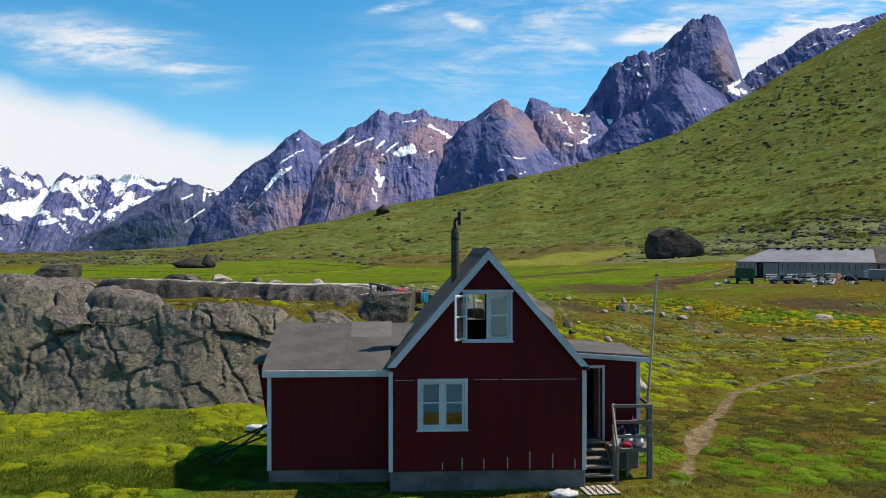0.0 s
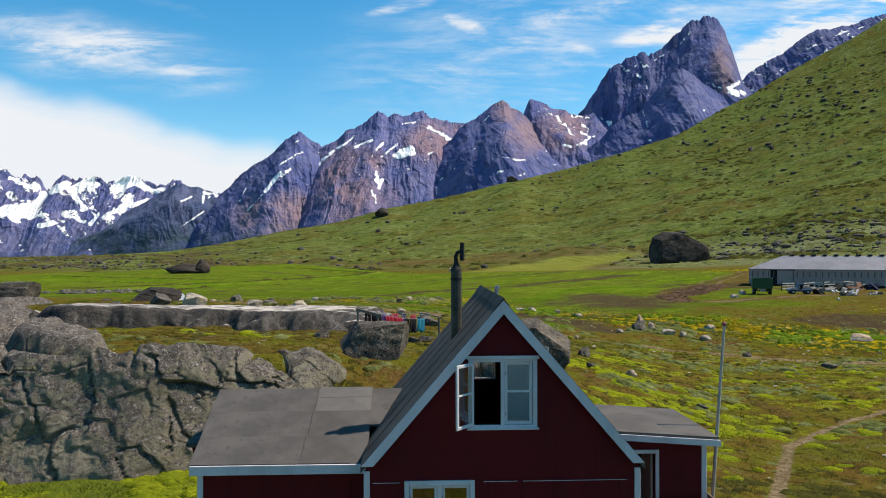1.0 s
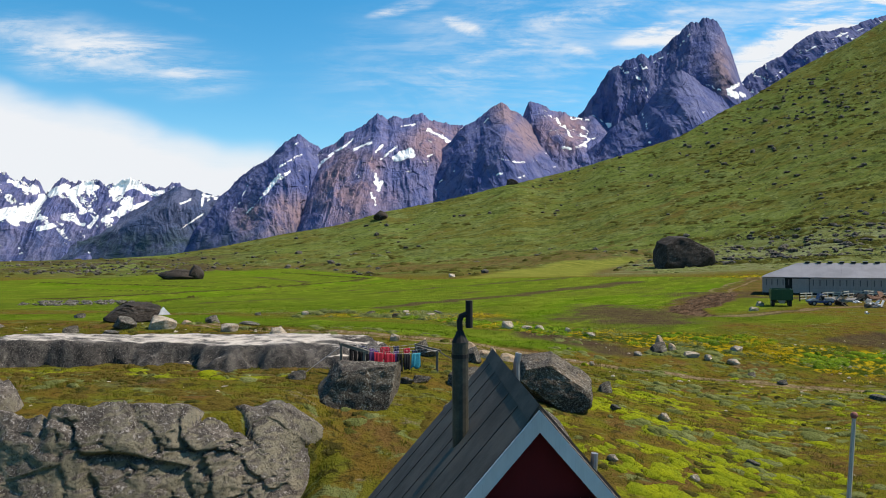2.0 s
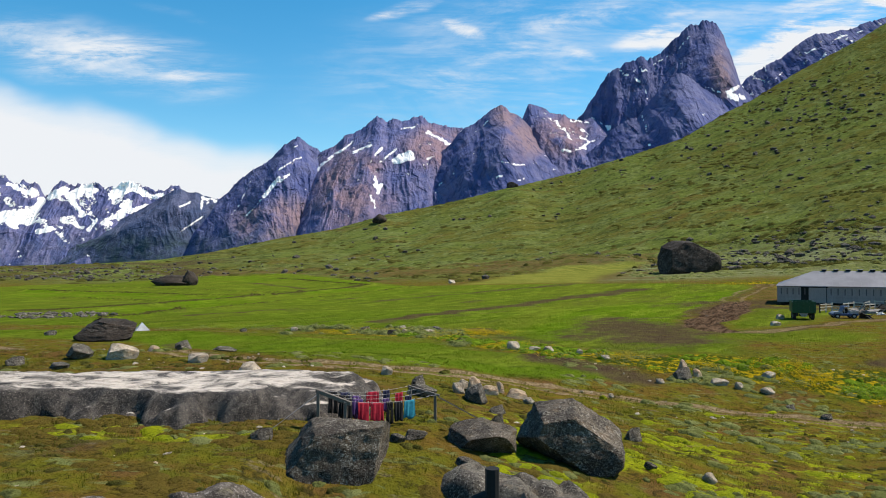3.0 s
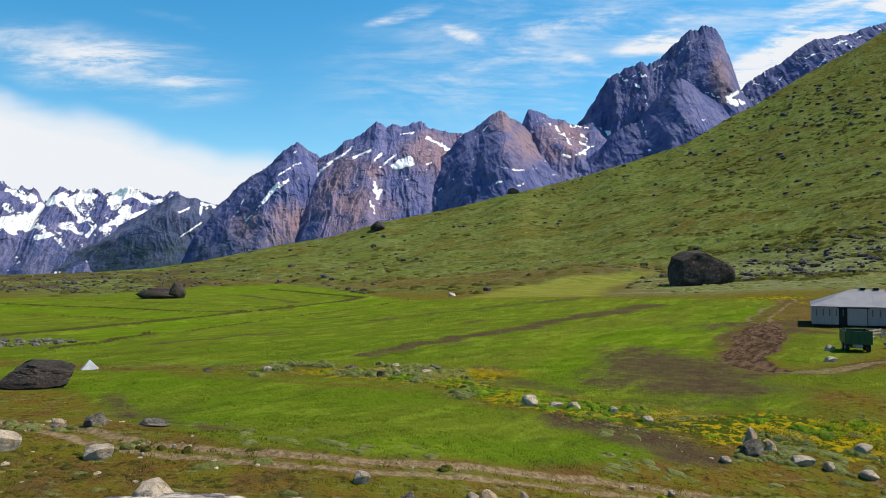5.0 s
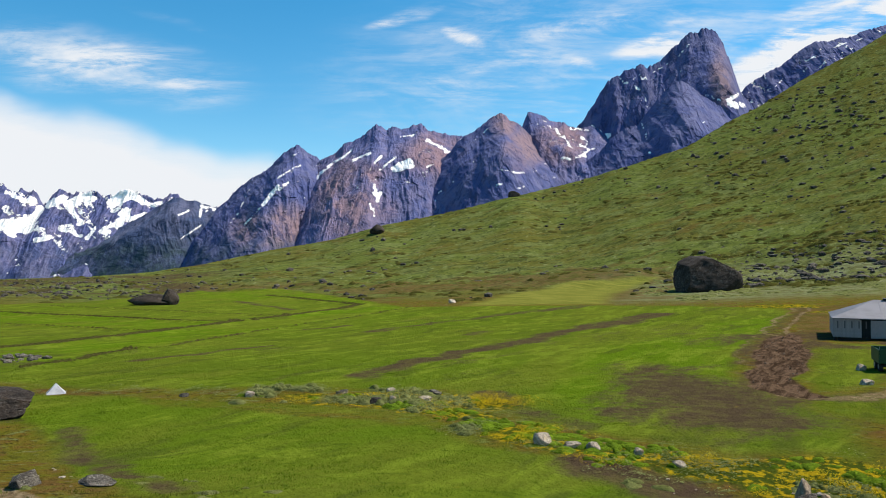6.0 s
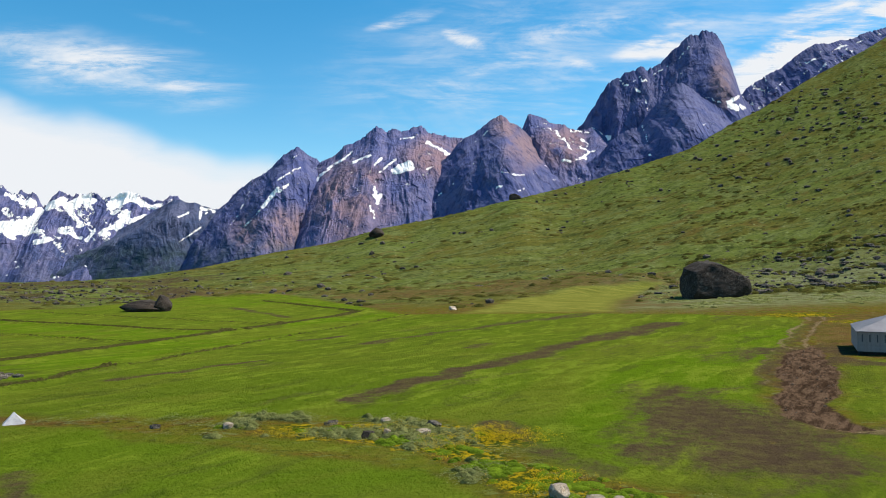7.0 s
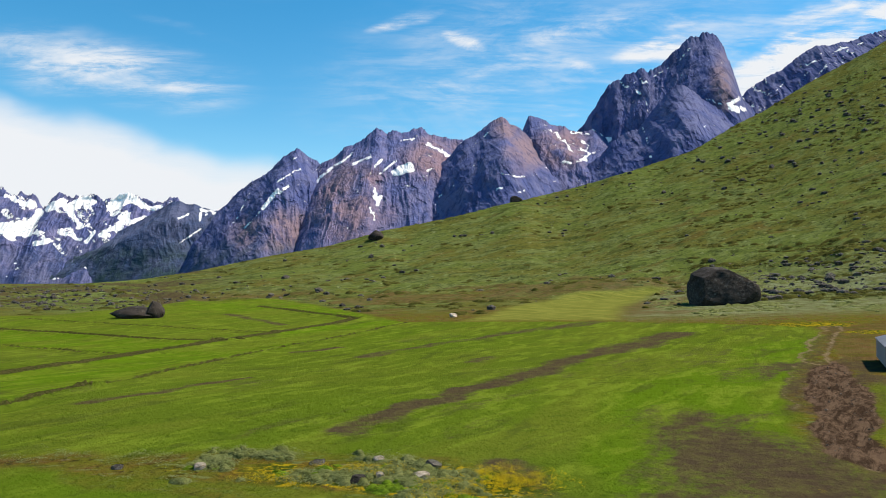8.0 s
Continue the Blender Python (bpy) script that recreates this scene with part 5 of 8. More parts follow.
def rock(name, me, x, y, w, d, h, sink=0.25, rz=0.0, label="", group="", tilt=0.0, base=None):
    """Sets a stone of width, depth and height on the ground, partly sunk in."""
    z = float(height(x, y)) if base is None else base
    ob = new(name, me)
    co = np.array([v.co for v in me.vertices])
    lo, hi = co.min(0), co.max(0)
    sc = ((w / (hi[0] - lo[0])), d / (hi[1] - lo[1]), h * (1 + sink) / (hi[2] - lo[2]))
    ob.matrix_world = Matrix.LocRotScale((x, y, z - h * sink - lo[2] * sc[2]), Euler((0, radians(tilt), radians(rz))), sc)
    return tagged(ob, label, "boulder", group)


def hump(name, label, cx, cy, hx, hy, rz, top, material, seed, steep=4.0, step=0.16, skin=0.28, cleft=0.5, front=0.0, depth=1.6, tilt=0.0, trend=0.0, calm=0.0):
    """A hump of living rock over an oval plan, its flanks running down below the turf."""
    nx, ny = int(hx * 2.3 / step), int(hy * 2.3 / step)
    u, v = np.meshgrid(np.linspace(-1.15, 1.15, nx), np.linspace(-1.15, 1.15, ny))
    lx, ly = u * hx, v * hy
    c, s = math.cos(radians(rz)), math.sin(radians(rz))
    x, y = cx + lx * c - ly * s, cy + lx * s + ly * c
    wu = u + 0.22 * fbm(x / 3.5, y / 3.5, 4, seed)
    wv = v + 0.26 * fbm(x / 3.0, y / 3.0, 4, seed + 3)
    r = (np.abs(wu) ** steep + np.abs(wv) ** (steep * (1 + front * smooth(0.1, -0.5, v)))) ** (1.0 / steep)
    cap = 1 - smooth(0.55, 1.06, r) ** 1.15
    crack = smooth(0.16, 0.02, np.abs(fbm(x / 2.4, y / 5.0, 3, seed + 7))) * cleft
    lumps = 0.6 * skin * (ridged(x / 2.2, y / 2.2, 4, seed + 9) - 0.2) + 0.4 * skin * fbm(x / 0.7, y / 0.7, 4, seed + 11)
    lumps = lumps * (1 - calm * smooth(0.85, 1.0, cap))
    crack = crack * (1 - calm * smooth(0.85, 1.0, cap))
    peak = top + tilt * lx / hx + trend * ly / hy + 0.5 * skin * fbm(x / 6, y / 6, 3, seed + 13)
    z0 = height(x, y) - depth
    z = z0 + (peak - z0) * cap + (lumps - crack * 0.5) * smooth(0.0, 0.5, cap)
    # push the flanks in and out so that faces are broken
    y = y + 1.5 * skin * facets(x / 1.5, z / 1.0 + x / 7, seed + 31, 0.9) * smooth(0.98, 0.3, cap)
    z = z + 0.35 * skin * facets(x / 1.7, y / 1.7, seed + 41, 0.8) * smooth(0.05, 0.4, cap) * (1 - calm * smooth(0.85, 1.0, cap))
    n1 = 0.5 * skin * fbm(x / 1.6 + z * 0.4, z / 1.2, 4, seed + 15)
    y = y + n1 * smooth(0.98, 0.3, cap)
    ob = sheet(name, np.stack([x.ravel(), y.ravel(), z.ravel()], 1), grid_faces(ny, nx), material)
    return tagged(ob, label, "rock outcrop")


def build_cliff():
    """The tall broken rock face beside the house, with a rounded grassy back."""
    cols, rows = 600, 170
    x0 = np.linspace(-44, -3.9, cols)
    v = np.linspace(0, 1, rows)
    X, V = np.meshgrid(x0, v)
    yb = np.interp(X, [-25, -18, -13.6, -10.6, -8.4, -6.5, -3.9], [26.3, 26.7, 27.4, 27.9, 29.1, 30.5, 32.7])
    zt = np.interp(X, [-25, -20, -17, -14, -10, -7.3, -5.2, -3.9], [6.1, 5.7, 5.15, 4.55, 4.65, 4.45, 3.7, 2.8])
    zt = zt - 0.12 + 0.35 * fbm(X / 1.7, X * 0 + 2, 3, 201)
    back = np.interp(V, [0, 0.55, 0.70, 0.82, 1.0], [0.0, 1.55, 2.0, 2.5, 3.8])
    lift = np.interp(V, [0, 0.05, 0.55, 0.70, 0.82, 1.0], [-0.22, 0.0, 0.82, 0.98, 0.97, 0.55])
    # rounding of the profile
    Y, Z = yb + back, zt * lift
    lean = X + 0.28 * Z + 0.5 * fbm(X / 3.2, Z / 3.2, 3, 203)
    wob = 0.16 * fbm(X / 0.8, Z / 0.8, 4, 217, 0.6)
    blocks = facets(lean / 2.3 + wob, Z / 5.2 + lean / 9, 205, 1.0)
    joints = clefts(lean / 2.3 + wob, Z / 5.2 + lean / 9, 205) + 0.10 * smooth(0.0, 0.3, fbm(X / 1.9, Z / 1.9, 2, 223))
    small = facets(lean / 1.05 + 2.2 * wob, Z / 1.25, 221, 0.9)
    splits = clefts(lean / 1.05 + 2.2 * wob, Z / 1.25, 221)
    fine = fbm(X / 0.45, Z / 0.45, 5, 211, 0.62)
    broken = smooth(-0.15, 0.25, fbm(X / 3.5, Z / 2.5, 3, 215) + 0.35 * (V - 0.3))
    out = 0.20 * blocks - 0.20 * smooth(0.05, 0.0, joints) + (0.35 + 0.65 * broken) * (0.16 * small - 0.13 * smooth(0.06, 0.0, splits)) + (0.08 + 0.08 * broken) * fine + 0.28 * fbm(lean / 2.6, Z / 3.0, 5, 233, 0.6)
    face = smooth(0.70, 0.50, V)
    Y = Y - out * face
    crown = smooth(0.45, 0.72, V) * smooth(1.0, 0.9, V)
    knobs = 0.34 * facets(X / 2.3, Y / 2.3, 225, 0.9) - 0.22 * smooth(0.12, 0.0, clefts(X / 2.3, Y / 2.3, 225)) + 0.08 * facets(X / 0.8, Y / 0.8, 229, 0.9) + 0.10 * fine
    Z = Z + (knobs + 0.70 * fbm(X / 2.2, Y / 2.6, 3, 213)) * crown
    ob = sheet("rock_cliff", np.stack([X.ravel(), Y.ravel(), Z.ravel()], 1), grid_faces(rows, cols), CLIFF)
    tagged(ob, "tall grey fissured rock face speckled with pale lichen", "rock outcrop")
    ledge = (V > 0.80) & (V < 0.97) & (fbm(X / 1.8, Y / 1.8, 3, 241) > 0.30)
    return X[ledge], Y[ledge], Z[ledge]


LEDGE = build_cliff()
hump("rock_slab", "long ice-worn granite slab, its flat top coloured pale like sun glare", -13.2, 44.6, 13.2, 5.0, 4, 4.72, SLAB, 301, 5.0, front=0.6, cleft=0.6, skin=0.30, tilt=-0.28, trend=-0.25, calm=0.85)
hump("rock_tail", "low grey rock running out of the slab", -1.2, 51.2, 4.6, 1.7, -6, 3.22, ROCK, 311, 3.0, skin=0.12, cleft=0.3, tilt=-0.55, depth=0.8, calm=0.7)
hump("low_rock", "low lichened rock lying in the turf", 2.7, 37.0, 3.0, 1.9, -8, 2.85, ROCK, 321, 3.0, skin=0.20, cleft=0.6, tilt=-0.45, depth=0.9)
hump("rock_knoll", "dark rocky knoll among turf patches", -25.5, 40.5, 7.5, 5.5, 12, 4.75, CLIFF, 331, 3.0, step=0.22, skin=0.45, tilt=-0.5)
hump("rock_knoll", "dark rocky knoll among turf patches", -34.0, 54.0, 9.0, 5.0, 8, 4.6, CLIFF, 341, 3.0, step=0.25, skin=0.5, tilt=-0.3)
hump("rock_hump", "rounded dark rock shelf behind the face", -21.8, 34.6, 7.6, 3.4, 2, 5.25, CLIFF, 351, 2.6, skin=0.42, cleft=0.8, tilt=-0.45)
hump("rock_hump", "low dark rock hump among moss behind the face", -15.2, 32.6, 2.6, 1.5, -12, 4.75, CLIFF, 357, 2.6, skin=0.32, cleft=0.7, tilt=-0.15)

ROCKS = [rock_mesh("boulder", 11, 5, -3, 0.09, ROCK_BIG, 0.0, cut_faces=[(-0.10, -0.12, 1, 0.50), (0.12, -1, 0.16, 0.52), (-0.80, -0.22, 0.58, 0.60), (1, -0.15, -0.16, 0.66), (0.1, 1, 0.2, 0.6), (-0.5, 0.8, 0.3, 0.66)]),
         rock_mesh("boulder", 23, 5, -3, 0.10, ROCK_BIG, 0.0, cut_faces=[(0.64, -0.22, 0.74, 0.50), (-0.30, -0.20, 0.95, 0.60), (-0.92, -0.15, 0.30, 0.62), (-0.62, -0.45, -0.70, 0.52), (0.12, -1, 0.10, 0.56), (1, -0.1, 0.05, 0.80), (0, 1, 0.3, 0.6)]),
         rock_mesh("boulder", 37, 5, -3, 0.10, ROCK_BIG, 0.0, cut_faces=[(-0.34, -0.30, 0.90, 0.50), (0.42, -0.15, 0.88, 0.54), (0.95, -0.35, 0.15, 0.70), (0.1, -0.85, -0.55, 0.50), (-0.8, -0.4, 0.2, 0.74), (0, 1, 0.2, 0.6)])]
rock("boulder", ROCKS[0], -2.95, 37.8, 3.5, 2.7, 2.05, 0.25, 4, "large dark lichened boulder with a blunt top near the drying lines", "boulders on the shelf", base=2.5)
rock("boulder", ROCKS[1], 4.85, 41.8, 3.95, 3.1, 2.55, 0.10, -4, "largest grey boulder, rust-tinted and lichened, leaning on another", "boulders on the shelf", 4, base=1.70)
rock("boulder", ROCKS[2], 1.75, 41.2, 2.55, 2.0, 1.15, 0.2, 4, "flat-topped grey boulder resting against a larger one", "boulders on the shelf", 3, base=2.55)

SMALL = [rock_mesh("stone", s, 4, 5, 0.09, m) for s, m in ((51, ROCK), (57, ROCK_PALE), (63, ROCK_TAN), (71, ROCK_DARK), (79, ROCK_PALE), (84, ROCK))]
STONES = "stones beside the track"
for kind, x, y, w, h, rz, label in (
        (0, 8.5, 46.9, 1.05, 0.85, 30, "dark upright stone in mossy turf"), (0, -5.7, 39.3, 0.95, 0.55, 10, "small dark stone near the slab"),
        (5, -0.7, 41.0, 1.3, 0.45, 70, "low grey stone half sunk in turf"), (5, -1.3, 40.3, 0.8, 0.4, 20, "low grey stone half sunk in turf"),
        (0, 1.75, 49.2, 1.5, 1.0, 75, "dark rough stone below a tan block"), (5, -0.7, 48.7, 1.5, 0.6, 15, "dark rounded stone in the turf"),
        (0, -1.0, 50.2, 1.0, 0.75, 60, "grey rough stone beside the slab"), (4, 0.9, 50.1, 0.65, 0.6, 0, "pale rounded stone lying in the turf"),
        (2, 1.75, 51.2, 1.0, 0.95, 25, "tan upright block among stones"), (2, 2.5, 51.7, 1.1, 0.5, -20, "tan flat block among stones"),
        (1, 1.2, 51.6, 0.7, 0.6, 50, "pale upright stone lying in the turf"), (2, 3.9, 52.0, 1.25, 0.5, 8, "tan flat stone lying in the turf"), (2, 3.1, 52.5, 0.5, 0.65, 8, "small tan stone lying in the turf"),
        (4, 4.4, 51.1, 0.6, 0.32, 33, "small pale stone lying in the turf"), (1, -2.7, 52.3, 0.65, 0.5, 0, "pale stone by the track"),
        (0, 2.6, 47.6, 1.1, 0.5, 35, "dark stone lying in turf"), (0, 2.5, 45.3, 0.7, 0.6, 5, "small dark pointed stone"),
        (5, 1.0, 38.9, 1.0, 0.45, 12, "flat dark stone in turf"),
        (1, -13.1, 54.4, 1.5, 0.75, 12, "white stone beside the dirt track"), (4, -8.7, 48.6, 2.0, 1.2, 70, "pale boulder standing on the slab"),
        (1, -17.6, 55.3, 2.2, 1.15, 20, "pale grey boulder beside the track"), (5, -20.0, 55.6, 2.2, 1.1, 0, "dark lichened boulder beside the track"),
        (0, -22.4, 53.6, 1.3, 0.7, 45, "grey stone behind the slab"), (5, -19.4, 52.3, 1.5, 0.5, 10, "grey stone behind the slab"),
        (2, -18.0, 60.8, 1.0, 0.5, 0, "small brown stone by the track"), (0, -16.0, 60.2, 1.7, 0.8, 80, "grey rock by the track"), (5, -13.6, 61.2, 2.2, 0.4, 0, "low grey rock by the track"),
        (0, 16.6, 65.2, 1.8, 1.1, 20, "grey stone of a small heap"), (2, 16.9, 66.0, 1.2, 1.5, 50, "tan upright stone of a small heap"), (2, 17.7, 65.6, 0.9, 0.8, 10, "tan stone of a small heap"),
        (4, 14.6, 63.8, 0.8, 0.4, 0, "small pale stone lying in the turf"), (1, 18.6, 64.0, 1.6, 0.6, -12, "pale flat boulder lying in the turf"), (4, 19.7, 63.4, 0.8, 0.6, 0, "pale stone lying in the turf"),
        (4, 21.2, 62.6, 1.3, 0.5, 15, "pale flat stone lying in the turf"), (1, 22.6, 65.4, 1.5, 0.6, 30, "pale flat boulder lying in the turf"), (0, 21.3, 59.6, 1.0, 0.5, 30, "grey stone lying in the turf"),
        (5, 26.6, 53.8, 1.6, 0.5, 0, "low grey stone lying in the turf"), (2, 33.9, 63.0, 2.4, 0.7, -15, "brown flat boulder lying in the turf"), (0, 22.8, 58.2, 0.9, 0.4, 0, "grey stone lying in the turf"),
        (4, 10.1, 42.3, 0.8, 0.5, 30, "pale stone in mossy turf"), (5, 8.0, 42.5, 0.7, 0.4, 0, "grey stone in mossy turf"), (4, 9.4, 33.0, 1.5, 0.9, 35, "pale rough boulder on the mossy slope"),
        (4, 6.4, 36.2, 0.6, 0.3, 30, "small white stone lying in the turf"), (4, 9.3, 35.9, 0.5, 0.3, 0, "small white stone lying in the turf"), (5, 12.5, 38.5, 0.8, 0.35, 0, "grey stone in mossy turf"),
        (4, 10.0, 57.9, 0.45, 0.3, 0, "small white stone by the track"),
        (4, 5.7, 73.6, 1.5, 0.95, 10, "pale pointed stone by the ditch"), (1, 7.3, 72.9, 1.3, 0.5, 0, "pale stone by the ditch"), (4, 8.4, 72.5, 1.2, 0.6, 30, "pale stone by the ditch"),
        (1, 10.7, 71.7, 0.7, 0.5, 0, "pale stone by the ditch"), (4, 12.3, 69.9, 1.0, 0.4, 0, "pale stone by the ditch"),
        (0, -20.4, 89.6, 0.9, 0.45, 0, "grey stone in the meadow"), (1, -15.2, 89.3, 1.0, 0.6, 15, "grey stone in the meadow"),
        (0, -8.0, 90.5, 1.3, 0.5, 0, "grey stone among willow"), (4, -4.2, 91.0, 1.0, 0.5, 0, "pale stone among willow"), (5, -0.6, 89.7, 1.6, 0.6, 0, "grey stone among willow"),
        (1, -1.4, 87.4, 1.5, 0.6, 20, "pale flat stone among flowers"), (3, -5.0, 86.7, 1.3, 0.6, 0, "dark stone among flowers"), (1, -3.8, 87.3, 0.7, 0.6, 0, "pale stone among flowers"),
        (0, -38.5, 86.5, 1.4, 0.7, 0, "grey stone at the field edge"), (4, 2.0, 238, 3.0, 1.5, 0, "white stone at the far field edge"),
        (1, 40.5, 102.7, 1.3, 0.9, 0, "pale stone near the trailer"), (1, 36.0, 94.0, 1.5, 0.7, 0, "grey flat stone near the track")):
    big = 1.22 if -3 < x < 5 and 48 < y < 53 else 1.0
    rock("stone", SMALL[kind], x, y, w * 0.76 * big, w * 0.62 * big, h * 0.70 * big, 0.4, rz, label, STONES, (x * 7.3) % 16 - 8)

FAR = [rock_mesh("boulder", 92, 5, -4, 0.07, ROCK_DARK, 0.0, cut_faces=[(-1, -0.15, 0.14, 0.70), (-0.55, -0.2, 0.80, 0.72), (0.06, -0.1, 1, 0.70), (0.58, -0.1, 0.81, 0.62), (1, -0.1, 0.20, 0.86), (-0.15, -1, 0.40, 0.62)]),
       rock_mesh("boulder", 113, 4, 4, 0.10, ROCK_DARK, 0.3),
       rock_mesh("boulder", 137, 5, -2, 0.13, ROCK_DARK, 0.0, cut_faces=[(0.12, -0.15, 1, 0.34), (-0.72, -0.25, 0.64, 0.36), (0.50, -0.30, 0.80, 0.38), (-0.10, -0.90, 0.42, 0.40), (0.45, -0.78, 0.45, 0.42), (-1, 0.1, 0.15, 0.80), (0.2, 1, 0.3, 0.6), (0.80, -0.55, 0.30, 0.66)])]
rock("boulder", FAR[0], 79.5, 252, 19.5, 15, 10.6, 0.35, 0, "huge smooth dark boulder at the foot of the hill", "dark boulders")
rock("boulder", FAR[1], -88, 253, 15, 8, 3.4, 0.6, 4, "long dark boulder at the edge of the meadow", "dark boulders")
rock("boulder", FAR[1], -84, 254, 7, 5, 5.0, 0.6, 64, "dark boulder at the edge of the meadow", "dark boulders", -8)
rock("boulder", FAR[2], -31.0, 82.0, 5.5, 3.8, 1.9, 0.25, 2, "dark pointed boulder beside the meadow", "dark boulders")
rock("boulder", ROCKS[0], -31.2, 56.5, 3.6, 2.4, 1.1, 0.5, 4, "dark lichened boulder on a rocky knoll", "dark boulders", base=4.5)
rock("boulder", FAR[1], -46.5, 535, 11, 9, 6.0, 0.6, 30, "dark boulder on the hill's crest", "dark boulders")
rock("boulder", FAR[0], 53, 588, 9.5, 7, 4.5, 0.6, 0, "dark boulder on the hill's crest", "dark boulders")


def scatter_rocks(name, label, count, place, size, material, seed):
    """Many small stones in one mesh."""
    rng = np.random.default_rng(seed)
    bm = bmesh.new()
    bmesh.ops.create_icosphere(bm, subdivisions=1, radius=1.0)
    bm.verts.ensure_lookup_table()
    v0 = np.array([v.co for v in bm.verts])
    f0 = np.array([[v.index for v in f.verts] for f in bm.faces])
    bm.free()
    x, y = place(rng, count)
    n = len(x)
    s = size(rng, n, x, y)
    k = v0[None] * rng.uniform(0.65, 1.15, (n, len(v0), 1))
    k = k * np.stack([s, s * rng.uniform(0.6, 1, n), s * rng.uniform(0.35, 0.75, n)], 1)[:, None]
    a = rng.uniform(0, 6.28, n)
    c, q = np.cos(a)[:, None], np.sin(a)[:, None]
    px = k[..., 0] * c - k[..., 1] * q + x[:, None]
    py = k[..., 0] * q + k[..., 1] * c + y[:, None]
    pz = k[..., 2] + (height(x, y) + 0.12 * s)[:, None]
    f = f0[None] + (np.arange(n) * len(v0))[:, None, None]
    ob = sheet(name, np.stack([px, py, pz], -1).reshape(-1, 3), f.reshape(-1, 3), material, False)
    return tagged(ob, label, "stones", kind="stuff")


def on_hill(rng, n):
    y = 255 + 470 * rng.random(n * 3) ** 1.1
    b = rng.uniform(-0.66, 0.72, n * 3)
    x = b * y
    talus = np.exp(-((b - 0.50) / 0.17) ** 2 - ((y - 290) / 52) ** 2) * 8 + np.exp(-((b + 0.47) / 0.20) ** 2 - ((y - 370) / 60) ** 2) * 4.0 + np.exp(-((b - 0.50) / 0.16) ** 2 - ((y - 640) / 110) ** 2) * 2.5
    weight = 0.05 + talus + 0.9 * smooth(0.18, 0.45, fbm(x / 40, y / 25, 3, 401))
    lush = region(x, y, FIELD, 2) + region(x, y, HAY, 4)
    keep = (rng.random(n * 3) < weight / 4.5) & (lush < 0.3)
    return x[keep], y[keep]


scatter_rocks("hillside_stones", "dark stones strewn over the grassy hillside", 11000, on_hill,
              lambda r, n, x, y: (0.20 + 2.0 * r.random(n) ** 7) * (0.8 + y / 900) * np.where(x < -0.2 * y, 0.7, 1.0), ROCK_FAR, 7)


def on_shelf(rng, n):
    x, y = rng.uniform(-30, 42, n), rng.uniform(29, 68, n)
    keep = (inside(x, y, STRIP) == False) & (fbm(x / 6, y / 6, 3, 411) > -0.05)
    return x[keep], y[keep]


scatter_rocks("loose_stones", "small pale stones lying in the turf and on the track", 900, on_shelf, lambda r, n, x, y: 0.06 + 0.16 * r.random(n) ** 3, ROCK_PALE, 9)


def by_mud(rng, n):
    x, y = rng.uniform(26, 70, n), rng.uniform(88, 175, n)
    keep = region(x, y, MUD, 1) > 0.6
    return x[keep], y[keep]


scatter_rocks("mud_stones", "stones and clods in the muddy track", 2500, by_mud, lambda r, n, x, y: 0.04 + 0.14 * r.random(n) ** 3, ROCK_MUD, 13)


def by_barn(rng, n):
    x, y = rng.uniform(-60, -28, n), rng.uniform(108, 122, n)
    keep = np.hypot((x + 56) / 10, (y - 116) / 5) < 1
    return x[keep], y[keep]


scatter_rocks("stone_heap", "low heap of grey stones in the meadow", 500, by_barn, lambda r, n, x, y: 0.2 + 0.5 * r.random(n) ** 2, ROCK, 17)


# ---- the red house ----
def slope_sheet(x0, x1, pts, thick):
    """A roof plane over x0..x1 following (y, z) points, with thickness downwards."""
    bm = bmesh.new()
    n = len(pts)
    ring = [(y, z) for y, z in pts] + [(y, z - thick) for y, z in reversed(pts)]
    a = [bm.verts.new((x0, y, z)) for y, z in ring]
    b = [bm.verts.new((x1, y, z)) for y, z in ring]
    m = len(ring)
    for i in range(n - 1):
        bm.faces.new((a[i], a[i + 1], a[m - 2 - i], a[m - 1 - i]))
        bm.faces.new((b[i + 1], b[i], b[m - 1 - i], b[m - 2 - i]))
    for i in range(m):
        bm.faces.new((a[(i + 1) % m], a[i], b[i], b[(i + 1) % m]))
    bmesh.ops.recalc_face_normals(bm, faces=bm.faces)
    return bm


def ring_frame(x0, x1, z0, z1, w, y0, y1, bevel=0.008):
    return boxes((x0, x0 + w, y0, y1, z0, z1), (x1 - w, x1, y0, y1, z0, z1), (x0 + w, x1 - w, y0, y1, z0, z0 + w), (x0 + w, x1 - w, y0, y1, z1 - w, z1), bevel=bevel)


def sash(window, x0, x1, z0, z1, bar, swing=0.0):
    """A white casement with two panes, hinged on its outer side."""
    w = x1 - x0
    s = part("casement", ring_frame(0, w, 0, z1 - z0, 0.065, -0.02, 0.025), WHITE, window, "white wooden casement")
    s.matrix_basis = pose(x0, 0.02, z0, 0, 0, swing)
    part("glazing_bar", boxes((0.065, w - 0.065, -0.012, 0.015, bar - z0 - 0.018, bar - z0 + 0.018)), WHITE, s)
    for a, b in ((0.065, bar - z0 - 0.018), (bar - z0 + 0.018, z1 - z0 - 0.065)):
        p = part("pane", boxes((0.065, w - 0.065, 0.0, 0.006, a, b)), GLASS, s)
        p.visible_shadow = False
    for z in (0.22, z1 - z0 - 0.24):
        part("hinge", boxes((0.005, 0.03, -0.035, -0.0205, z - 0.04, z + 0.04)), STEEL, s, "dark metal hinge")
    return s


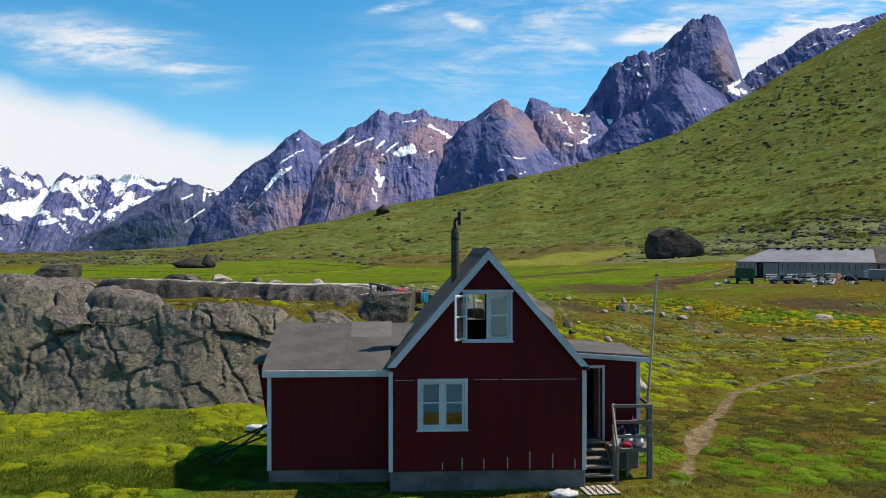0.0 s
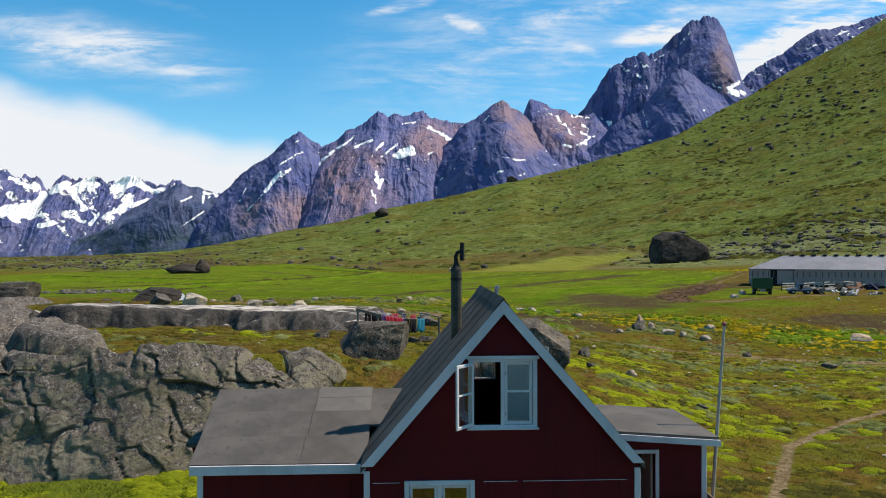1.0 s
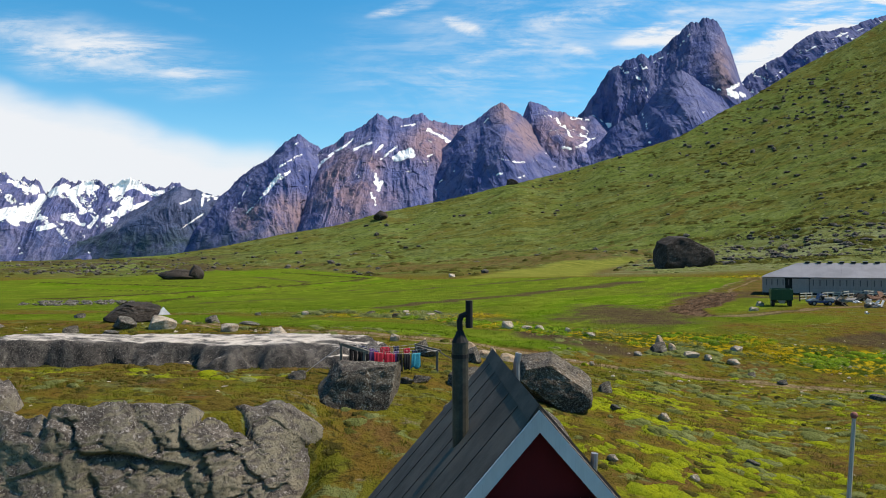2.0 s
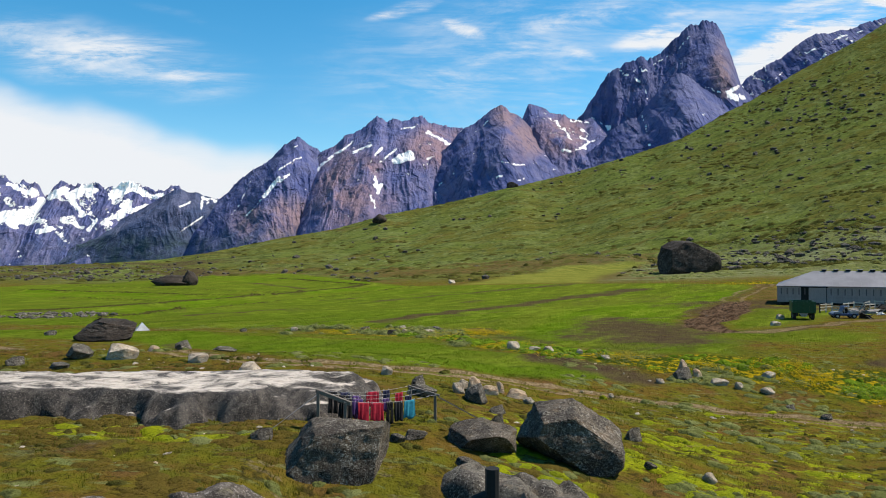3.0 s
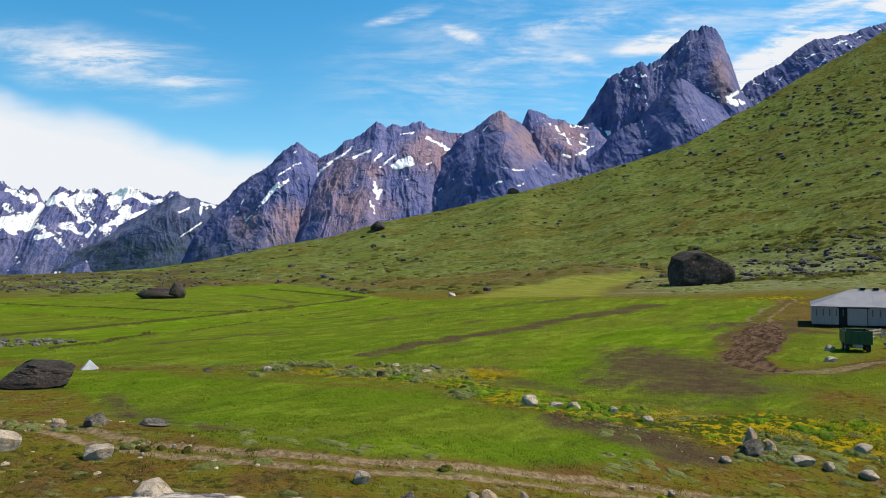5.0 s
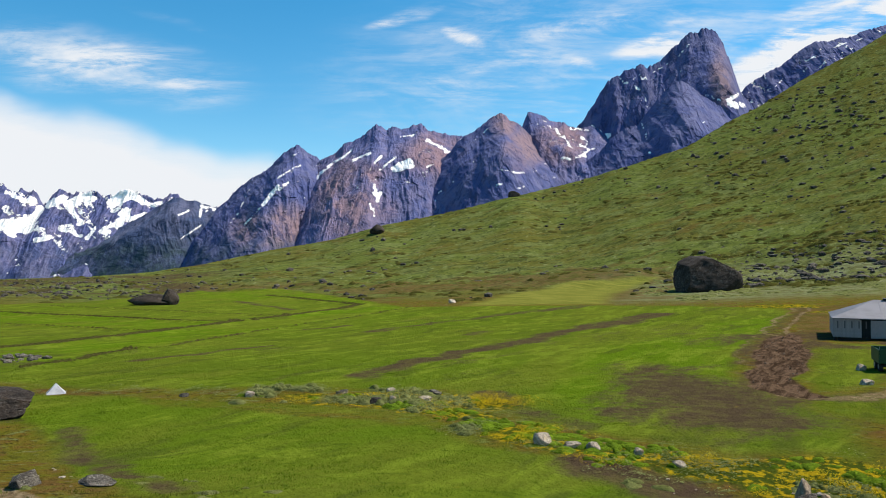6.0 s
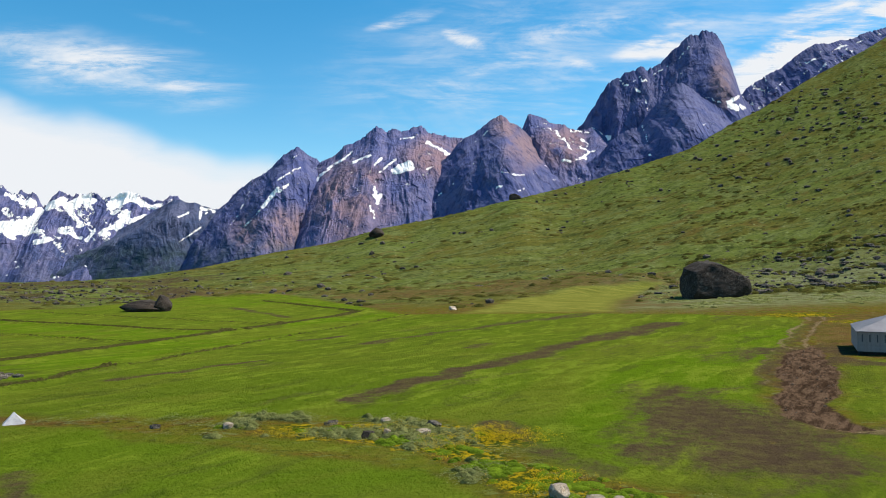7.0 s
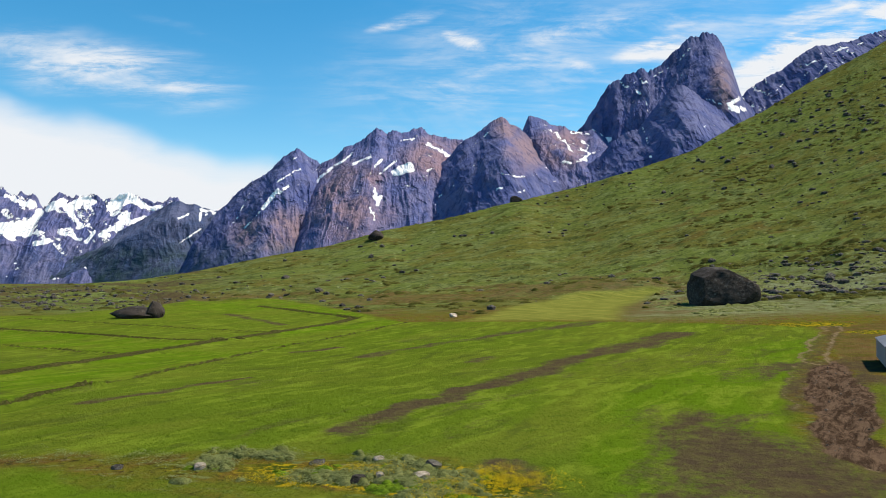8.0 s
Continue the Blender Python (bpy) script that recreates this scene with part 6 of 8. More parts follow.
def build_house():
    h = thing("house", (-1.29, 18.62, 0), "dark red wooden gable house with white trim, open upstairs window", "house", rz=2.7)

    def rz_at(x):
        return 6.74 - 1.147 * abs(x - 2.8)

    W, D = 5.6, 4.85
    part("foundation", boxes((0, W, 0.0, D, -0.9, 0.57), bevel=0.02), CONCRETE, h, "stained grey concrete footing")
    # front gable, built round its two openings
    for pts in ([(0, 0.57), (0.86, 0.57), (0.86, 3.2), (0, 3.2)],
                [(2.15, 0.57), (W, 0.57), (W, 3.2), (2.15, 3.2)], [(0.86, 0.57), (2.15, 0.57), (2.15, 1.80), (0.86, 1.80)], [(0.86, 3.14), (2.15, 3.14), (2.15, 3.2), (0.86, 3.2)],
                [(0, 3.2), (2.17, 3.2), (2.17, rz_at(2.17)), (0, rz_at(0))], [(3.42, 3.2), (W, 3.2), (W, rz_at(W)), (3.42, rz_at(3.42))],
                [(2.17, 3.2), (3.42, 3.2), (3.42, 4.32), (2.17, 4.32)], [(2.17, 5.62), (3.42, 5.62), (3.42, rz_at(3.42)), (2.8, 6.74), (2.17, rz_at(2.17))]):
        part("front_wall", prism(pts, 0, 0.15), RED, h)
    bm = prism([(0, 0.57), (W, 0.57), (W, rz_at(W)), (3.2, rz_at(3.2)), (3.2, 4.4), (2.4, 4.4), (2.4, rz_at(2.4)), (0, rz_at(0))], D - 0.15, D)
    part("back_wall", bm, RED, h)
    part("back_wall", prism([(2.4, 5.5), (3.2, 5.5), (3.2, rz_at(3.2)), (2.8, 6.74), (2.4, rz_at(2.4))], D - 0.15, D), RED, h)
    part("side_wall", boxes((0, 0.15, 0.153, D - 0.153, 0.57, 3.5)), RED, h)
    part("side_wall", boxes((W - 0.15, W, 0.153, D - 0.153, 0.57, 3.5)), RED, h)
    part("upper_floor", boxes((0.153, W - 0.153, 0.153, D - 0.153, 3.12, 3.28)), FLOORING, h)
    part("lower_floor", boxes((0.153, W - 0.153, 0.153, D - 0.153, 0.572, 0.66)), FLOORING, h)
    part("partition", boxes((1.2, 1.28, 0.153, D - 0.153, 3.285, 4.9)), PLASTER, h, "plain indoor partition")
    part("partition", boxes((4.35, 4.43, 0.153, D - 0.153, 3.285, 4.9)), PLASTER, h, "plain indoor partition")
    # cover strips on the boarding, with peeled lower ends
    strip = boxes((-0.02, 0.02, -0.012, 0.0, 0.58, 3.17), bevel=0.004)
    first = part("cover_strip", strip, RED, h)
    first.matrix_basis = pose(0.62, 0, 0)
    for i, x in enumerate((2.55, 3.22, 3.88, 4.55, 5.22)):
        shared("cover_strip", first.data, h, pose(x, 0, 0))
    peel = part("peeled_strip", boxes((-0.013, 0.013, -0.018, -0.0125, 0.62, 0.95), bevel=0.003), PALE_WOOD, h, "bare pale wood where paint has peeled")
    peel.matrix_basis = pose(2.06, 0, 0)
    for x, s in ((2.68, 0.9), (3.36, 1.0), (4.0, 1.45), (4.66, 1.25), (5.3, 0.8), (1.5, 0.6)):
        shared("peeled_strip", peel.data, h, pose(x, 0, 0.62 - 0.62 * s) @ Matrix.Diagonal((1, 1, s, 1)))
    part("drip_strip", boxes((0.1, 5.5, -0.02, 0.0, 3.165, 3.185)), RED, h)
    for x0, x1 in ((0.15, 0.7), (2.4, 3.1), (3.2, 5.35)):
        part("drip_line", boxes((x0, x1, -0.022, -0.0205, 3.17, 3.18)), WHITE, h, "faint pale line along the drip strip")
    upper = prism([(-0.018, 3.2), (0.018, 3.2), (0.018, 5.3), (-0.018, 5.3)], -0.010, 0.0)
    us = part("cover_strip", upper, RED, h)
    us.matrix_basis = pose(1.72, 0, 0)
    shared("cover_strip", us.data, h, pose(3.95, 0, -0.0))
    shared("cover_strip", us.data, h, pose(4.75, 0, 1.88) @ Matrix.Diagonal((1, 1, 0.41, 1)))
    # white boards
    part("corner_board", boxes((-0.03, 0.09, -0.035, -0.0005, 0.57, 3.42), (-0.03, -0.0005, -0.0005, 0.10, 0.57, 3.42), bevel=0.006), WHITE, h, "white corner board")
    part("corner_board", boxes((W - 0.09, W + 0.03, -0.035, -0.0005, 0.57, 3.42), (W + 0.0005, W + 0.03, -0.0005, 0.10, 0.57, 3.42), bevel=0.006), WHITE, h, "white corner board")
    for sgn in (-1, 1):
        part("bargeboard", prism([(2.8, 6.87), (2.8 + sgn * 2.866, 3.56), (2.8 + sgn * 2.632, 3.56), (2.8, 6.60)], -0.19, -0.145), WHITE, h, "white bargeboard along the gable")
        slope = [(2.8 + sgn * 2.89, 3.547), (2.8, 6.88), (2.8, 6.75), (2.8 + sgn * 2.89, 3.417)]
        r = part("roof", prism(slope, -0.14, D + 0.14), FELT_DARK, h, "dark weathered felt roof slope")
        run = math.hypot(2.89, 3.333)
        cap = part("felt_seam", boxes((-run / 2, run / 2, -0.03, 0.03, 0, 0.008)), FELT_DARK, r)
        ang = math.degrees(math.atan2(3.46, 3.0))
        cap.matrix_basis = pose(2.8 + sgn * 1.445, 0.75, 5.219, 0, sgn * ang, 0)
        for y in (1.65, 2.6, 3.5, 4.4):
            shared("felt_seam", cap.data, r, pose(2.8 + sgn * 1.445, y, 5.219, 0, sgn * ang, 0))
    part("ridge_cap", prism([(2.66, 6.74), (2.8, 6.93), (2.94, 6.74), (2.8, 6.89)], -0.145, D + 0.145), FELT_DARK, h)
    # windows
    w = part("window", ring_frame(0.79, 2.22, 1.73, 3.21, 0.10, -0.045, -0.0005), WHITE, h, "white two-casement window with four panes")
    part("mullion", boxes((1.465, 1.545, -0.02, 0.06, 1.83, 3.11)), WHITE, w)
    part("window_sill", boxes((0.76, 2.25, -0.085, -0.046, 1.72, 1.76), bevel=0.006), WHITE, w)
    sash(w, 0.89, 1.463, 1.83, 3.11, 2.52)
    sash(w, 1.547, 2.12, 1.83, 3.11, 2.52)
    w = part("window", ring_frame(2.09, 3.50, 4.24, 5.70, 0.09, -0.045, -0.0005), WHITE, h, "white upstairs window with one casement open")
    part("mullion", boxes((2.76, 2.83, -0.02, 0.06, 4.33, 5.61)), WHITE, w)
    part("window_sill", boxes((2.06, 3.53, -0.085, -0.046, 4.235, 4.275), bevel=0.006), WHITE, w)
    part("head_board", boxes((2.05, 3.54, -0.075, -0.046, 5.67, 5.74), bevel=0.006), WHITE, w)
    sash(w, 2.83, 3.41, 4.33, 5.61, 5.0)
    s = sash(w, 2.18, 2.76, 4.33, 5.61, 5.0, -130)
    s.matrix_basis = pose(2.19, -0.06, 4.33, 0, 0, -130)
    w = part("window", ring_frame(2.33, 3.27, 4.33, 5.57, 0.09, D + 0.0005, D + 0.045), WHITE, h, "small back window")
    p = part("pane", boxes((2.42, 3.18, D - 0.06, D - 0.054, 4.42, 5.48)), GLASS, w)
    p.visible_shadow = False
    part("glazing_bar", boxes((2.78, 2.82, D - 0.05, D - 0.02, 4.42, 5.48)), WHITE, w)
    # stove pipe and vents
    pipe = part("stove_pipe", tube([(1.98, 2.15, 5.6), (1.98, 2.15, 7.2), (1.98, 2.15, 7.42)], 0.125, 14), PIPE, h, "sooty metal stove pipe")
    part("pipe_neck", tube([(1.98, 2.15, 7.42), (1.98, 2.15, 7.50), (1.98, 2.15, 7.60)], 0.135, 12, 0.35), SOOT_AND_SHADE, pipe)
    part("pipe_bend", tube([(1.98, 2.15, 7.58), (1.97, 2.15, 7.74), (2.0, 2.15, 7.82), (2.07, 2.15, 7.85), (2.12, 2.15, 7.83)], 0.045, 10), SOOT_AND_SHADE, pipe)
    part("cowl", tube([(2.12, 2.15, 7.64), (2.12, 2.15, 7.85), (2.12, 2.15, 8.06)], 0.055, 10), SOOT_AND_SHADE, pipe, "black pipe cowl")
    part("collar", tube([(1.98, 2.15, 7.18), (1.98, 2.15, 7.24)], 0.135, 14), SOOT_AND_SHADE, pipe)
    part("vent", tube([(3.15, 4.2, 6.3), (3.15, 4.2, 6.75), (3.19, 4.2, 6.95)], 0.06, 10), STEEL, h, "grey roof vent")
    part("vent", tube([(4.15, 2.6, 5.1), (4.18, 2.6, 5.55)], 0.06, 10), STEEL, h, "grey roof vent")

    # side wing with its low roof
    part("wing_foundation", boxes((-3.6, -0.002, 0.95, 5.2, -0.9, 0.36), bevel=0.02), CONCRETE, h, "stained grey concrete footing")
    part("wing_wall", boxes((-3.6, -0.002, 0.95, 1.07, 0.36, 3.29)), RED, h)
    part("wing_wall", boxes((-3.6, -0.002, 5.08, 5.2, 0.36, 3.29)), RED, h)
    bm = bmesh.new()
    ring = [(1.072, 0.36), (5.078, 0.36), (5.078, 3.29), (3.25, 4.30), (1.072, 3.29)]
    a = [bm.verts.new((-3.6, y, z)) for y, z in ring]
    b = [bm.verts.new((-3.48, y, z)) for y, z in ring]
    bm.faces.new(a)
    bm.faces.new(b[::-1])
    for i in range(5):
        bm.faces.new((a[(i + 1) % 5], a[i], b[i], b[(i + 1) % 5]))
    bmesh.ops.recalc_face_normals(bm, faces=bm.faces)
    part("wing_wall", bm, RED, h)
    for x in (-2.95, -2.3, -1.65, -1.0, -0.4):
        shared("cover_strip", first.data, h, pose(x, 0.949, -0.21) @ Matrix.Diagonal((1, 1, 0.99, 1)))
    part("corner_board", boxes((-3.63, -3.51, 0.915, 0.9495, 0.36, 3.18), (-3.63, -3.6005, 0.9495, 1.06, 0.36, 3.18), bevel=0.006), WHITE, h, "white corner board")
    part("fascia", boxes((-3.74, -0.04, 0.705, 0.745, 3.15, 3.35), bevel=0.006), WHITE, h, "blue-grey weathered fascia board")
    part("soffit", boxes((-3.72, -0.04, 0.75, 0.945, 3.18, 3.21)), WHITE, h)
    r = part("wing_roof", slope_sheet(-3.76, -0.02, [(0.75, 3.36), (3.25, 4.47), (5.45, 3.36)], 0.09), FELT, h, "grey felt roof with a paler repaired patch")
    part("wing_roof_end", slope_sheet(-0.018, 0.70, [(1.95, 3.885), (3.25, 4.468), (4.6, 3.785)], 0.05), FELT, h)
    ang = math.degrees(math.atan2(1.11, 2.5))
    dirv = (math.cos(radians(ang)), math.sin(radians(ang)))
    for row, (s0, s1) in enumerate(((0.0, 0.98), (0.91, 1.87), (1.82, 2.72))):
        for x0, x1, m, label in ((-3.75, -1.42 + 0.05 * row, FELT, ""), (-1.44 + 0.05 * row, -0.03, FELT_NEW if row == 2 else FELT, "paler new felt strip" if row == 2 else "")):
            f = part("felt_strip", boxes((x0, x1, 0, s1 - s0, 0, 0.008 + 0.004 * row), bevel=0.002), m, r, label)
            f.matrix_basis = Matrix.Translation((0, 0.75 + s0 * dirv[0], 3.363 + s0 * dirv[1])) @ pose(0, 0, 0, ang + 0.25, 0, 0)
    f = part("felt_strip", boxes((-1.3, -0.03, 0, 0.42, 0, 0.006)), FELT_NEW, r, "paler new felt strip")
    f.matrix_basis = Matrix.Translation((0, 0.75 + 2.34 * dirv[0], 3.382 + 2.34 * dirv[1])) @ pose(0, 0, 0, ang, 0, 0)
    part("annex_wall", prism([(-4.33, 3.16), (-3.64, 3.16), (-3.64, -0.5), (-3.70, -0.5), (-3.95, 0.9)], 2.9, 5.0), RED, h)
    part("annex_roof", slope_sheet(-4.43, -3.78, [(2.75, 3.30), (5.1, 3.42)], 0.10), FELT_DARK, h)

    # entrance porch
    part("porch_foundation", boxes((5.6 + 0.002, 7.75, 1.87, 4.5, -0.9, 0.86), bevel=0.02), CONCRETE, h)
    part("porch_wall", boxes((5.632, 5.84, 1.87, 1.97, 0.86, 3.60), (6.57, 7.75, 1.87, 1.97, 0.86, 3.48), (5.84, 6.57, 1.87, 1.97, 3.16, 3.54)), RED, h)
    part("porch_wall", boxes((7.65, 7.75, 1.972, 4.4, 0.86, 3.48)), RED, h)
    part("porch_wall", boxes((5.632, 7.65, 4.3, 4.4, 0.86, 3.48)), RED, h)
    part("porch_floor", boxes((5.632, 7.648, 1.972, 4.298, 0.862, 0.92)), FLOORING, h)
    part("corner_board", boxes((7.66, 7.78, 1.835, 1.8695, 0.86, 3.36), (7.7505, 7.78, 1.8695, 1.98, 0.86, 3.36), bevel=0.006), WHITE, h, "white corner board")
    d = part("door_frame", ring_frame(5.76, 6.66, 0.84, 3.25, 0.085, 1.83, 1.8695), WHITE, h, "pinkish white door frame, the doorway open")
    leaf = part("door", boxes((6.51, 6.56, 1.99, 2.72, 0.93, 3.14), bevel=0.004), PALE_WOOD, d, "wooden door standing open inwards")
    part("handle", tube([(6.50, 2.62, 1.95), (6.45, 2.62, 1.95), (6.45, 2.52, 1.95)], 0.012, 8), STEEL, d)
    bm = bmesh.new()
    top = [(5.63, 1.66, 3.74), (8.0, 1.66, 3.57), (8.0, 4.6, 3.57), (5.63, 4.6, 3.74)]
    a = [bm.verts.new(p) for p in top]
    b = [bm.verts.new((x, y, z - 0.07)) for x, y, z in top]
    bm.faces.new(a)
    bm.faces.new(b[::-1])
    for i in range(4):
        bm.faces.new((a[(i + 1) % 4], a[i], b[i], b[(i + 1) % 4]))
    bmesh.ops.recalc_face_normals(bm, faces=bm.faces)
    part("porch_roof", bm, FELT, h, "grey felt porch roof")
    part("fascia", prism([(5.63, 3.68), (8.03, 3.505), (8.03, 3.36), (5.63, 3.54)], 1.62, 1.66), WHITE, h, "grey weathered fascia board")
    part("fascia", boxes((7.99, 8.03, 1.662, 4.6, 3.36, 3.50)), WHITE, h, "grey weathered fascia board")

    # steps and landing
    st = part("stairs", boxes((5.70, 5.745, 0.62, 1.82, 0.0, 0.06)), GREY_WOOD, h, "grey wooden entrance steps")
    for x in (5.70, 6.60):
        part("stringer", prism([(0.45, -0.15), (0.70, -0.15), (1.86, 0.74), (1.86, 0.92), (1.70, 0.92)], x, x + 0.05), GREY_WOOD, st).matrix_basis = Matrix(((0, 1, 0, 0), (1, 0, 0, 0), (0, 0, 1, 0), (0, 0, 0, 1)))
    tread = part("tread", boxes((5.75, 6.60, -0.13, 0.13, -0.022, 0.022), bevel=0.006), GREY_WOOD, st)
    tread.matrix_basis = pose(0, 1.72, 0.90)
    for i in range(1, 5):
        shared("tread", tread.data, st, pose(0, 1.72 - 0.26 * i, 0.90 - 0.18 * i, 0, 0, 0))
    dk = part("landing", boxes((6.66, 7.86, 0.92, 1.80, 0.78, 0.86)), GREY_WOOD, h, "grey wooden side landing")
    for i in range(6):
        part("deck_board", boxes((6.64, 7.9, 0.90 + i * 0.152, 1.04 + i * 0.152, 0.862, 0.895), bevel=0.004), GREY_WOOD, dk)
    for x, y, w0, z1 in ((7.78, 0.94, 0.15, 2.24), (7.40, 1.70, 0.10, 0.80), (7.15, 1.1, 0.10, 0.80), (6.70, 0.96, 0.08, 2.24)):
        part("post", boxes((x - w0 / 2, x + w0 / 2, y - w0 / 2, y + w0 / 2, -0.5, z1), bevel=0.01), GREY_WOOD, dk)
    part("post", boxes((6.60, 6.68, 0.36, 0.44, -0.3, 1.12), bevel=0.008), GREY_WOOD, dk)
    for z in (2.20, 1.72, 1.28):
        part("rail", boxes((6.66, 7.82, 0.83, 0.865, z - 0.06, z + 0.04), bevel=0.006), GREY_WOOD, dk)
    part("handrail", beam((6.64, 0.92, 2.22), (6.64, 0.38, 1.12), 0.05, 0.12, 0.006), PALE_WOOD, dk, "pale sloping handrail")
    part("handrail", beam((6.64, 0.90, 1.62), (6.64, 0.40, 0.62), 0.04, 0.09, 0.006), PALE_WOOD, dk)
    for z in (2.20, 1.50):
        part("rail", boxes((7.76, 7.80, 1.02, 1.80, z - 0.05, z + 0.05), bevel=0.006), GREY_WOOD, dk)
    return h


build_house()


def house_spot(x, y, z, rz=0.0):
    return pose(-1.29, 18.62, 0, 0, 0, 2.7) @ pose(x, y, z, 0, 0, rz)


def soft_lump(name, m, sx, sy, sz, material, label, category, seed, rough=0.22):
    """A slack bag or heap of cloth."""
    bm = bmesh.new()
    bmesh.ops.create_icosphere(bm, subdivisions=3, radius=0.5)
    for v in bm.verts:
        k = noise.noise(v.co * 3.2 + Vector((seed, 0, 0))) + 0.5 * noise.noise(v.co * 7 + Vector((0, seed, 0)))
        v.co *= 1 + rough * k
        v.co.z = max(v.co.z, -0.32)
        v.co = Vector((v.co.x * sx, v.co.y * sy, (v.co.z + 0.32) * sz))
    for f in bm.faces:
        f.smooth = True
    ob = part(name, bm, material, None)
    ob.matrix_world = m
    return tagged(ob, label, category)


for x, y, sx, sy, sz, cloth, seed, label in (
        (6.84, 1.15, 0.30, 0.26, 0.42, WHITE_PLASTIC, 2, "white slack plastic bag on the landing"),
        (7.52, 1.20, 0.36, 0.26, 0.40, WHITE_PLASTIC, 5, "white plastic bag lying on the landing"),
        (7.28, 1.42, 0.42, 0.30, 0.36, WHITE_PLASTIC, 6, "half-empty white plastic bag on the landing"),
        (7.08, 1.55, 0.40, 0.30, 0.62, CLOTH["darkblue"], 9, "dark bag standing on the landing"),
        (7.48, 1.62, 0.36, 0.26, 0.95, CLOTH["darkblue"], 10, "tall dark bag standing on the landing")):
    soft_lump("bag", house_spot(x, y, 0.895, 20 * seed), sx, sy, sz, cloth, label, "bag", seed, 0.5)
for x, y, z, sx, sy, sz, seed, label in (
        (7.12, 1.10, 0.895, 0.34, 0.2, 0.16, 7, "red cloth lying on the landing"),
        (7.50, 1.60, 1.46, 0.34, 0.2, 0.18, 8, "red cloth thrown over a bag")):
    soft_lump("cloth_heap", house_spot(x, y, z), sx, sy, sz, CLOTH["red"], label, "clothes", seed, 0.5)
soft_lump("plastic_sheet", house_spot(4.85, -0.62, 0.02), 0.8, 0.42, 0.24, WHITE_PLASTIC, "crumpled white plastic sheet on the grass", "plastic sheet", 11, 0.5)
soft_lump("sack", house_spot(-4.7, 6.6, 0.05), 0.5, 0.4, 0.5, WHITE_PLASTIC, "small white sack behind the side wing", "bag", 13)
soft_lump("sack", house_spot(-5.3, 6.9, 0.05), 0.7, 0.3, 0.3, WHITE_PLASTIC, "white sheeting on the grass by the wing", "bag", 17)
for n, (x0, y0, x1, y1, z1) in enumerate(((-6.4, 3.3, -4.25, 5.4, 0.75), (-6.0, 3.0, -4.3, 4.6, 0.5), (-5.6, 2.4, -4.2, 4.9, 0.9))):
    pole = part("pole", tube([(x0, y0, 0.08), (x1, y1, z1)], 0.032, 8), DARK_WOOD, None)
    pole.matrix_world = house_spot(0, 0, 0)
    tagged(pole, "dark wooden pole leaning beside the wing", "pole", "poles by the wing")


def build_pallet():
    p = thing("pallet", (0, 0, 0), "pale slatted wooden pallet lying at the steps", "pallet")
    p.matrix_world = house_spot(5.95, -0.25, 0.05, 8)
    for y in (-0.28, 0.0, 0.28):
        part("bearer", boxes((-0.48, 0.48, y - 0.04, y + 0.04, -0.08, 0.0)), GREY_WOOD, p)
    for i in range(6):
        part("slat", boxes((-0.48 + i * 0.172, -0.37 + i * 0.172, -0.36, 0.36, 0.0, 0.022), bevel=0.004), PALE_WOOD, p)


build_pallet()


def build_flagpole():
    p = thing("flagpole", (6.82, 21.9, 0.0), "thin leaning bare wooden flagpole beside the porch", "flagpole")
    part("pole", tube([(0, 0, -0.4), (0.12, 0, 2.0), (0.26, 0, 4.0), (0.40, 0, 6.0)], 0.055, 10, 0.6), PALE_WOOD, p)
    bm = bmesh.new()
    bmesh.ops.create_uvsphere(bm, u_segments=10, v_segments=8, radius=0.06)
    k = part("knob", bm, plain("flaking_red_knob", (0.30, 0.10, 0.07)), p, "reddish round knob")
    k.matrix_basis = pose(0.40, 0, 6.04)


build_flagpole()


# ---- drying lines with washing ----
def build_lines():
    g = thing("clothes_line", (0, 0, 0), "weathered wooden drying frame with four taut lines", "clothes line")

    def foot(x, y):
        return float(height(x, y)) - 0.3

    for x, y, t in ((-4.15, 41.2, 4.82), (-3.05, 40.3, 4.60), (-0.02, 43.9, 4.12), (-1.05, 44.9, 4.25)):
        part("post", beam((x - 0.06, y, foot(x, y)), (x, y, t), 0.11, 0.11, 0.012), GREY_WOOD, g)
    part("crossbar", beam((-4.3, 41.32, 4.80), (-2.9, 40.18, 4.56), 0.10, 0.14, 0.012), GREY_WOOD, g)
    part("crossbar", beam((0.1, 43.8, 4.12), (-1.2, 45.05, 4.28), 0.07, 0.08, 0.012), GREY_WOOD, g)
    part("stay", beam((0.05, 43.9, 4.05), (1.9, 44.8, 2.85), 0.05, 0.05), GREY_WOOD, g)
    part("guy_wire", tube([(-4.15, 41.2, 4.75), (-5.9, 40.3, 3.5)], 0.012, 5), STEEL, g)
    lines = []
    for k in range(4):
        a = Vector((-4.15, 41.2, 4.83)).lerp(Vector((-3.05, 40.3, 4.62)), k / 3)
        b = Vector((-1.1, 44.95, 4.31)).lerp(Vector((0.0, 43.9, 4.16)), k / 3)
        pts = [a.lerp(b, t) - Vector((0, 0, 0.16 * 4 * t * (1 - t))) for t in (i / 12 for i in range(13))]
        part("line", tube(pts, 0.006, 5), STEEL, g, "grey washing line")
        lines.append((a, b))
    return lines


LINES = build_lines()


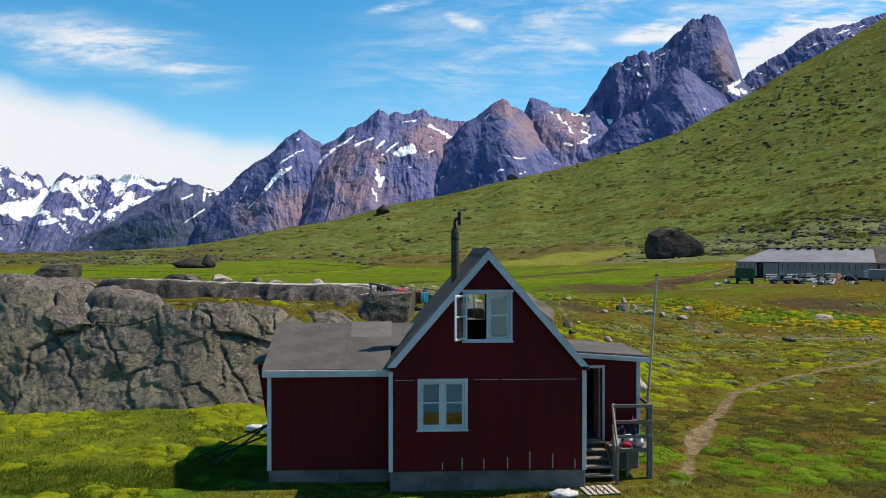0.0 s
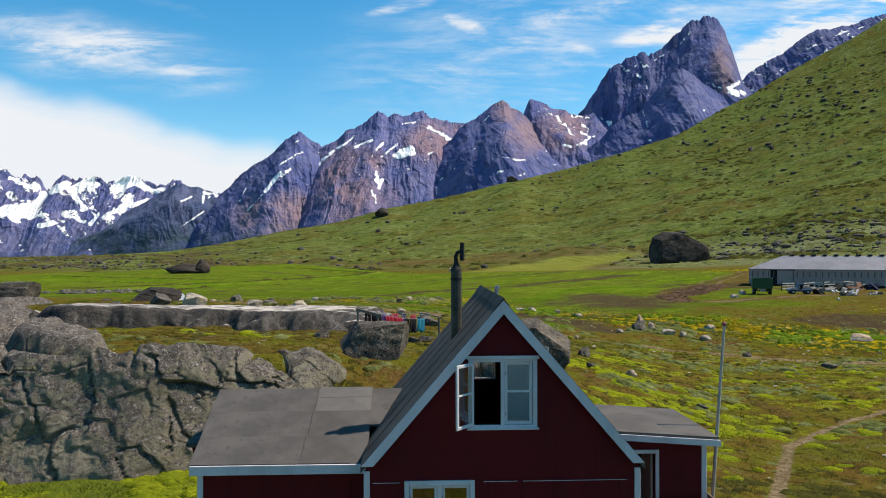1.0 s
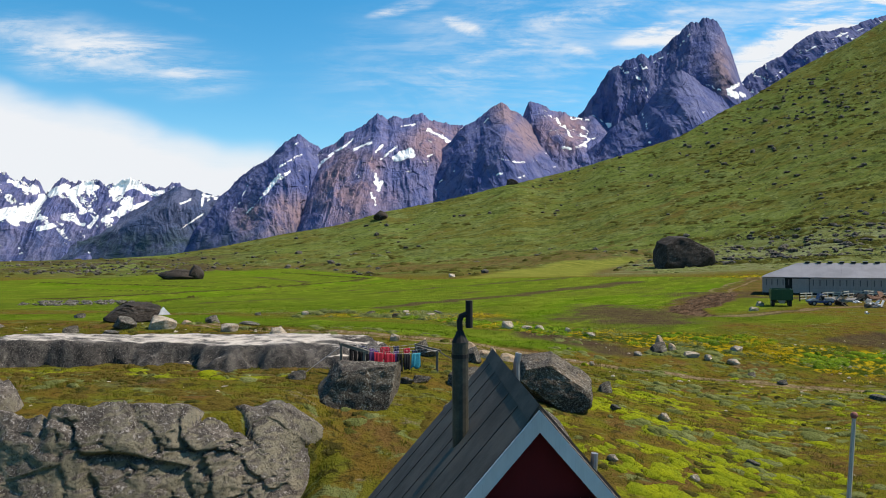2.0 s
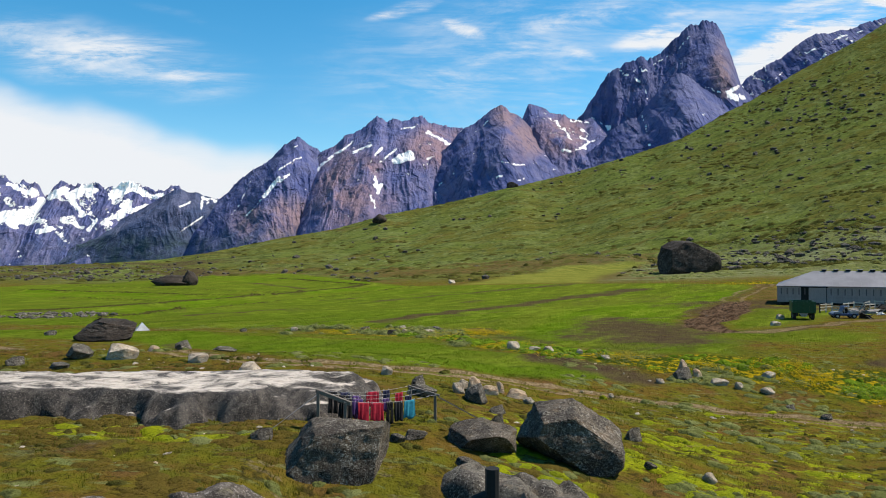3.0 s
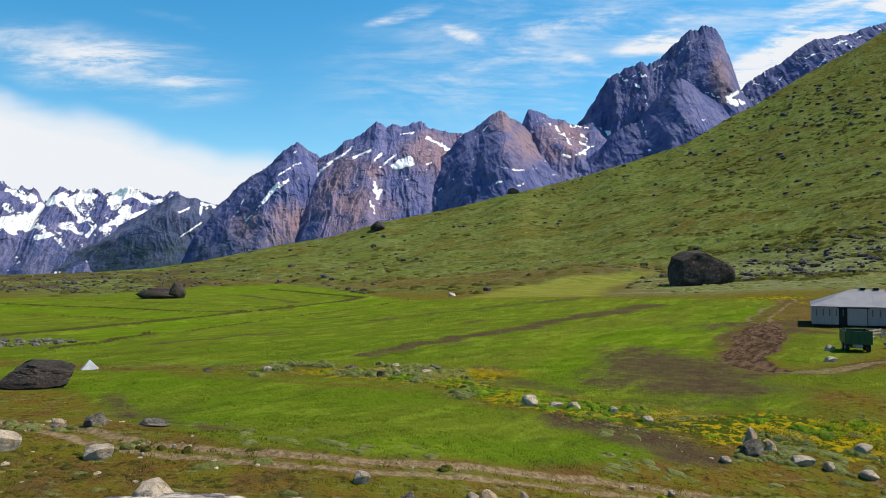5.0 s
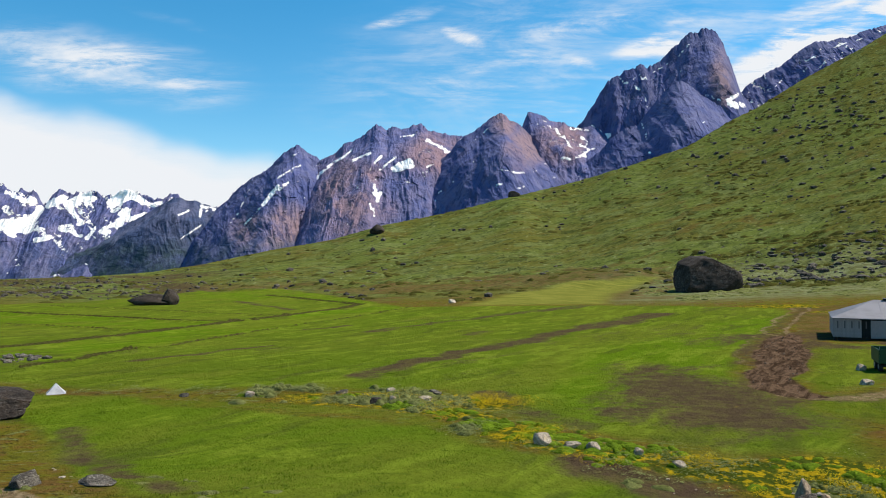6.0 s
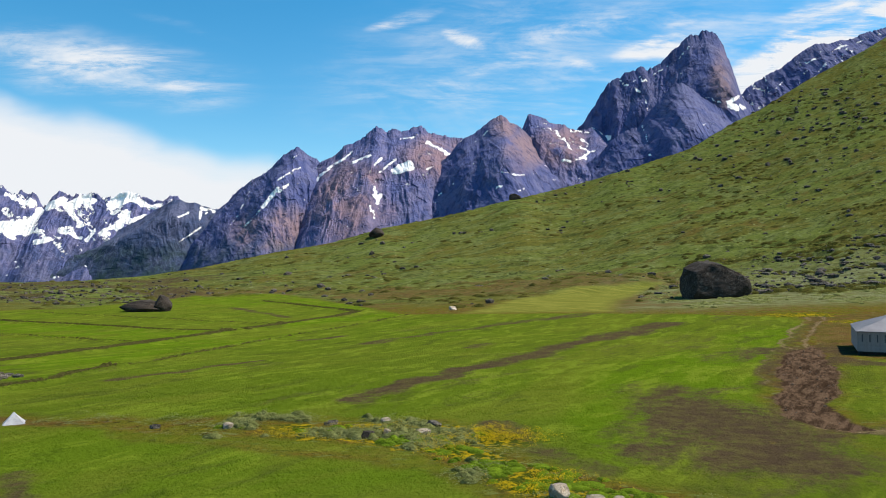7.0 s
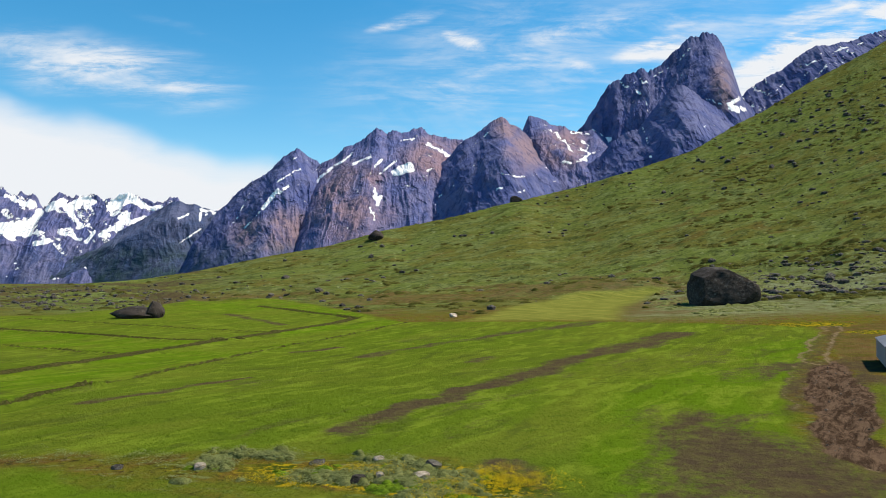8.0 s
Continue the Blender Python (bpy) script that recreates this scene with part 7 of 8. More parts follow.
def garment(line, t0, t1, drop, cloth, label, kind, legs=0, seed=1):
    """A piece of washing pegged to a line, hanging in folds."""
    a, b = LINES[line]
    n, r = 14, 9
    rnd = random.Random(seed)
    bm = bmesh.new()
    side = (b - a).cross(Vector((0, 0, 1))).normalized()
    ph = rnd.uniform(0, 6)

    def surface(t0, t1, drop, shift):
        rows = []
        for j in range(r + 1):
            v = j / r
            row = []
            for i in range(n + 1):
                u = i / n
                t = t0 + (t1 - t0) * (u + 0.06 * v * math.sin(u * 7 + ph))
                p = a.lerp(b, t) - Vector((0, 0, 0.16 * 4 * t * (1 - t)))
                fold = 0.045 * (0.3 + v) * math.sin(u * 15 + ph + v * 1.3) + 0.03 * v * math.sin(u * 27 + ph * 2)
                hem = drop * (0.93 + 0.07 * math.sin(u * 9 + ph))
                row.append(bm.verts.new(p + side * (fold + shift) - Vector((0, 0, hem * v))))
            rows.append(row)
        for p, q in zip(rows, rows[1:]):
            for i in range(n):
                bm.faces.new((p[i], p[i + 1], q[i + 1], q[i])).smooth = True

    if legs:
        surface(t0, t1, drop * 0.38, 0.0)
        mid = (t0 + t1) / 2
        surface(t0, mid - 0.008, drop, 0.012)
        surface(mid + 0.008, t1, drop, 0.012)
    else:
        surface(t0, t1, drop, 0.0)
    ob = part("garment", bm, CLOTH[cloth], None)
    m = ob.modifiers.new("thickness", "SOLIDIFY")
    m.thickness = 0.012
    tagged(ob, label, kind, "washing on the lines")
    for t in (t0 + 0.01, t1 - 0.01):
        p = a.lerp(b, t) - Vector((0, 0, 0.16 * 4 * t * (1 - t)))
        part("peg", boxes((p.x - 0.012, p.x + 0.012, p.y - 0.02, p.y + 0.02, p.z - 0.05, p.z + 0.04)), PALE_WOOD, ob, "wooden peg")


for line, t0, t1, drop, cloth, label, kind, legs in (
        (0, 0.08, 0.17, 0.80, "black", "black trousers hanging on the line", "trousers", 1), (0, 0.20, 0.30, 0.75, "darkblue", "dark shirt hanging on the line", "shirt", 0),
        (1, 0.10, 0.20, 0.85, "black", "black trousers hanging on the line", "trousers", 1), (1, 0.23, 0.32, 0.85, "purple", "purple garment hanging on the line", "shirt", 0),
        (2, 0.06, 0.14, 0.75, "black", "black garment hanging on the line", "shirt", 0), (2, 0.16, 0.25, 0.60, "purple", "dark purple towel hanging on the line", "towel", 0),
        (0, 0.48, 0.62, 0.60, "red", "dark red shirt hanging on the line", "shirt", 0), (0, 0.66, 0.74, 0.45, "darkblue", "small dark cloth on the line", "cloth", 0),
        (3, 0.10, 0.22, 0.70, "red", "bright red towel hanging on the line", "towel", 0), (3, 0.24, 0.37, 0.72, "red", "bright red towel hanging on the line", "towel", 0),
        (3, 0.40, 0.47, 0.80, "black", "black trousers hanging on the line", "trousers", 1), (3, 0.49, 0.58, 0.75, "black", "black shirt with pale print on the line", "shirt", 0),
        (3, 0.60, 0.73, 0.72, "blue", "teal blue towel hanging on the line", "towel", 0), (2, 0.45, 0.53, 0.5, "purple", "patterned purple cloth on the line", "cloth", 0),
        (1, 0.70, 0.80, 0.75, "red", "dark red towel hanging on the line", "towel", 0), (2, 0.72, 0.79, 0.55, "darkblue", "dark cloth hanging on the line", "cloth", 0)):
    garment(line, t0, t1, drop, cloth, label, kind, legs, int(t0 * 100) + line)


# ---- barn and yard ----
def build_barn():
    L, D, W0, E, R = 22.0, 12.0, 0.55, 3.15, 5.45
    b = thing("barn", (54.4, 133.9, 1.05), "long low grey board barn with a shallow sheet-metal roof", "barn", rz=-26)
    # Solid dark block under the walls, its colour standing for the gap's shade.
    part("floor_frame", boxes((0.6, L - 0.6, 0.7, D - 0.6, -1.2, W0)), DARK_WOOD, b, "dark block standing for the shaded gap under the boards")
    for i in range(12):
        part("post", boxes((0.1 + i * 1.96, 0.3 + i * 1.96, 0.02, 0.22, -1.2, W0)), DARK_WOOD, b)
    wall = part("wall", boxes((0, 3.5, 0, 0.12, W0, E), (7.2, L, 0, 0.12, W0, E), (3.5, 7.2, 0, 0.12, 2.95, E)), BARN_WOOD, b)
    part("wall", boxes((0, 0.12, 0.122, D, W0, E)), BARN_WOOD, b)
    part("wall", prism([(0.122, W0), (D, W0), (D, E), (D / 2, R - 0.05), (0.122, E)], 0, 0.12), BARN_WOOD, b).matrix_basis = pose(L, 0, 0, 0, 0, 90)
    part("wall", boxes((0.122, L - 0.122, D - 0.12, D, W0, E)), BARN_WOOD, b)
    board = part("board", boxes((0.01, 0.235, -0.03, -0.0005, W0 - 0.05, E - 0.03)), BARN_WOOD, wall)
    for i in range(1, int(L / 0.25)):
        x = i * 0.25
        if 3.4 < x < 7.2:
            continue
        shared("board", board.data, wall, pose(x, 0, 0, 0, 0, 0) @ Matrix.Diagonal((1, 1 + 0.5 * ((i * 5) % 7) / 7, 1 - 0.04 * ((i * 7) % 5) / 5 * ((i % 3) == 0), 1)))
    # A black sheet closes the doorway and stands for the unlit inside.
    part("doorway_shade", boxes((3.5, 7.2, 0.121, 0.18, W0, 2.95)), SOOT_AND_SHADE, b, "black sheet across the doorway for its unlit inside")
    d = part("door", boxes((4.6, 7.1, -0.12, -0.045, W0 - 0.1, 2.90), bevel=0.01), BARN_WOOD, b, "wide sliding board door")
    part("panel", boxes((4.65, 7.05, -0.15, -0.1205, W0, 0.95)), BARN_WOOD, d)
    part("panel", boxes((4.65, 7.05, -0.15, -0.1205, 2.7, 2.85)), BARN_WOOD, d)
    part("door_rail", boxes((3.3, 7.4, -0.16, -0.06, 2.92, 3.08)), SOOT_AND_SHADE, b, "dark sliding rail")
    # Slots are dark boxes on closed boards; the inside's shade is their colour.
    for x in [0.55 + 0.86 * k for k in range(5)] + [7.7 + 0.97 * k for k in range(14)]:
        part("window", boxes((x, x + 0.15, -0.07, -0.033, 1.75, 2.75)), SLOT, b, "narrow dark window slot")
    # roof, hipped at one end and gabled at the other
    ov = 0.5
    bm = bmesh.new()
    low = [(-0.12, -0.25, E), (L + ov, -0.25, E), (L + ov, D + ov, E), (-0.12, D + ov, E)]
    top = [(5.4, D / 2, R), (L + ov, D / 2, R)]
    v = [bm.verts.new(p) for p in low]
    t = [bm.verts.new(p) for p in top]
    u = [bm.verts.new((x, y, z - 0.10)) for x, y, z in low]
    for f in ((v[0], v[1], t[1], t[0]), (v[1], v[2], t[1]), (v[2], v[3], t[0], t[1]), (v[3], v[0], t[0]), (u[3], u[2], u[1], u[0]),
              (u[0], u[1], v[1], v[0]), (u[1], u[2], v[2], v[1]), (u[2], u[3], v[3], v[2]), (u[3], u[0], v[0], v[3])):
        bm.faces.new(f)
    bmesh.ops.recalc_face_normals(bm, faces=bm.faces)
    roof = part("roof", bm, SHEET_METAL, b, "pale grey sheet-metal roof")
    slope = math.degrees(math.atan2(R - E, D / 2 + 0.25))
    run = math.hypot(R - E, D / 2 + 0.25)
    rib = part("sheet_rib", boxes((-0.02, 0.02, 0, run, 0, 0.02)), SHEET_METAL, roof)
    rib.matrix_basis = pose(6.0, -0.25, E + 0.004, slope)
    for i in range(1, 17):
        shared("sheet_rib", rib.data, roof, pose(6.0 + i, -0.25, E + 0.004, slope))
    for i in range(9):
        x = 6.6 + i * 1.75
        vent = part("ridge_vent", boxes((x, x + 0.7, D / 2 - 0.3, D / 2 + 0.3, R - 0.06, R + 0.22), bevel=0.03), SOOT_AND_SHADE, roof, "dark ridge vent")
        part("vent_cap", boxes((x - 0.06, x + 0.76, D / 2 - 0.4, D / 2 + 0.4, R + 0.2205, R + 0.27), bevel=0.01), STEEL, vent)
    return b


build_barn()


def build_wing():
    b = thing("shed", (75.2, 126.9, 1.05), "grey board shed with a dark gabled roof beside the barn", "shed", rz=-26)
    part("wall", boxes((0, 10, 0, 0.12, -1, 3.2)), BARN_WOOD, b)
    part("wall", prism([(0.122, -1), (9, -1), (9, 3.2), (4.5, 5.7), (0.122, 3.2)], 0, 0.12), BARN_WOOD, b).matrix_basis = pose(0.12, 0, 0, 0, 0, 90)
    part("wall", prism([(0.122, -1), (9, -1), (9, 3.2), (4.5, 5.7), (0.122, 3.2)], 0, 0.12), BARN_WOOD, b).matrix_basis = pose(10, 0, 0, 0, 0, 90)
    part("wall", boxes((0.122, 9.878, 8.88, 9, -1, 3.2)), BARN_WOOD, b)
    part("roof", slope_sheet(0.0, 10.4, [(-0.5, 2.98), (4.5, 5.8), (9.5, 2.98)], 0.1), FELT_DARK, b)
    for k in range(4):
        # Black boxes on the closed wall paint in the unlit slots.
        part("window", boxes((1.2 + 2.2 * k, 1.5 + 2.2 * k, -0.04, -0.002, 1.6, 2.7)), SOOT_AND_SHADE, b, "narrow dark window slot")
    return b


build_wing()


def wheel(parent, x, y, z, r, w):
    t = part("wheel", tube([(x - w / 2, y, z), (x - w / 2 + 0.03, y, z), (x + w / 2 - 0.03, y, z), (x + w / 2, y, z)], r, 18), RUBBER, parent, "black tyre")
    part("rim", tube([(x - w / 2 - 0.012, y, z), (x + w / 2 + 0.012, y, z)], r * 0.52, 14), STEEL, t)


def build_trailer():
    z = float(height(42.4, 101.5))
    t = thing("trailer", (41.15, 100.9, z), "dark green box farm trailer on black wheels", "trailer", rz=-20)
    w, n = 2.5, 3.4
    part("box", boxes((0, w, 0, 0.08, 0.85, 2.15), (0, w, n - 0.08, n, 0.85, 2.15), (0, 0.08, 0.082, n - 0.082, 0.85, 2.15), (w - 0.08, w, 0.082, n - 0.082, 0.85, 2.15), (0.082, w - 0.082, 0.082, n - 0.082, 0.80, 0.88), bevel=0.01), GREEN_PAINT, t)
    for x in (0.10, 0.65, 1.25, 1.85, 2.40):
        part("rib", boxes((x - 0.04, x + 0.04, -0.05, -0.0005, 0.82, 2.18), bevel=0.006), GREEN_PAINT, t)
    part("chassis", boxes((0.5, 0.65, 0.2, n + 0.6, 0.55, 0.8), (w - 0.65, w - 0.5, 0.2, n + 0.6, 0.55, 0.8), bevel=0.01), RUBBER, t)
    part("hopper", prism([(0.75, 0.85), (1.75, 0.85), (1.5, 0.40), (1.0, 0.40)], 0.3, 1.1), STEEL, t, "pale grey discharge hopper")
    part("drawbar", beam((w / 2, n, 0.65), (w / 2, n + 1.4, 0.5), 0.12, 0.14), RUBBER, t)
    for x in (0.05, w - 0.10):
        part("stake", boxes((x, x + 0.05, 0.02, 0.07, 2.15, 2.40)), STEEL, t)
    for y in (0.75, n - 0.9):
        part("axle", tube([(0.2, y, 0.45), (w - 0.2, y, 0.45)], 0.05, 8), RUBBER, t)
        for x in (0.28, w - 0.28):
            wheel(t, x, y, 0.45, 0.45, 0.34)


build_trailer()


CANVAS = plain("grey_white_canvas", (0.40, 0.40, 0.41), 0.9, 0.0, 0.3, 2.0)


def build_tent():
    """A small pyramid tent of thin cloth over a centre pole."""
    x, y = -31.7, 91.6
    t = thing("tent", (x, y, float(height(x, y))), "small white pyramid tent pitched at the field edge", "tent", rz=28)
    w, h, thick = 0.74, 0.86, 0.02
    corner = [(-w, -w), (w, -w), (w, w), (-w, w)]
    for i in range(4):
        (ax, ay), (bx, by) = corner[i], corner[(i + 1) % 4]
        bm = bmesh.new()
        rings = []
        for k in (1.0, 1.0 - thick / w):
            rows = []
            for j in range(6):
                v = j / 5
                sag = 1 - 0.05 * math.sin(math.pi * v)
                rows.append([bm.verts.new(((ax + (bx - ax) * u) * (1 - v) * k * sag, (ay + (by - ay) * u) * (1 - v) * k * sag, h * v * k - 0.02)) for u in (0, 0.25, 0.5, 0.75, 1)])
            rings.append(rows)
        for r, rows in enumerate(rings):
            for p, q in zip(rows, rows[1:]):
                for n in range(4):
                    f = (p[n], p[n + 1], q[n + 1], q[n])
                    bm.faces.new(f if r == 0 else f[::-1])
        for n in range(4):
            bm.faces.new((rings[1][0][n], rings[1][0][n + 1], rings[0][0][n + 1], rings[0][0][n]))
        bmesh.ops.remove_doubles(bm, verts=bm.verts, dist=0.0005)
        part("panel", bm, CANVAS, t)
    part("pole", tube([(0, 0, -0.05), (0, 0, h + 0.03)], 0.02, 8), GREY_WOOD, t)
    for (cx, cy) in corner:
        part("peg", tube([(cx * 1.06, cy * 1.06, 0.06), (cx * 1.02, cy * 1.02, -0.15)], 0.012, 6), STEEL, t)


build_tent()


def build_fence():
    f = thing("fence", (0, 0, 0), "low pale rail fence in front of the barn", "fence")

    def at(i):
        x, y = 51.0 + i * 1.5, 113.8 + i * 0.86 + 0.4 * (i % 3)
        return x, y, float(height(x, y))

    for i in range(14):
        x, y, z = at(i)
        part("post", boxes((x - 0.07, x + 0.07, y - 0.07, y + 0.07, z - 0.3, z + 1.25)), PALE_WOOD if i % 3 else DARK_WOOD, f)
        if i < 13:
            p, q, s = at(i + 1)
            for k in (0.35, 0.75, 1.12):
                if (i * 7 + int(k * 10)) % 5:
                    part("rail", beam((x, y - 0.10, z + k), (p, q - 0.10, s + k * (1 - 0.06 * (i % 3))), 0.04, 0.13), PALE_WOOD, f)


build_fence()


def build_pickup():
    """A small flatbed yard vehicle."""
    z = float(height(48.4, 103.6))
    c = thing("utility_vehicle", (47.3, 103.6, z), "small blue and pale grey utility vehicle parked in the yard", "utility vehicle", rz=-8)
    blue = plain("blue_vehicle_paint", (0.03, 0.06, 0.16), 0.4)
    part("body", boxes((0.0, 3.0, 0.0, 1.35, 0.35, 0.62), bevel=0.05), blue, c, "blue lower body")
    part("bonnet", prism([(0.05, 0.62), (1.25, 0.62), (1.2, 0.85), (0.35, 0.82)], 0.06, 1.29), STEEL, c, "pale grey bonnet")
    part("bed", boxes((1.95, 3.0, 0.04, 0.10, 0.622, 0.95), (1.95, 3.0, 1.25, 1.31, 0.622, 0.95), (2.94, 3.0, 0.102, 1.248, 0.622, 0.95), bevel=0.01), STEEL, c, "pale grey load bed")
    part("seat", boxes((1.3, 1.8, 0.2, 1.15, 0.622, 0.85), (1.7, 1.85, 0.2, 1.15, 0.851, 1.2), bevel=0.03), RUBBER, c)
    part("windscreen", prism([(1.15, 0.86), (1.22, 0.86), (1.42, 1.42), (1.35, 1.42)], 0.1, 1.25), blue, c)
    part("canopy", boxes((1.3, 2.0, 0.08, 1.27, 1.42, 1.48), bevel=0.02), blue, c, "dark blue canopy")
    for x in (1.4, 1.9):
        for y in (0.12, 1.2):
            part("pillar", boxes((x, x + 0.05, y, y + 0.05, 0.62, 1.42)), STEEL, c)
    for x in (0.55, 2.45):
        for y in (0.05, 1.30):
            t = part("wheel", tube([(x, y - 0.12, 0.3), (x, y + 0.12, 0.3)], 0.30, 16), RUBBER, c)
            part("rim", tube([(x, y - 0.13, 0.3), (x, y + 0.13, 0.3)], 0.15, 12), STEEL, t)


build_pickup()


def build_crate_cart():
    z = float(height(69.5, 115.5))
    c = thing("livestock_trailer", (68.0, 115.4, z), "grey livestock trailer with white slatted ends", "trailer", rz=-26)
    part("body", boxes((0.3, 2.7, 0, 1.9, 0.45, 1.9), bevel=0.02), SHEET_METAL, c)
    for x0, x1 in ((-0.35, 0.295), (2.705, 3.4)):
        for k in range(3):
            part("slat", boxes((x0, x1, -0.03, 0.03, 0.65 + k * 0.42, 0.87 + k * 0.42), bevel=0.01), WHITE_PLASTIC, c, "white slat")
        part("end_frame", boxes((x0, x1, 0.032, 1.9, 0.5, 0.6)), STEEL, c)
    for x in (0.7, 2.3):
        for y in (0.25, 1.65):
            wheel(c, x, y, 0.30, 0.30, 0.2)


build_crate_cart()


def jumble(x, y, size, tall, material, label, seed, pieces=9):
    """A heap of bent sheets and bars thrown together."""
    rnd = random.Random(seed)
    heap = thing("scrap_heap", (x, y, float(height(x, y))), label, "scrap")
    part("core", boxes((-size * 0.35, size * 0.35, -size * 0.25, size * 0.25, -0.3, tall * 0.45), bevel=0.08), material, heap)
    for _ in range(pieces):
        a, w, t = rnd.uniform(0.3, 0.9) * size, rnd.uniform(0.08, 0.5) * size, rnd.uniform(0.02, 0.10)
        m = pose(rnd.gauss(0, 0.32) * size, rnd.gauss(0, 0.25) * size, abs(rnd.gauss(0.3, 0.3)) * tall, rnd.uniform(-50, 50), rnd.uniform(-50, 50), rnd.uniform(0, 180))
        part("panel", boxes((-a / 2, a / 2, -w / 2, w / 2, -t / 2, t / 2)), material, heap).matrix_basis = m


SCRAP = plain("weathered_scrap", (0.24, 0.215, 0.19), 0.8, 0.0, 0.5, 3.0)
RUSTY = plain("rusty_iron", (0.16, 0.075, 0.04), 0.8, 0.2, 0.5, 3.0)
for n, (x, y, size, tall, m, label) in enumerate((
        (54.0, 100.6, 1.6, 0.9, WHITE_PLASTIC, "tall heap of white scrap panels in the yard"), (52.6, 98.6, 1.3, 0.5, SCRAP, "flat grey scrap panels on the grass"), (57.6, 111.0, 0.7, 0.35, WHITE_PLASTIC, "small white scrap on the grass"),
        (57.5, 113.5, 2.2, 0.8, SCRAP, "grey scrap metal heap by the barn"), (66.6, 117.4, 1.8, 1.1, CLOTH["darkblue"], "dark blue scrap heap by the barn"), (63.0, 116.5, 2.6, 0.8, RUSTY, "rusty scrap heap by the barn"),
        (60.2, 115.0, 1.8, 1.0, DARK_WOOD, "dark heap of old timber by the barn"), (51.6, 104.2, 1.5, 1.0, DARK_WOOD, "dark heap of old timber in the yard"), (58.0, 101.8, 1.2, 0.4, SCRAP, "low grey scrap on the grass"), (46.0, 88.6, 0.5, 0.3, WHITE_PLASTIC, "small white scrap lying on the turf"))):
    jumble(x, y, size, tall, m, label, 40 + n)


# ---- turf plants ----
def tufts(name, label, x, y, tall, wide, blades, material, seed, flat=0.0):
    """Clumps of blades, each blade a thin bent triangle pair."""
    rng = np.random.default_rng(seed)
    n = len(x)
    z = height(x, y)
    k = blades
    a = rng.uniform(0, 2 * np.pi, (n, k))
    rad = wide[:, None] * rng.random((n, k)) ** 0.6
    bx, by = x[:, None] + rad * np.cos(a), y[:, None] + rad * np.sin(a)
    h = tall[:, None] * rng.uniform(0.55, 1.15, (n, k))
    lean = h * rng.uniform(0.15, 0.65, (n, k)) * (1 + flat)
    d = a + rng.uniform(-0.8, 0.8, (n, k))
    w = 0.008 + 0.035 * tall[:, None] * rng.uniform(0.5, 1.2, (n, k))
    e = rng.uniform(0, 2 * np.pi, (n, k))
    wx, wy = w * np.cos(e), w * np.sin(e)
    zz = np.repeat(z[:, None], k, 1) - 0.03
    p0 = np.stack([bx - wx, by - wy, zz], -1)
    p1 = np.stack([bx + wx, by + wy, zz], -1)
    p2 = np.stack([bx + lean * np.cos(d), by + lean * np.sin(d), zz + h], -1)
    v = np.stack([p0, p1, p2], 2).reshape(-1, 3)
    f = np.arange(len(v)).reshape(-1, 3)
    ob = sheet(name, v, f, material, False)
    return tagged(ob, label, "grass", kind="stuff")


rng = np.random.default_rng(77)


def sow(n, x0, x1, y0, y1, want):
    x, y = rng.uniform(x0, x1, n), y0 + (y1 - y0) * rng.random(n) ** 1.25
    keep = (np.abs(x) < 0.68 * (y + 8) + 6) & (rng.random(n) < want(x, y))
    keep &= along(x, y, PATH) > 0.6
    hx, hy = x + 1.29, y - 18.62
    keep &= ~((hx > -4.3) & (hx < 7.9) & (hy > -0.1 + 0.047 * hx) & (hy < 5.4))
    return x[keep], y[keep]


x, y = sow(26000, -28, 34, 12, 60, lambda x, y: (1 - cover(x, y)[5]) * (0.35 + 0.65 * smooth(-0.2, 0.3, fbm(x / 5, y / 5, 3, 501))) * np.where((y > 27.5) & (y < 33) & (x < -5), 0, 1))
tufts("heath_grass", "olive heath grass tufts", x, y, rng.uniform(0.06, 0.22, len(x)), rng.uniform(0.12, 0.35, len(x)), 12, LEAF, 1)
x, y = sow(26000, -50, 34, 58, 125, lambda x, y: np.clip(cover(x, y)[0] - 1.2 * cover(x, y)[1] - cover(x, y)[5], 0, 1) * smooth(125, 90, y) * (0.25 + 0.75 * smooth(-0.2, 0.3, fbm(x / 4, y / 1.6, 3, 541))))
tufts("meadow_grass", "lush green meadow grass", x, y, rng.uniform(0.05, 0.16, len(x)), rng.uniform(0.3, 0.7, len(x)), 14, LEAF_LUSH, 2)


def cushions(name, label, x, y, r, hgt, material, seed, z=None, k=26, leaf=1.0):
    """Low domed cushions of small leaves."""
    rr = np.random.default_rng(seed)
    n = len(x)
    a = rr.uniform(0, 2 * np.pi, (n, k))
    q = np.sqrt(rr.random((n, k)))
    bx = x[:, None] + r[:, None] * q * np.cos(a) * 1.5
    by = y[:, None] + r[:, None] * q * np.sin(a)
    bz = (height(x, y) if z is None else z)[:, None] + hgt[:, None] * (1 - q ** 2) * rr.uniform(0.6, 1.1, (n, k))
    s = leaf * r[:, None] * rr.uniform(0.12, 0.26, (n, k))
    e = rr.uniform(0, 2 * np.pi, (n, k))
    c = np.stack([bx, by, bz], -1)
    v = np.stack([c + np.stack([s * np.cos(e + t), s * np.sin(e + t), s * rr.uniform(-0.35, 0.40, (n, k))], -1) for t in (0, 2.1, 4.2)], 2).reshape(-1, 3)
    ob = sheet(name, v, np.arange(len(v)).reshape(-1, 3), material, False)
    return tagged(ob, label, "plants", kind="stuff")


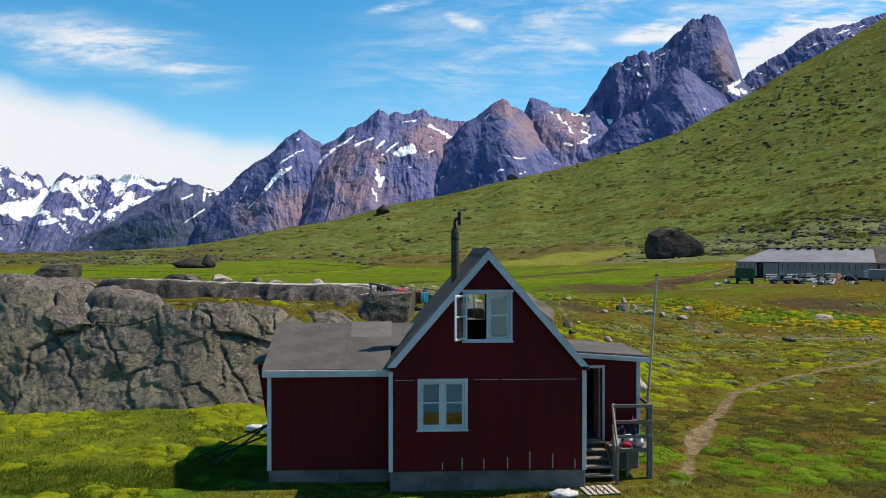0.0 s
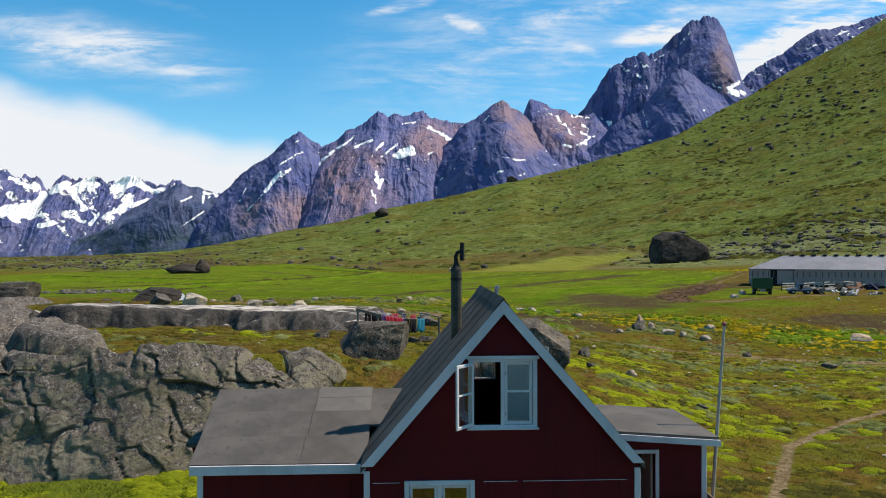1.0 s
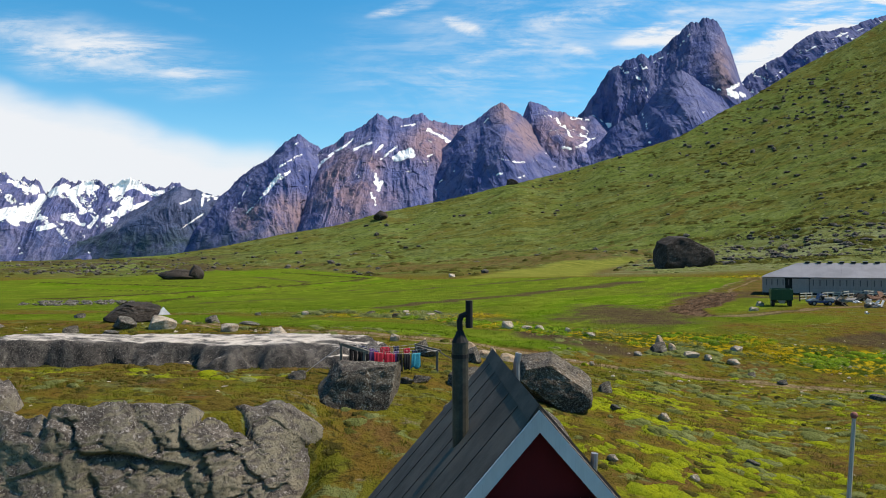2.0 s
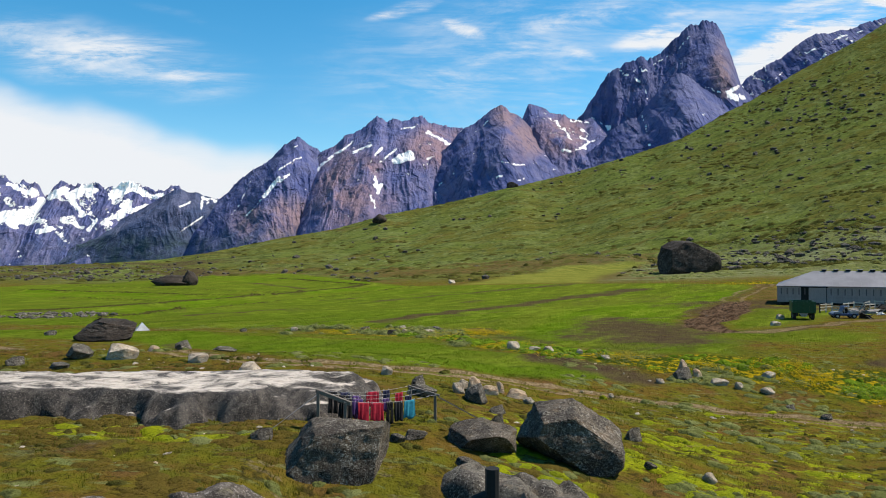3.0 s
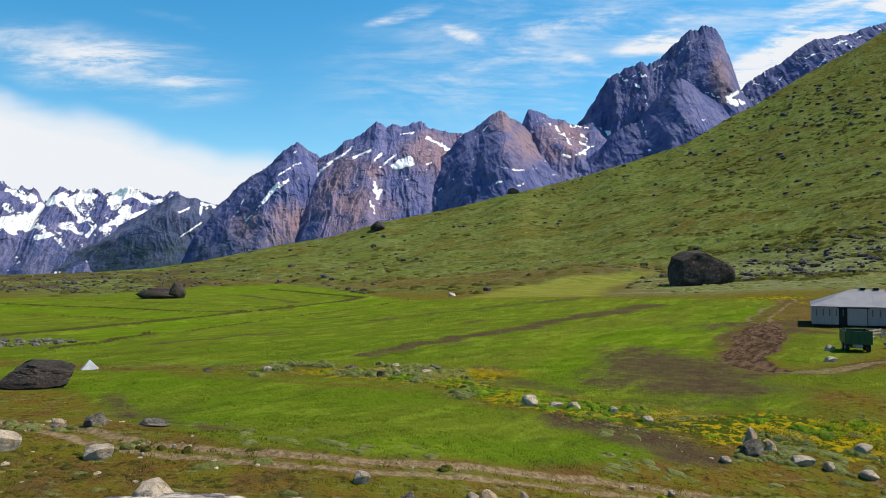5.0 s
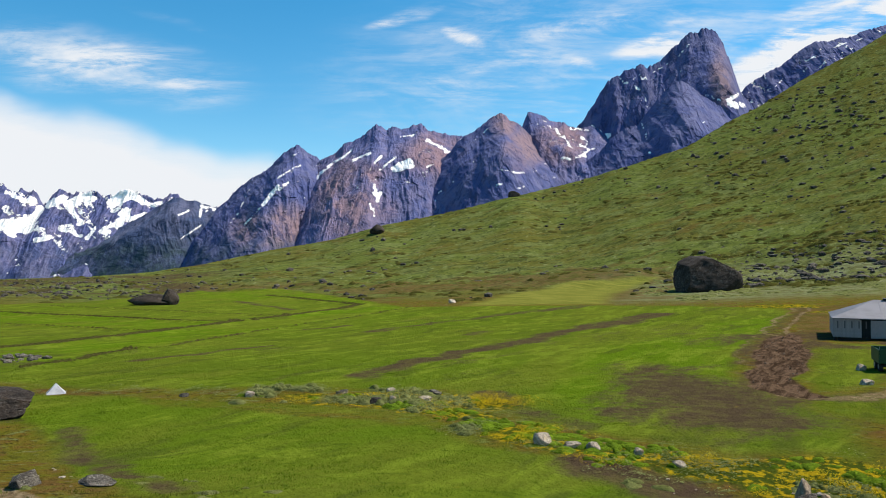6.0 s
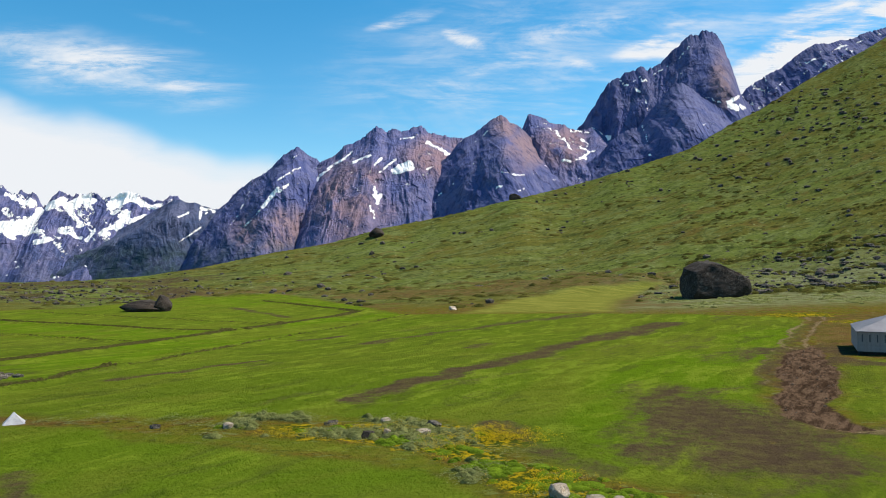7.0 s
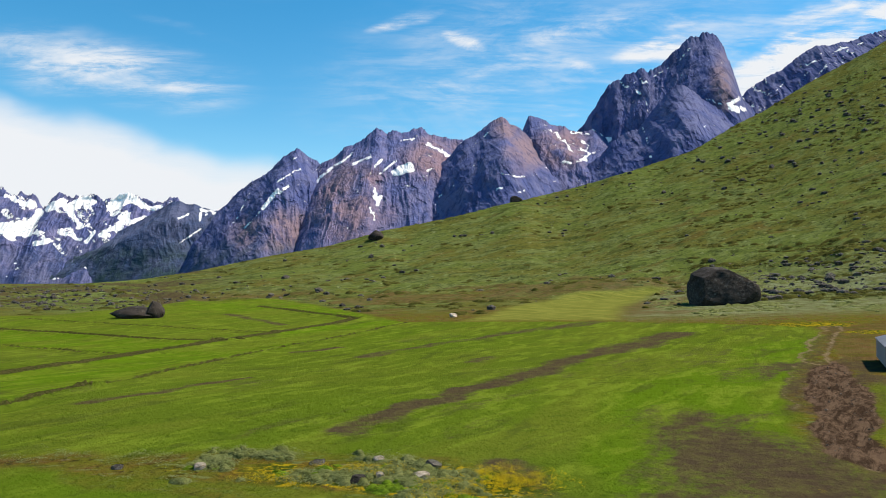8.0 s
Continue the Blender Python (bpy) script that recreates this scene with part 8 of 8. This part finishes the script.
def mounds(name, label, x, y, r, hgt, material, seed, z=None):
    """Low uneven domes of close growth, their rims sunk in the turf."""
    rr = np.random.default_rng(seed)
    n, seg = len(x), 10
    a = np.arange(seg) * 2 * np.pi / seg
    wide = 1 + 0.22 * np.sin(2 * a[None] + rr.uniform(0, 6, (n, 1))) + 0.16 * np.sin(3 * a[None] + rr.uniform(0, 6, (n, 1)))
    floor = height(x, y) if z is None else z
    pts = [np.stack([x, y, floor + hgt * rr.uniform(0.85, 1.1, n)], -1)[:, None]]
    for q in (0.42, 0.76, 1.0):
        rad = r[:, None] * q * wide * rr.uniform(0.9, 1.1, (n, seg))
        px, py = x[:, None] + 1.35 * rad * np.cos(a), y[:, None] + rad * np.sin(a)
        lift = hgt[:, None] * (1 - q ** 2.2) * rr.uniform(0.75, 1.15, (n, seg)) - (0.08 if q == 1.0 else 0.0)
        pts.append(np.stack([px, py, (height(px, py) if z is None else floor[:, None]) + lift], -1))
    v = np.concatenate(pts, 1)
    k = np.arange(seg)
    j = (k + 1) % seg
    tri = [np.stack([0 * k, 1 + k, 1 + j], 1)]
    for ring in (0, 1):
        o, p = 1 + ring * seg, 1 + (ring + 1) * seg
        tri += [np.stack([o + k, p + k, p + j], 1), np.stack([o + k, p + j, o + j], 1)]
    f = np.concatenate(tri)[None] + (np.arange(n) * v.shape[1])[:, None, None]
    ob = sheet(name, v.reshape(-1, 3), f.reshape(-1, 3), material)
    return tagged(ob, label, "plants", kind="stuff")


x, y = sow(8000, -26, 40, 17, 60, lambda x, y: cover(x, y)[2] * smooth(-0.05, 0.35, fbm(x / 3, y / 2, 3, 511)))
m = rng.random(len(x)) < np.where(x > 3, np.where(y < 31, 0.04, np.where(x > 13, 0.12, 0.42)), 0.35)
mounds("moss_cushions", "bright yellow-green moss cushions", x[m], y[m], rng.uniform(0.15, 0.5, m.sum()), rng.uniform(0.05, 0.18, m.sum()), MAT_MOSS, 3)
pick = rng.random(len(LEDGE[0])) < 0.03
x, y, z = (a[pick] for a in LEDGE)
mounds("ledge_moss", "yellow-green moss on the rock ledges", x, y, rng.uniform(0.08, 0.24, len(x)), rng.uniform(0.05, 0.12, len(x)), MAT_MOSS, 9, z)
x, y = sow(9000, -22, 30, 33, 64, lambda x, y: 0.7 * smooth(0.12, 0.4, fbm(x / 4, y / 3, 3, 521)))
m = rng.random(len(x)) < 0.30
mounds("dwarf_willow", "grey-green dwarf willow mats", x[m], y[m], rng.uniform(0.12, 0.38, m.sum()), rng.uniform(0.05, 0.16, m.sum()), MAT_WILLOW, 4)
x, y = sow(9000, -24, 6, 33, 53, lambda x, y: smooth(0.05, 0.25, fbm(x / 3.2 + 5, y / 1.9, 3, 523)) * (1 - cover(x, y)[5]))
m = rng.random(len(x)) < 0.4
mounds("crowberry_mats", "brown crowberry mats on the shelf", x[m], y[m], rng.uniform(0.12, 0.42, m.sum()), rng.uniform(0.04, 0.12, m.sum()), MAT_RUST, 21)
x, y = sow(5000, -24, 30, 33, 56, lambda x, y: smooth(0.12, 0.3, fbm(x / 2.4 + 9, y / 1.7, 3, 525)) * (1 - cover(x, y)[5]))
mounds("sedge_hummocks", "dark olive sedge hummocks on the shelf", x[::2], y[::2], rng.uniform(0.08, 0.28, len(x[::2])), rng.uniform(0.04, 0.14, len(x[::2])), MAT_SEDGE, 22)
x, y = sow(30000, -30, 34, 60, 95, lambda x, y: smooth(4.6, 1.4, along(x, y - 1.2 * smooth(-18, -8, x) * smooth(4, -2, x), DITCH)) * smooth(-0.15, 0.15, fbm(x / 4, y / 2.5, 3, 611)))
m = np.where((x > -16) & (x < 2), 0.8, np.where(x < -16, 0.10, 0.10)) > rng.random(len(x))
k = m & (x > -17) & (x < 3) & (rng.random(len(x)) < 0.4)
mounds("ditch_willow_mats", "grey-green willow mats along the ditch", x[k], y[k], rng.uniform(0.2, 0.55, k.sum()), rng.uniform(0.10, 0.38, k.sum()), MAT_WILLOW, 23)
cushions("ditch_willow", "grey-green willow scrub along the ditch", x[m], y[m], rng.uniform(0.3, 0.75, m.sum()), rng.uniform(0.10, 0.45, m.sum()), LEAF_WILLOW, 5, None, 60, 0.42)
x, y = sow(14000, -16, 40, 58, 90, lambda x, y: smooth(3.4, 0.8, along(x, y, DITCH)) * smooth(0.0, 0.2, fbm(x / 3.1, y / 2.2, 3, 613)))
m = rng.random(len(x)) < 0.4
mounds("ditch_herbs", "dark green herbs along the ditch", x[m], y[m], rng.uniform(0.2, 0.5, m.sum()), rng.uniform(0.08, 0.26, m.sum()), MAT_HERB, 20)
x, y = sow(52000, -14, 44, 58, 90, lambda x, y: np.maximum(cover(x, y)[4], 0.7 * smooth(3.5, 1.0, along(x, y, DITCH)) * smooth(-15, -10, x)) * smooth(0.02, 0.35, fbm(x / 3.5, y / 2.2, 3, 531)))
cushions("marsh_flowers", "yellow marsh flowers in the ditch", x, y, rng.uniform(0.10, 0.26, len(x)), rng.uniform(0.15, 0.50, len(x)), LEAF_BLOOM, 6, None, 20, 0.8)


x, y = rng.uniform(60, 230, 4500), rng.uniform(205, 330, 4500)
m = (cover(x, y)[10] > 0.5) & (rng.random(len(x)) < smooth(-0.1, 0.25, fbm(x / 14, y / 9, 3, 615)))
mounds("scree_willow", "grey-green willow mats round the scree", x[m], y[m], rng.uniform(0.5, 1.6, m.sum()), rng.uniform(0.12, 0.5, m.sum()), MAT_WILLOW, 27)


def on_slope(n):
    y = 245 + 480 * rng.random(n)
    b = rng.uniform(-0.62, 0.68, n)
    x = b * y
    drift = smooth(0.10, 0.26, fbm((0.91 * x - 0.41 * y) / 40, (0.41 * x + 0.91 * y) / 15, 5, 551, 0.65)) * (0.15 + 0.85 * smooth(0.1, 0.5, b))
    keep = rng.random(n) < 0.012 + 0.55 * drift
    keep &= region(x, y, FIELD, 2) + region(x, y, HAY, 4) < 0.2
    return x[keep], y[keep]


x, y = on_slope(52000)
m = rng.random(len(x)) < 0.55
mounds("hillside_thickets", "dark thickets of dwarf scrub on the hillside", x[m], y[m], rng.uniform(0.7, 2.3, m.sum()), rng.uniform(0.25, 0.9, m.sum()), MAT_SEDGE, 28)
cushions("hillside_scrub", "dark green dwarf scrub on the hillside", x, y, rng.uniform(0.5, 1.3, len(x)) * (1 + 1.2 * rng.random(len(x)) ** 3), rng.uniform(0.4, 1.3, len(x)), LEAF_SCRUB, 8, None, 34, 0.8)


# lush herbs, sedge and moss on the slope beside the house
x, y = sow(9000, 5.0, 24, 12, 28, lambda x, y: (1 - cover(x, y)[5]) * smooth(27, 22, y) * smooth(-0.15, 0.25, fbm(x / 2.4, y / 2.4, 3, 561)))
m = rng.random(len(x)) < 0.10
mounds("tall_herbs", "lush green mounds of herbs below the steps", x[m], y[m], rng.uniform(0.2, 0.55, m.sum()), rng.uniform(0.05, 0.16, m.sum()), MAT_HERB, 11)
cushions("herb_clumps", "lush leafy herbs below the steps", x[m], y[m], rng.uniform(0.2, 0.5, m.sum()), rng.uniform(0.10, 0.28, m.sum()), LEAF_DEEP, 25, None, 110, 0.28)
x, y = sow(7000, 5.0, 34, 14, 44, lambda x, y: (1 - cover(x, y)[5]) * smooth(0.05, 0.35, fbm(x / 3.0, y / 3.0, 3, 571)))
tufts("dry_sedge", "brown dry sedge tufts on the slope", x, y, rng.uniform(0.06, 0.2, len(x)), rng.uniform(0.15, 0.36, len(x)), 12, LEAF_DRY, 12, 1.0)
x, y = sow(9000, -22, -5.5, 12, 29, lambda x, y: smooth(-0.2, 0.25, fbm(x / 2.6, y / 1.8, 3, 581)) * (0.15 + 0.85 * smooth(26, 20, y)))
tufts("lawn_grass", "soft green grass before the rock face", x, y, rng.uniform(0.06, 0.20, len(x)), rng.uniform(0.2, 0.45, len(x)), 22, LEAF_LAWN, 13, 1.2)
x, y = sow(2200, -24, -5.2, 15, 30.5, lambda x, y: smooth(0.0, 0.25, fbm(x / 2.9, y / 1.6, 3, 583)) * (0.12 + 0.88 * smooth(21, 26, y)))
mounds("herb_mounds", "bright yellow-green herb mounds along the rock foot", x, y, rng.uniform(0.15, 0.5, len(x)), rng.uniform(0.05, 0.18, len(x)), MAT_MOSS, 16)
cushions("herb_leaves", "yellow-green leaves of herbs along the rock foot", x, y, rng.uniform(0.2, 0.55, len(x)), rng.uniform(0.08, 0.24, len(x)), LEAF_MOSS, 24, None, 110, 0.28)
x, y = sow(1500, -24, -5.2, 12, 23, lambda x, y: smooth(0.0, 0.3, fbm(x / 3.3 + 7, y / 1.9, 3, 585)))
mounds("grass_mounds", "deep green grass mounds before the rock face", x, y, rng.uniform(0.2, 0.6, len(x)), rng.uniform(0.04, 0.12, len(x)), MAT_HERB, 17)
x, y = sow(1500, 8, 26, 12, 30, lambda x, y: smooth(0.05, 0.3, fbm(x / 2.6, y / 2.0, 3, 587)) * (1 - cover(x, y)[5]))
mounds("sedge_mounds", "dark brown-green sedge mounds on the slope", x, y, rng.uniform(0.2, 0.5, len(x)), rng.uniform(0.03, 0.10, len(x)), MAT_SEDGE, 18)
tufts("sedge_blades", "brown-green sedge blades on the slope", x, y, rng.uniform(0.07, 0.19, len(x)), rng.uniform(0.25, 0.55, len(x)), 40, LEAF_SEDGE, 26, 0.45)
x, y = sow(26000, -125, -8, 105, 300, lambda x, y: smooth(0.55, 0.9, cover(x, y)[7]))
cushions("drain_sedge", "dark sedge along the drains of the meadow", x, y, rng.uniform(0.2, 0.5, len(x)), rng.uniform(0.25, 0.6, len(x)), LEAF_SCRUB, 19, None, 26, 0.7)
x, y = sow(9000, 1.5, 40, 25, 60, lambda x, y: np.where(y < 32, 0.3, 1.0) * np.maximum(np.maximum(smooth(0.10, 0.30, fbm(x / 3.4, y / 1.7, 3, 591)), smooth(0.02, 0.18, fbm(x / 3.6, y / 2.4, 3, 89)) * smooth(33, 36, y)) * smooth(52 + 0.5 * np.clip(x - 9, 0, 20), 46 + 0.5 * np.clip(x - 9, 0, 20), y), 0.8 * smooth(17, 12, x) * smooth(42, 36, y) * smooth(27, 31, y) * smooth(0.1, 0.3, fbm(x / 2.6, y / 1.5, 3, 593))) * (1 - cover(x, y)[5]))
m = rng.random(len(x)) < np.where(x > 13, 0.08, 0.34)
mounds("slope_moss", "yellow-green moss mats on the slope", x[m], y[m], rng.uniform(0.15, 0.5, m.sum()), rng.uniform(0.05, 0.16, m.sum()), MAT_MOSS, 14)
x, y = sow(7000, 8, 46, 36, 68, lambda x, y: 0.9 * smooth(0.14, 0.36, fbm(x / 4.5, y / 2.4, 3, 601)) * (1 - cover(x, y)[5]))
m = rng.random(len(x)) < 0.5
mounds("slope_willow", "grey-green willow mats on the slope", x[m], y[m], rng.uniform(0.15, 0.45, m.sum()), rng.uniform(0.06, 0.22, m.sum()), MAT_WILLOW, 15)
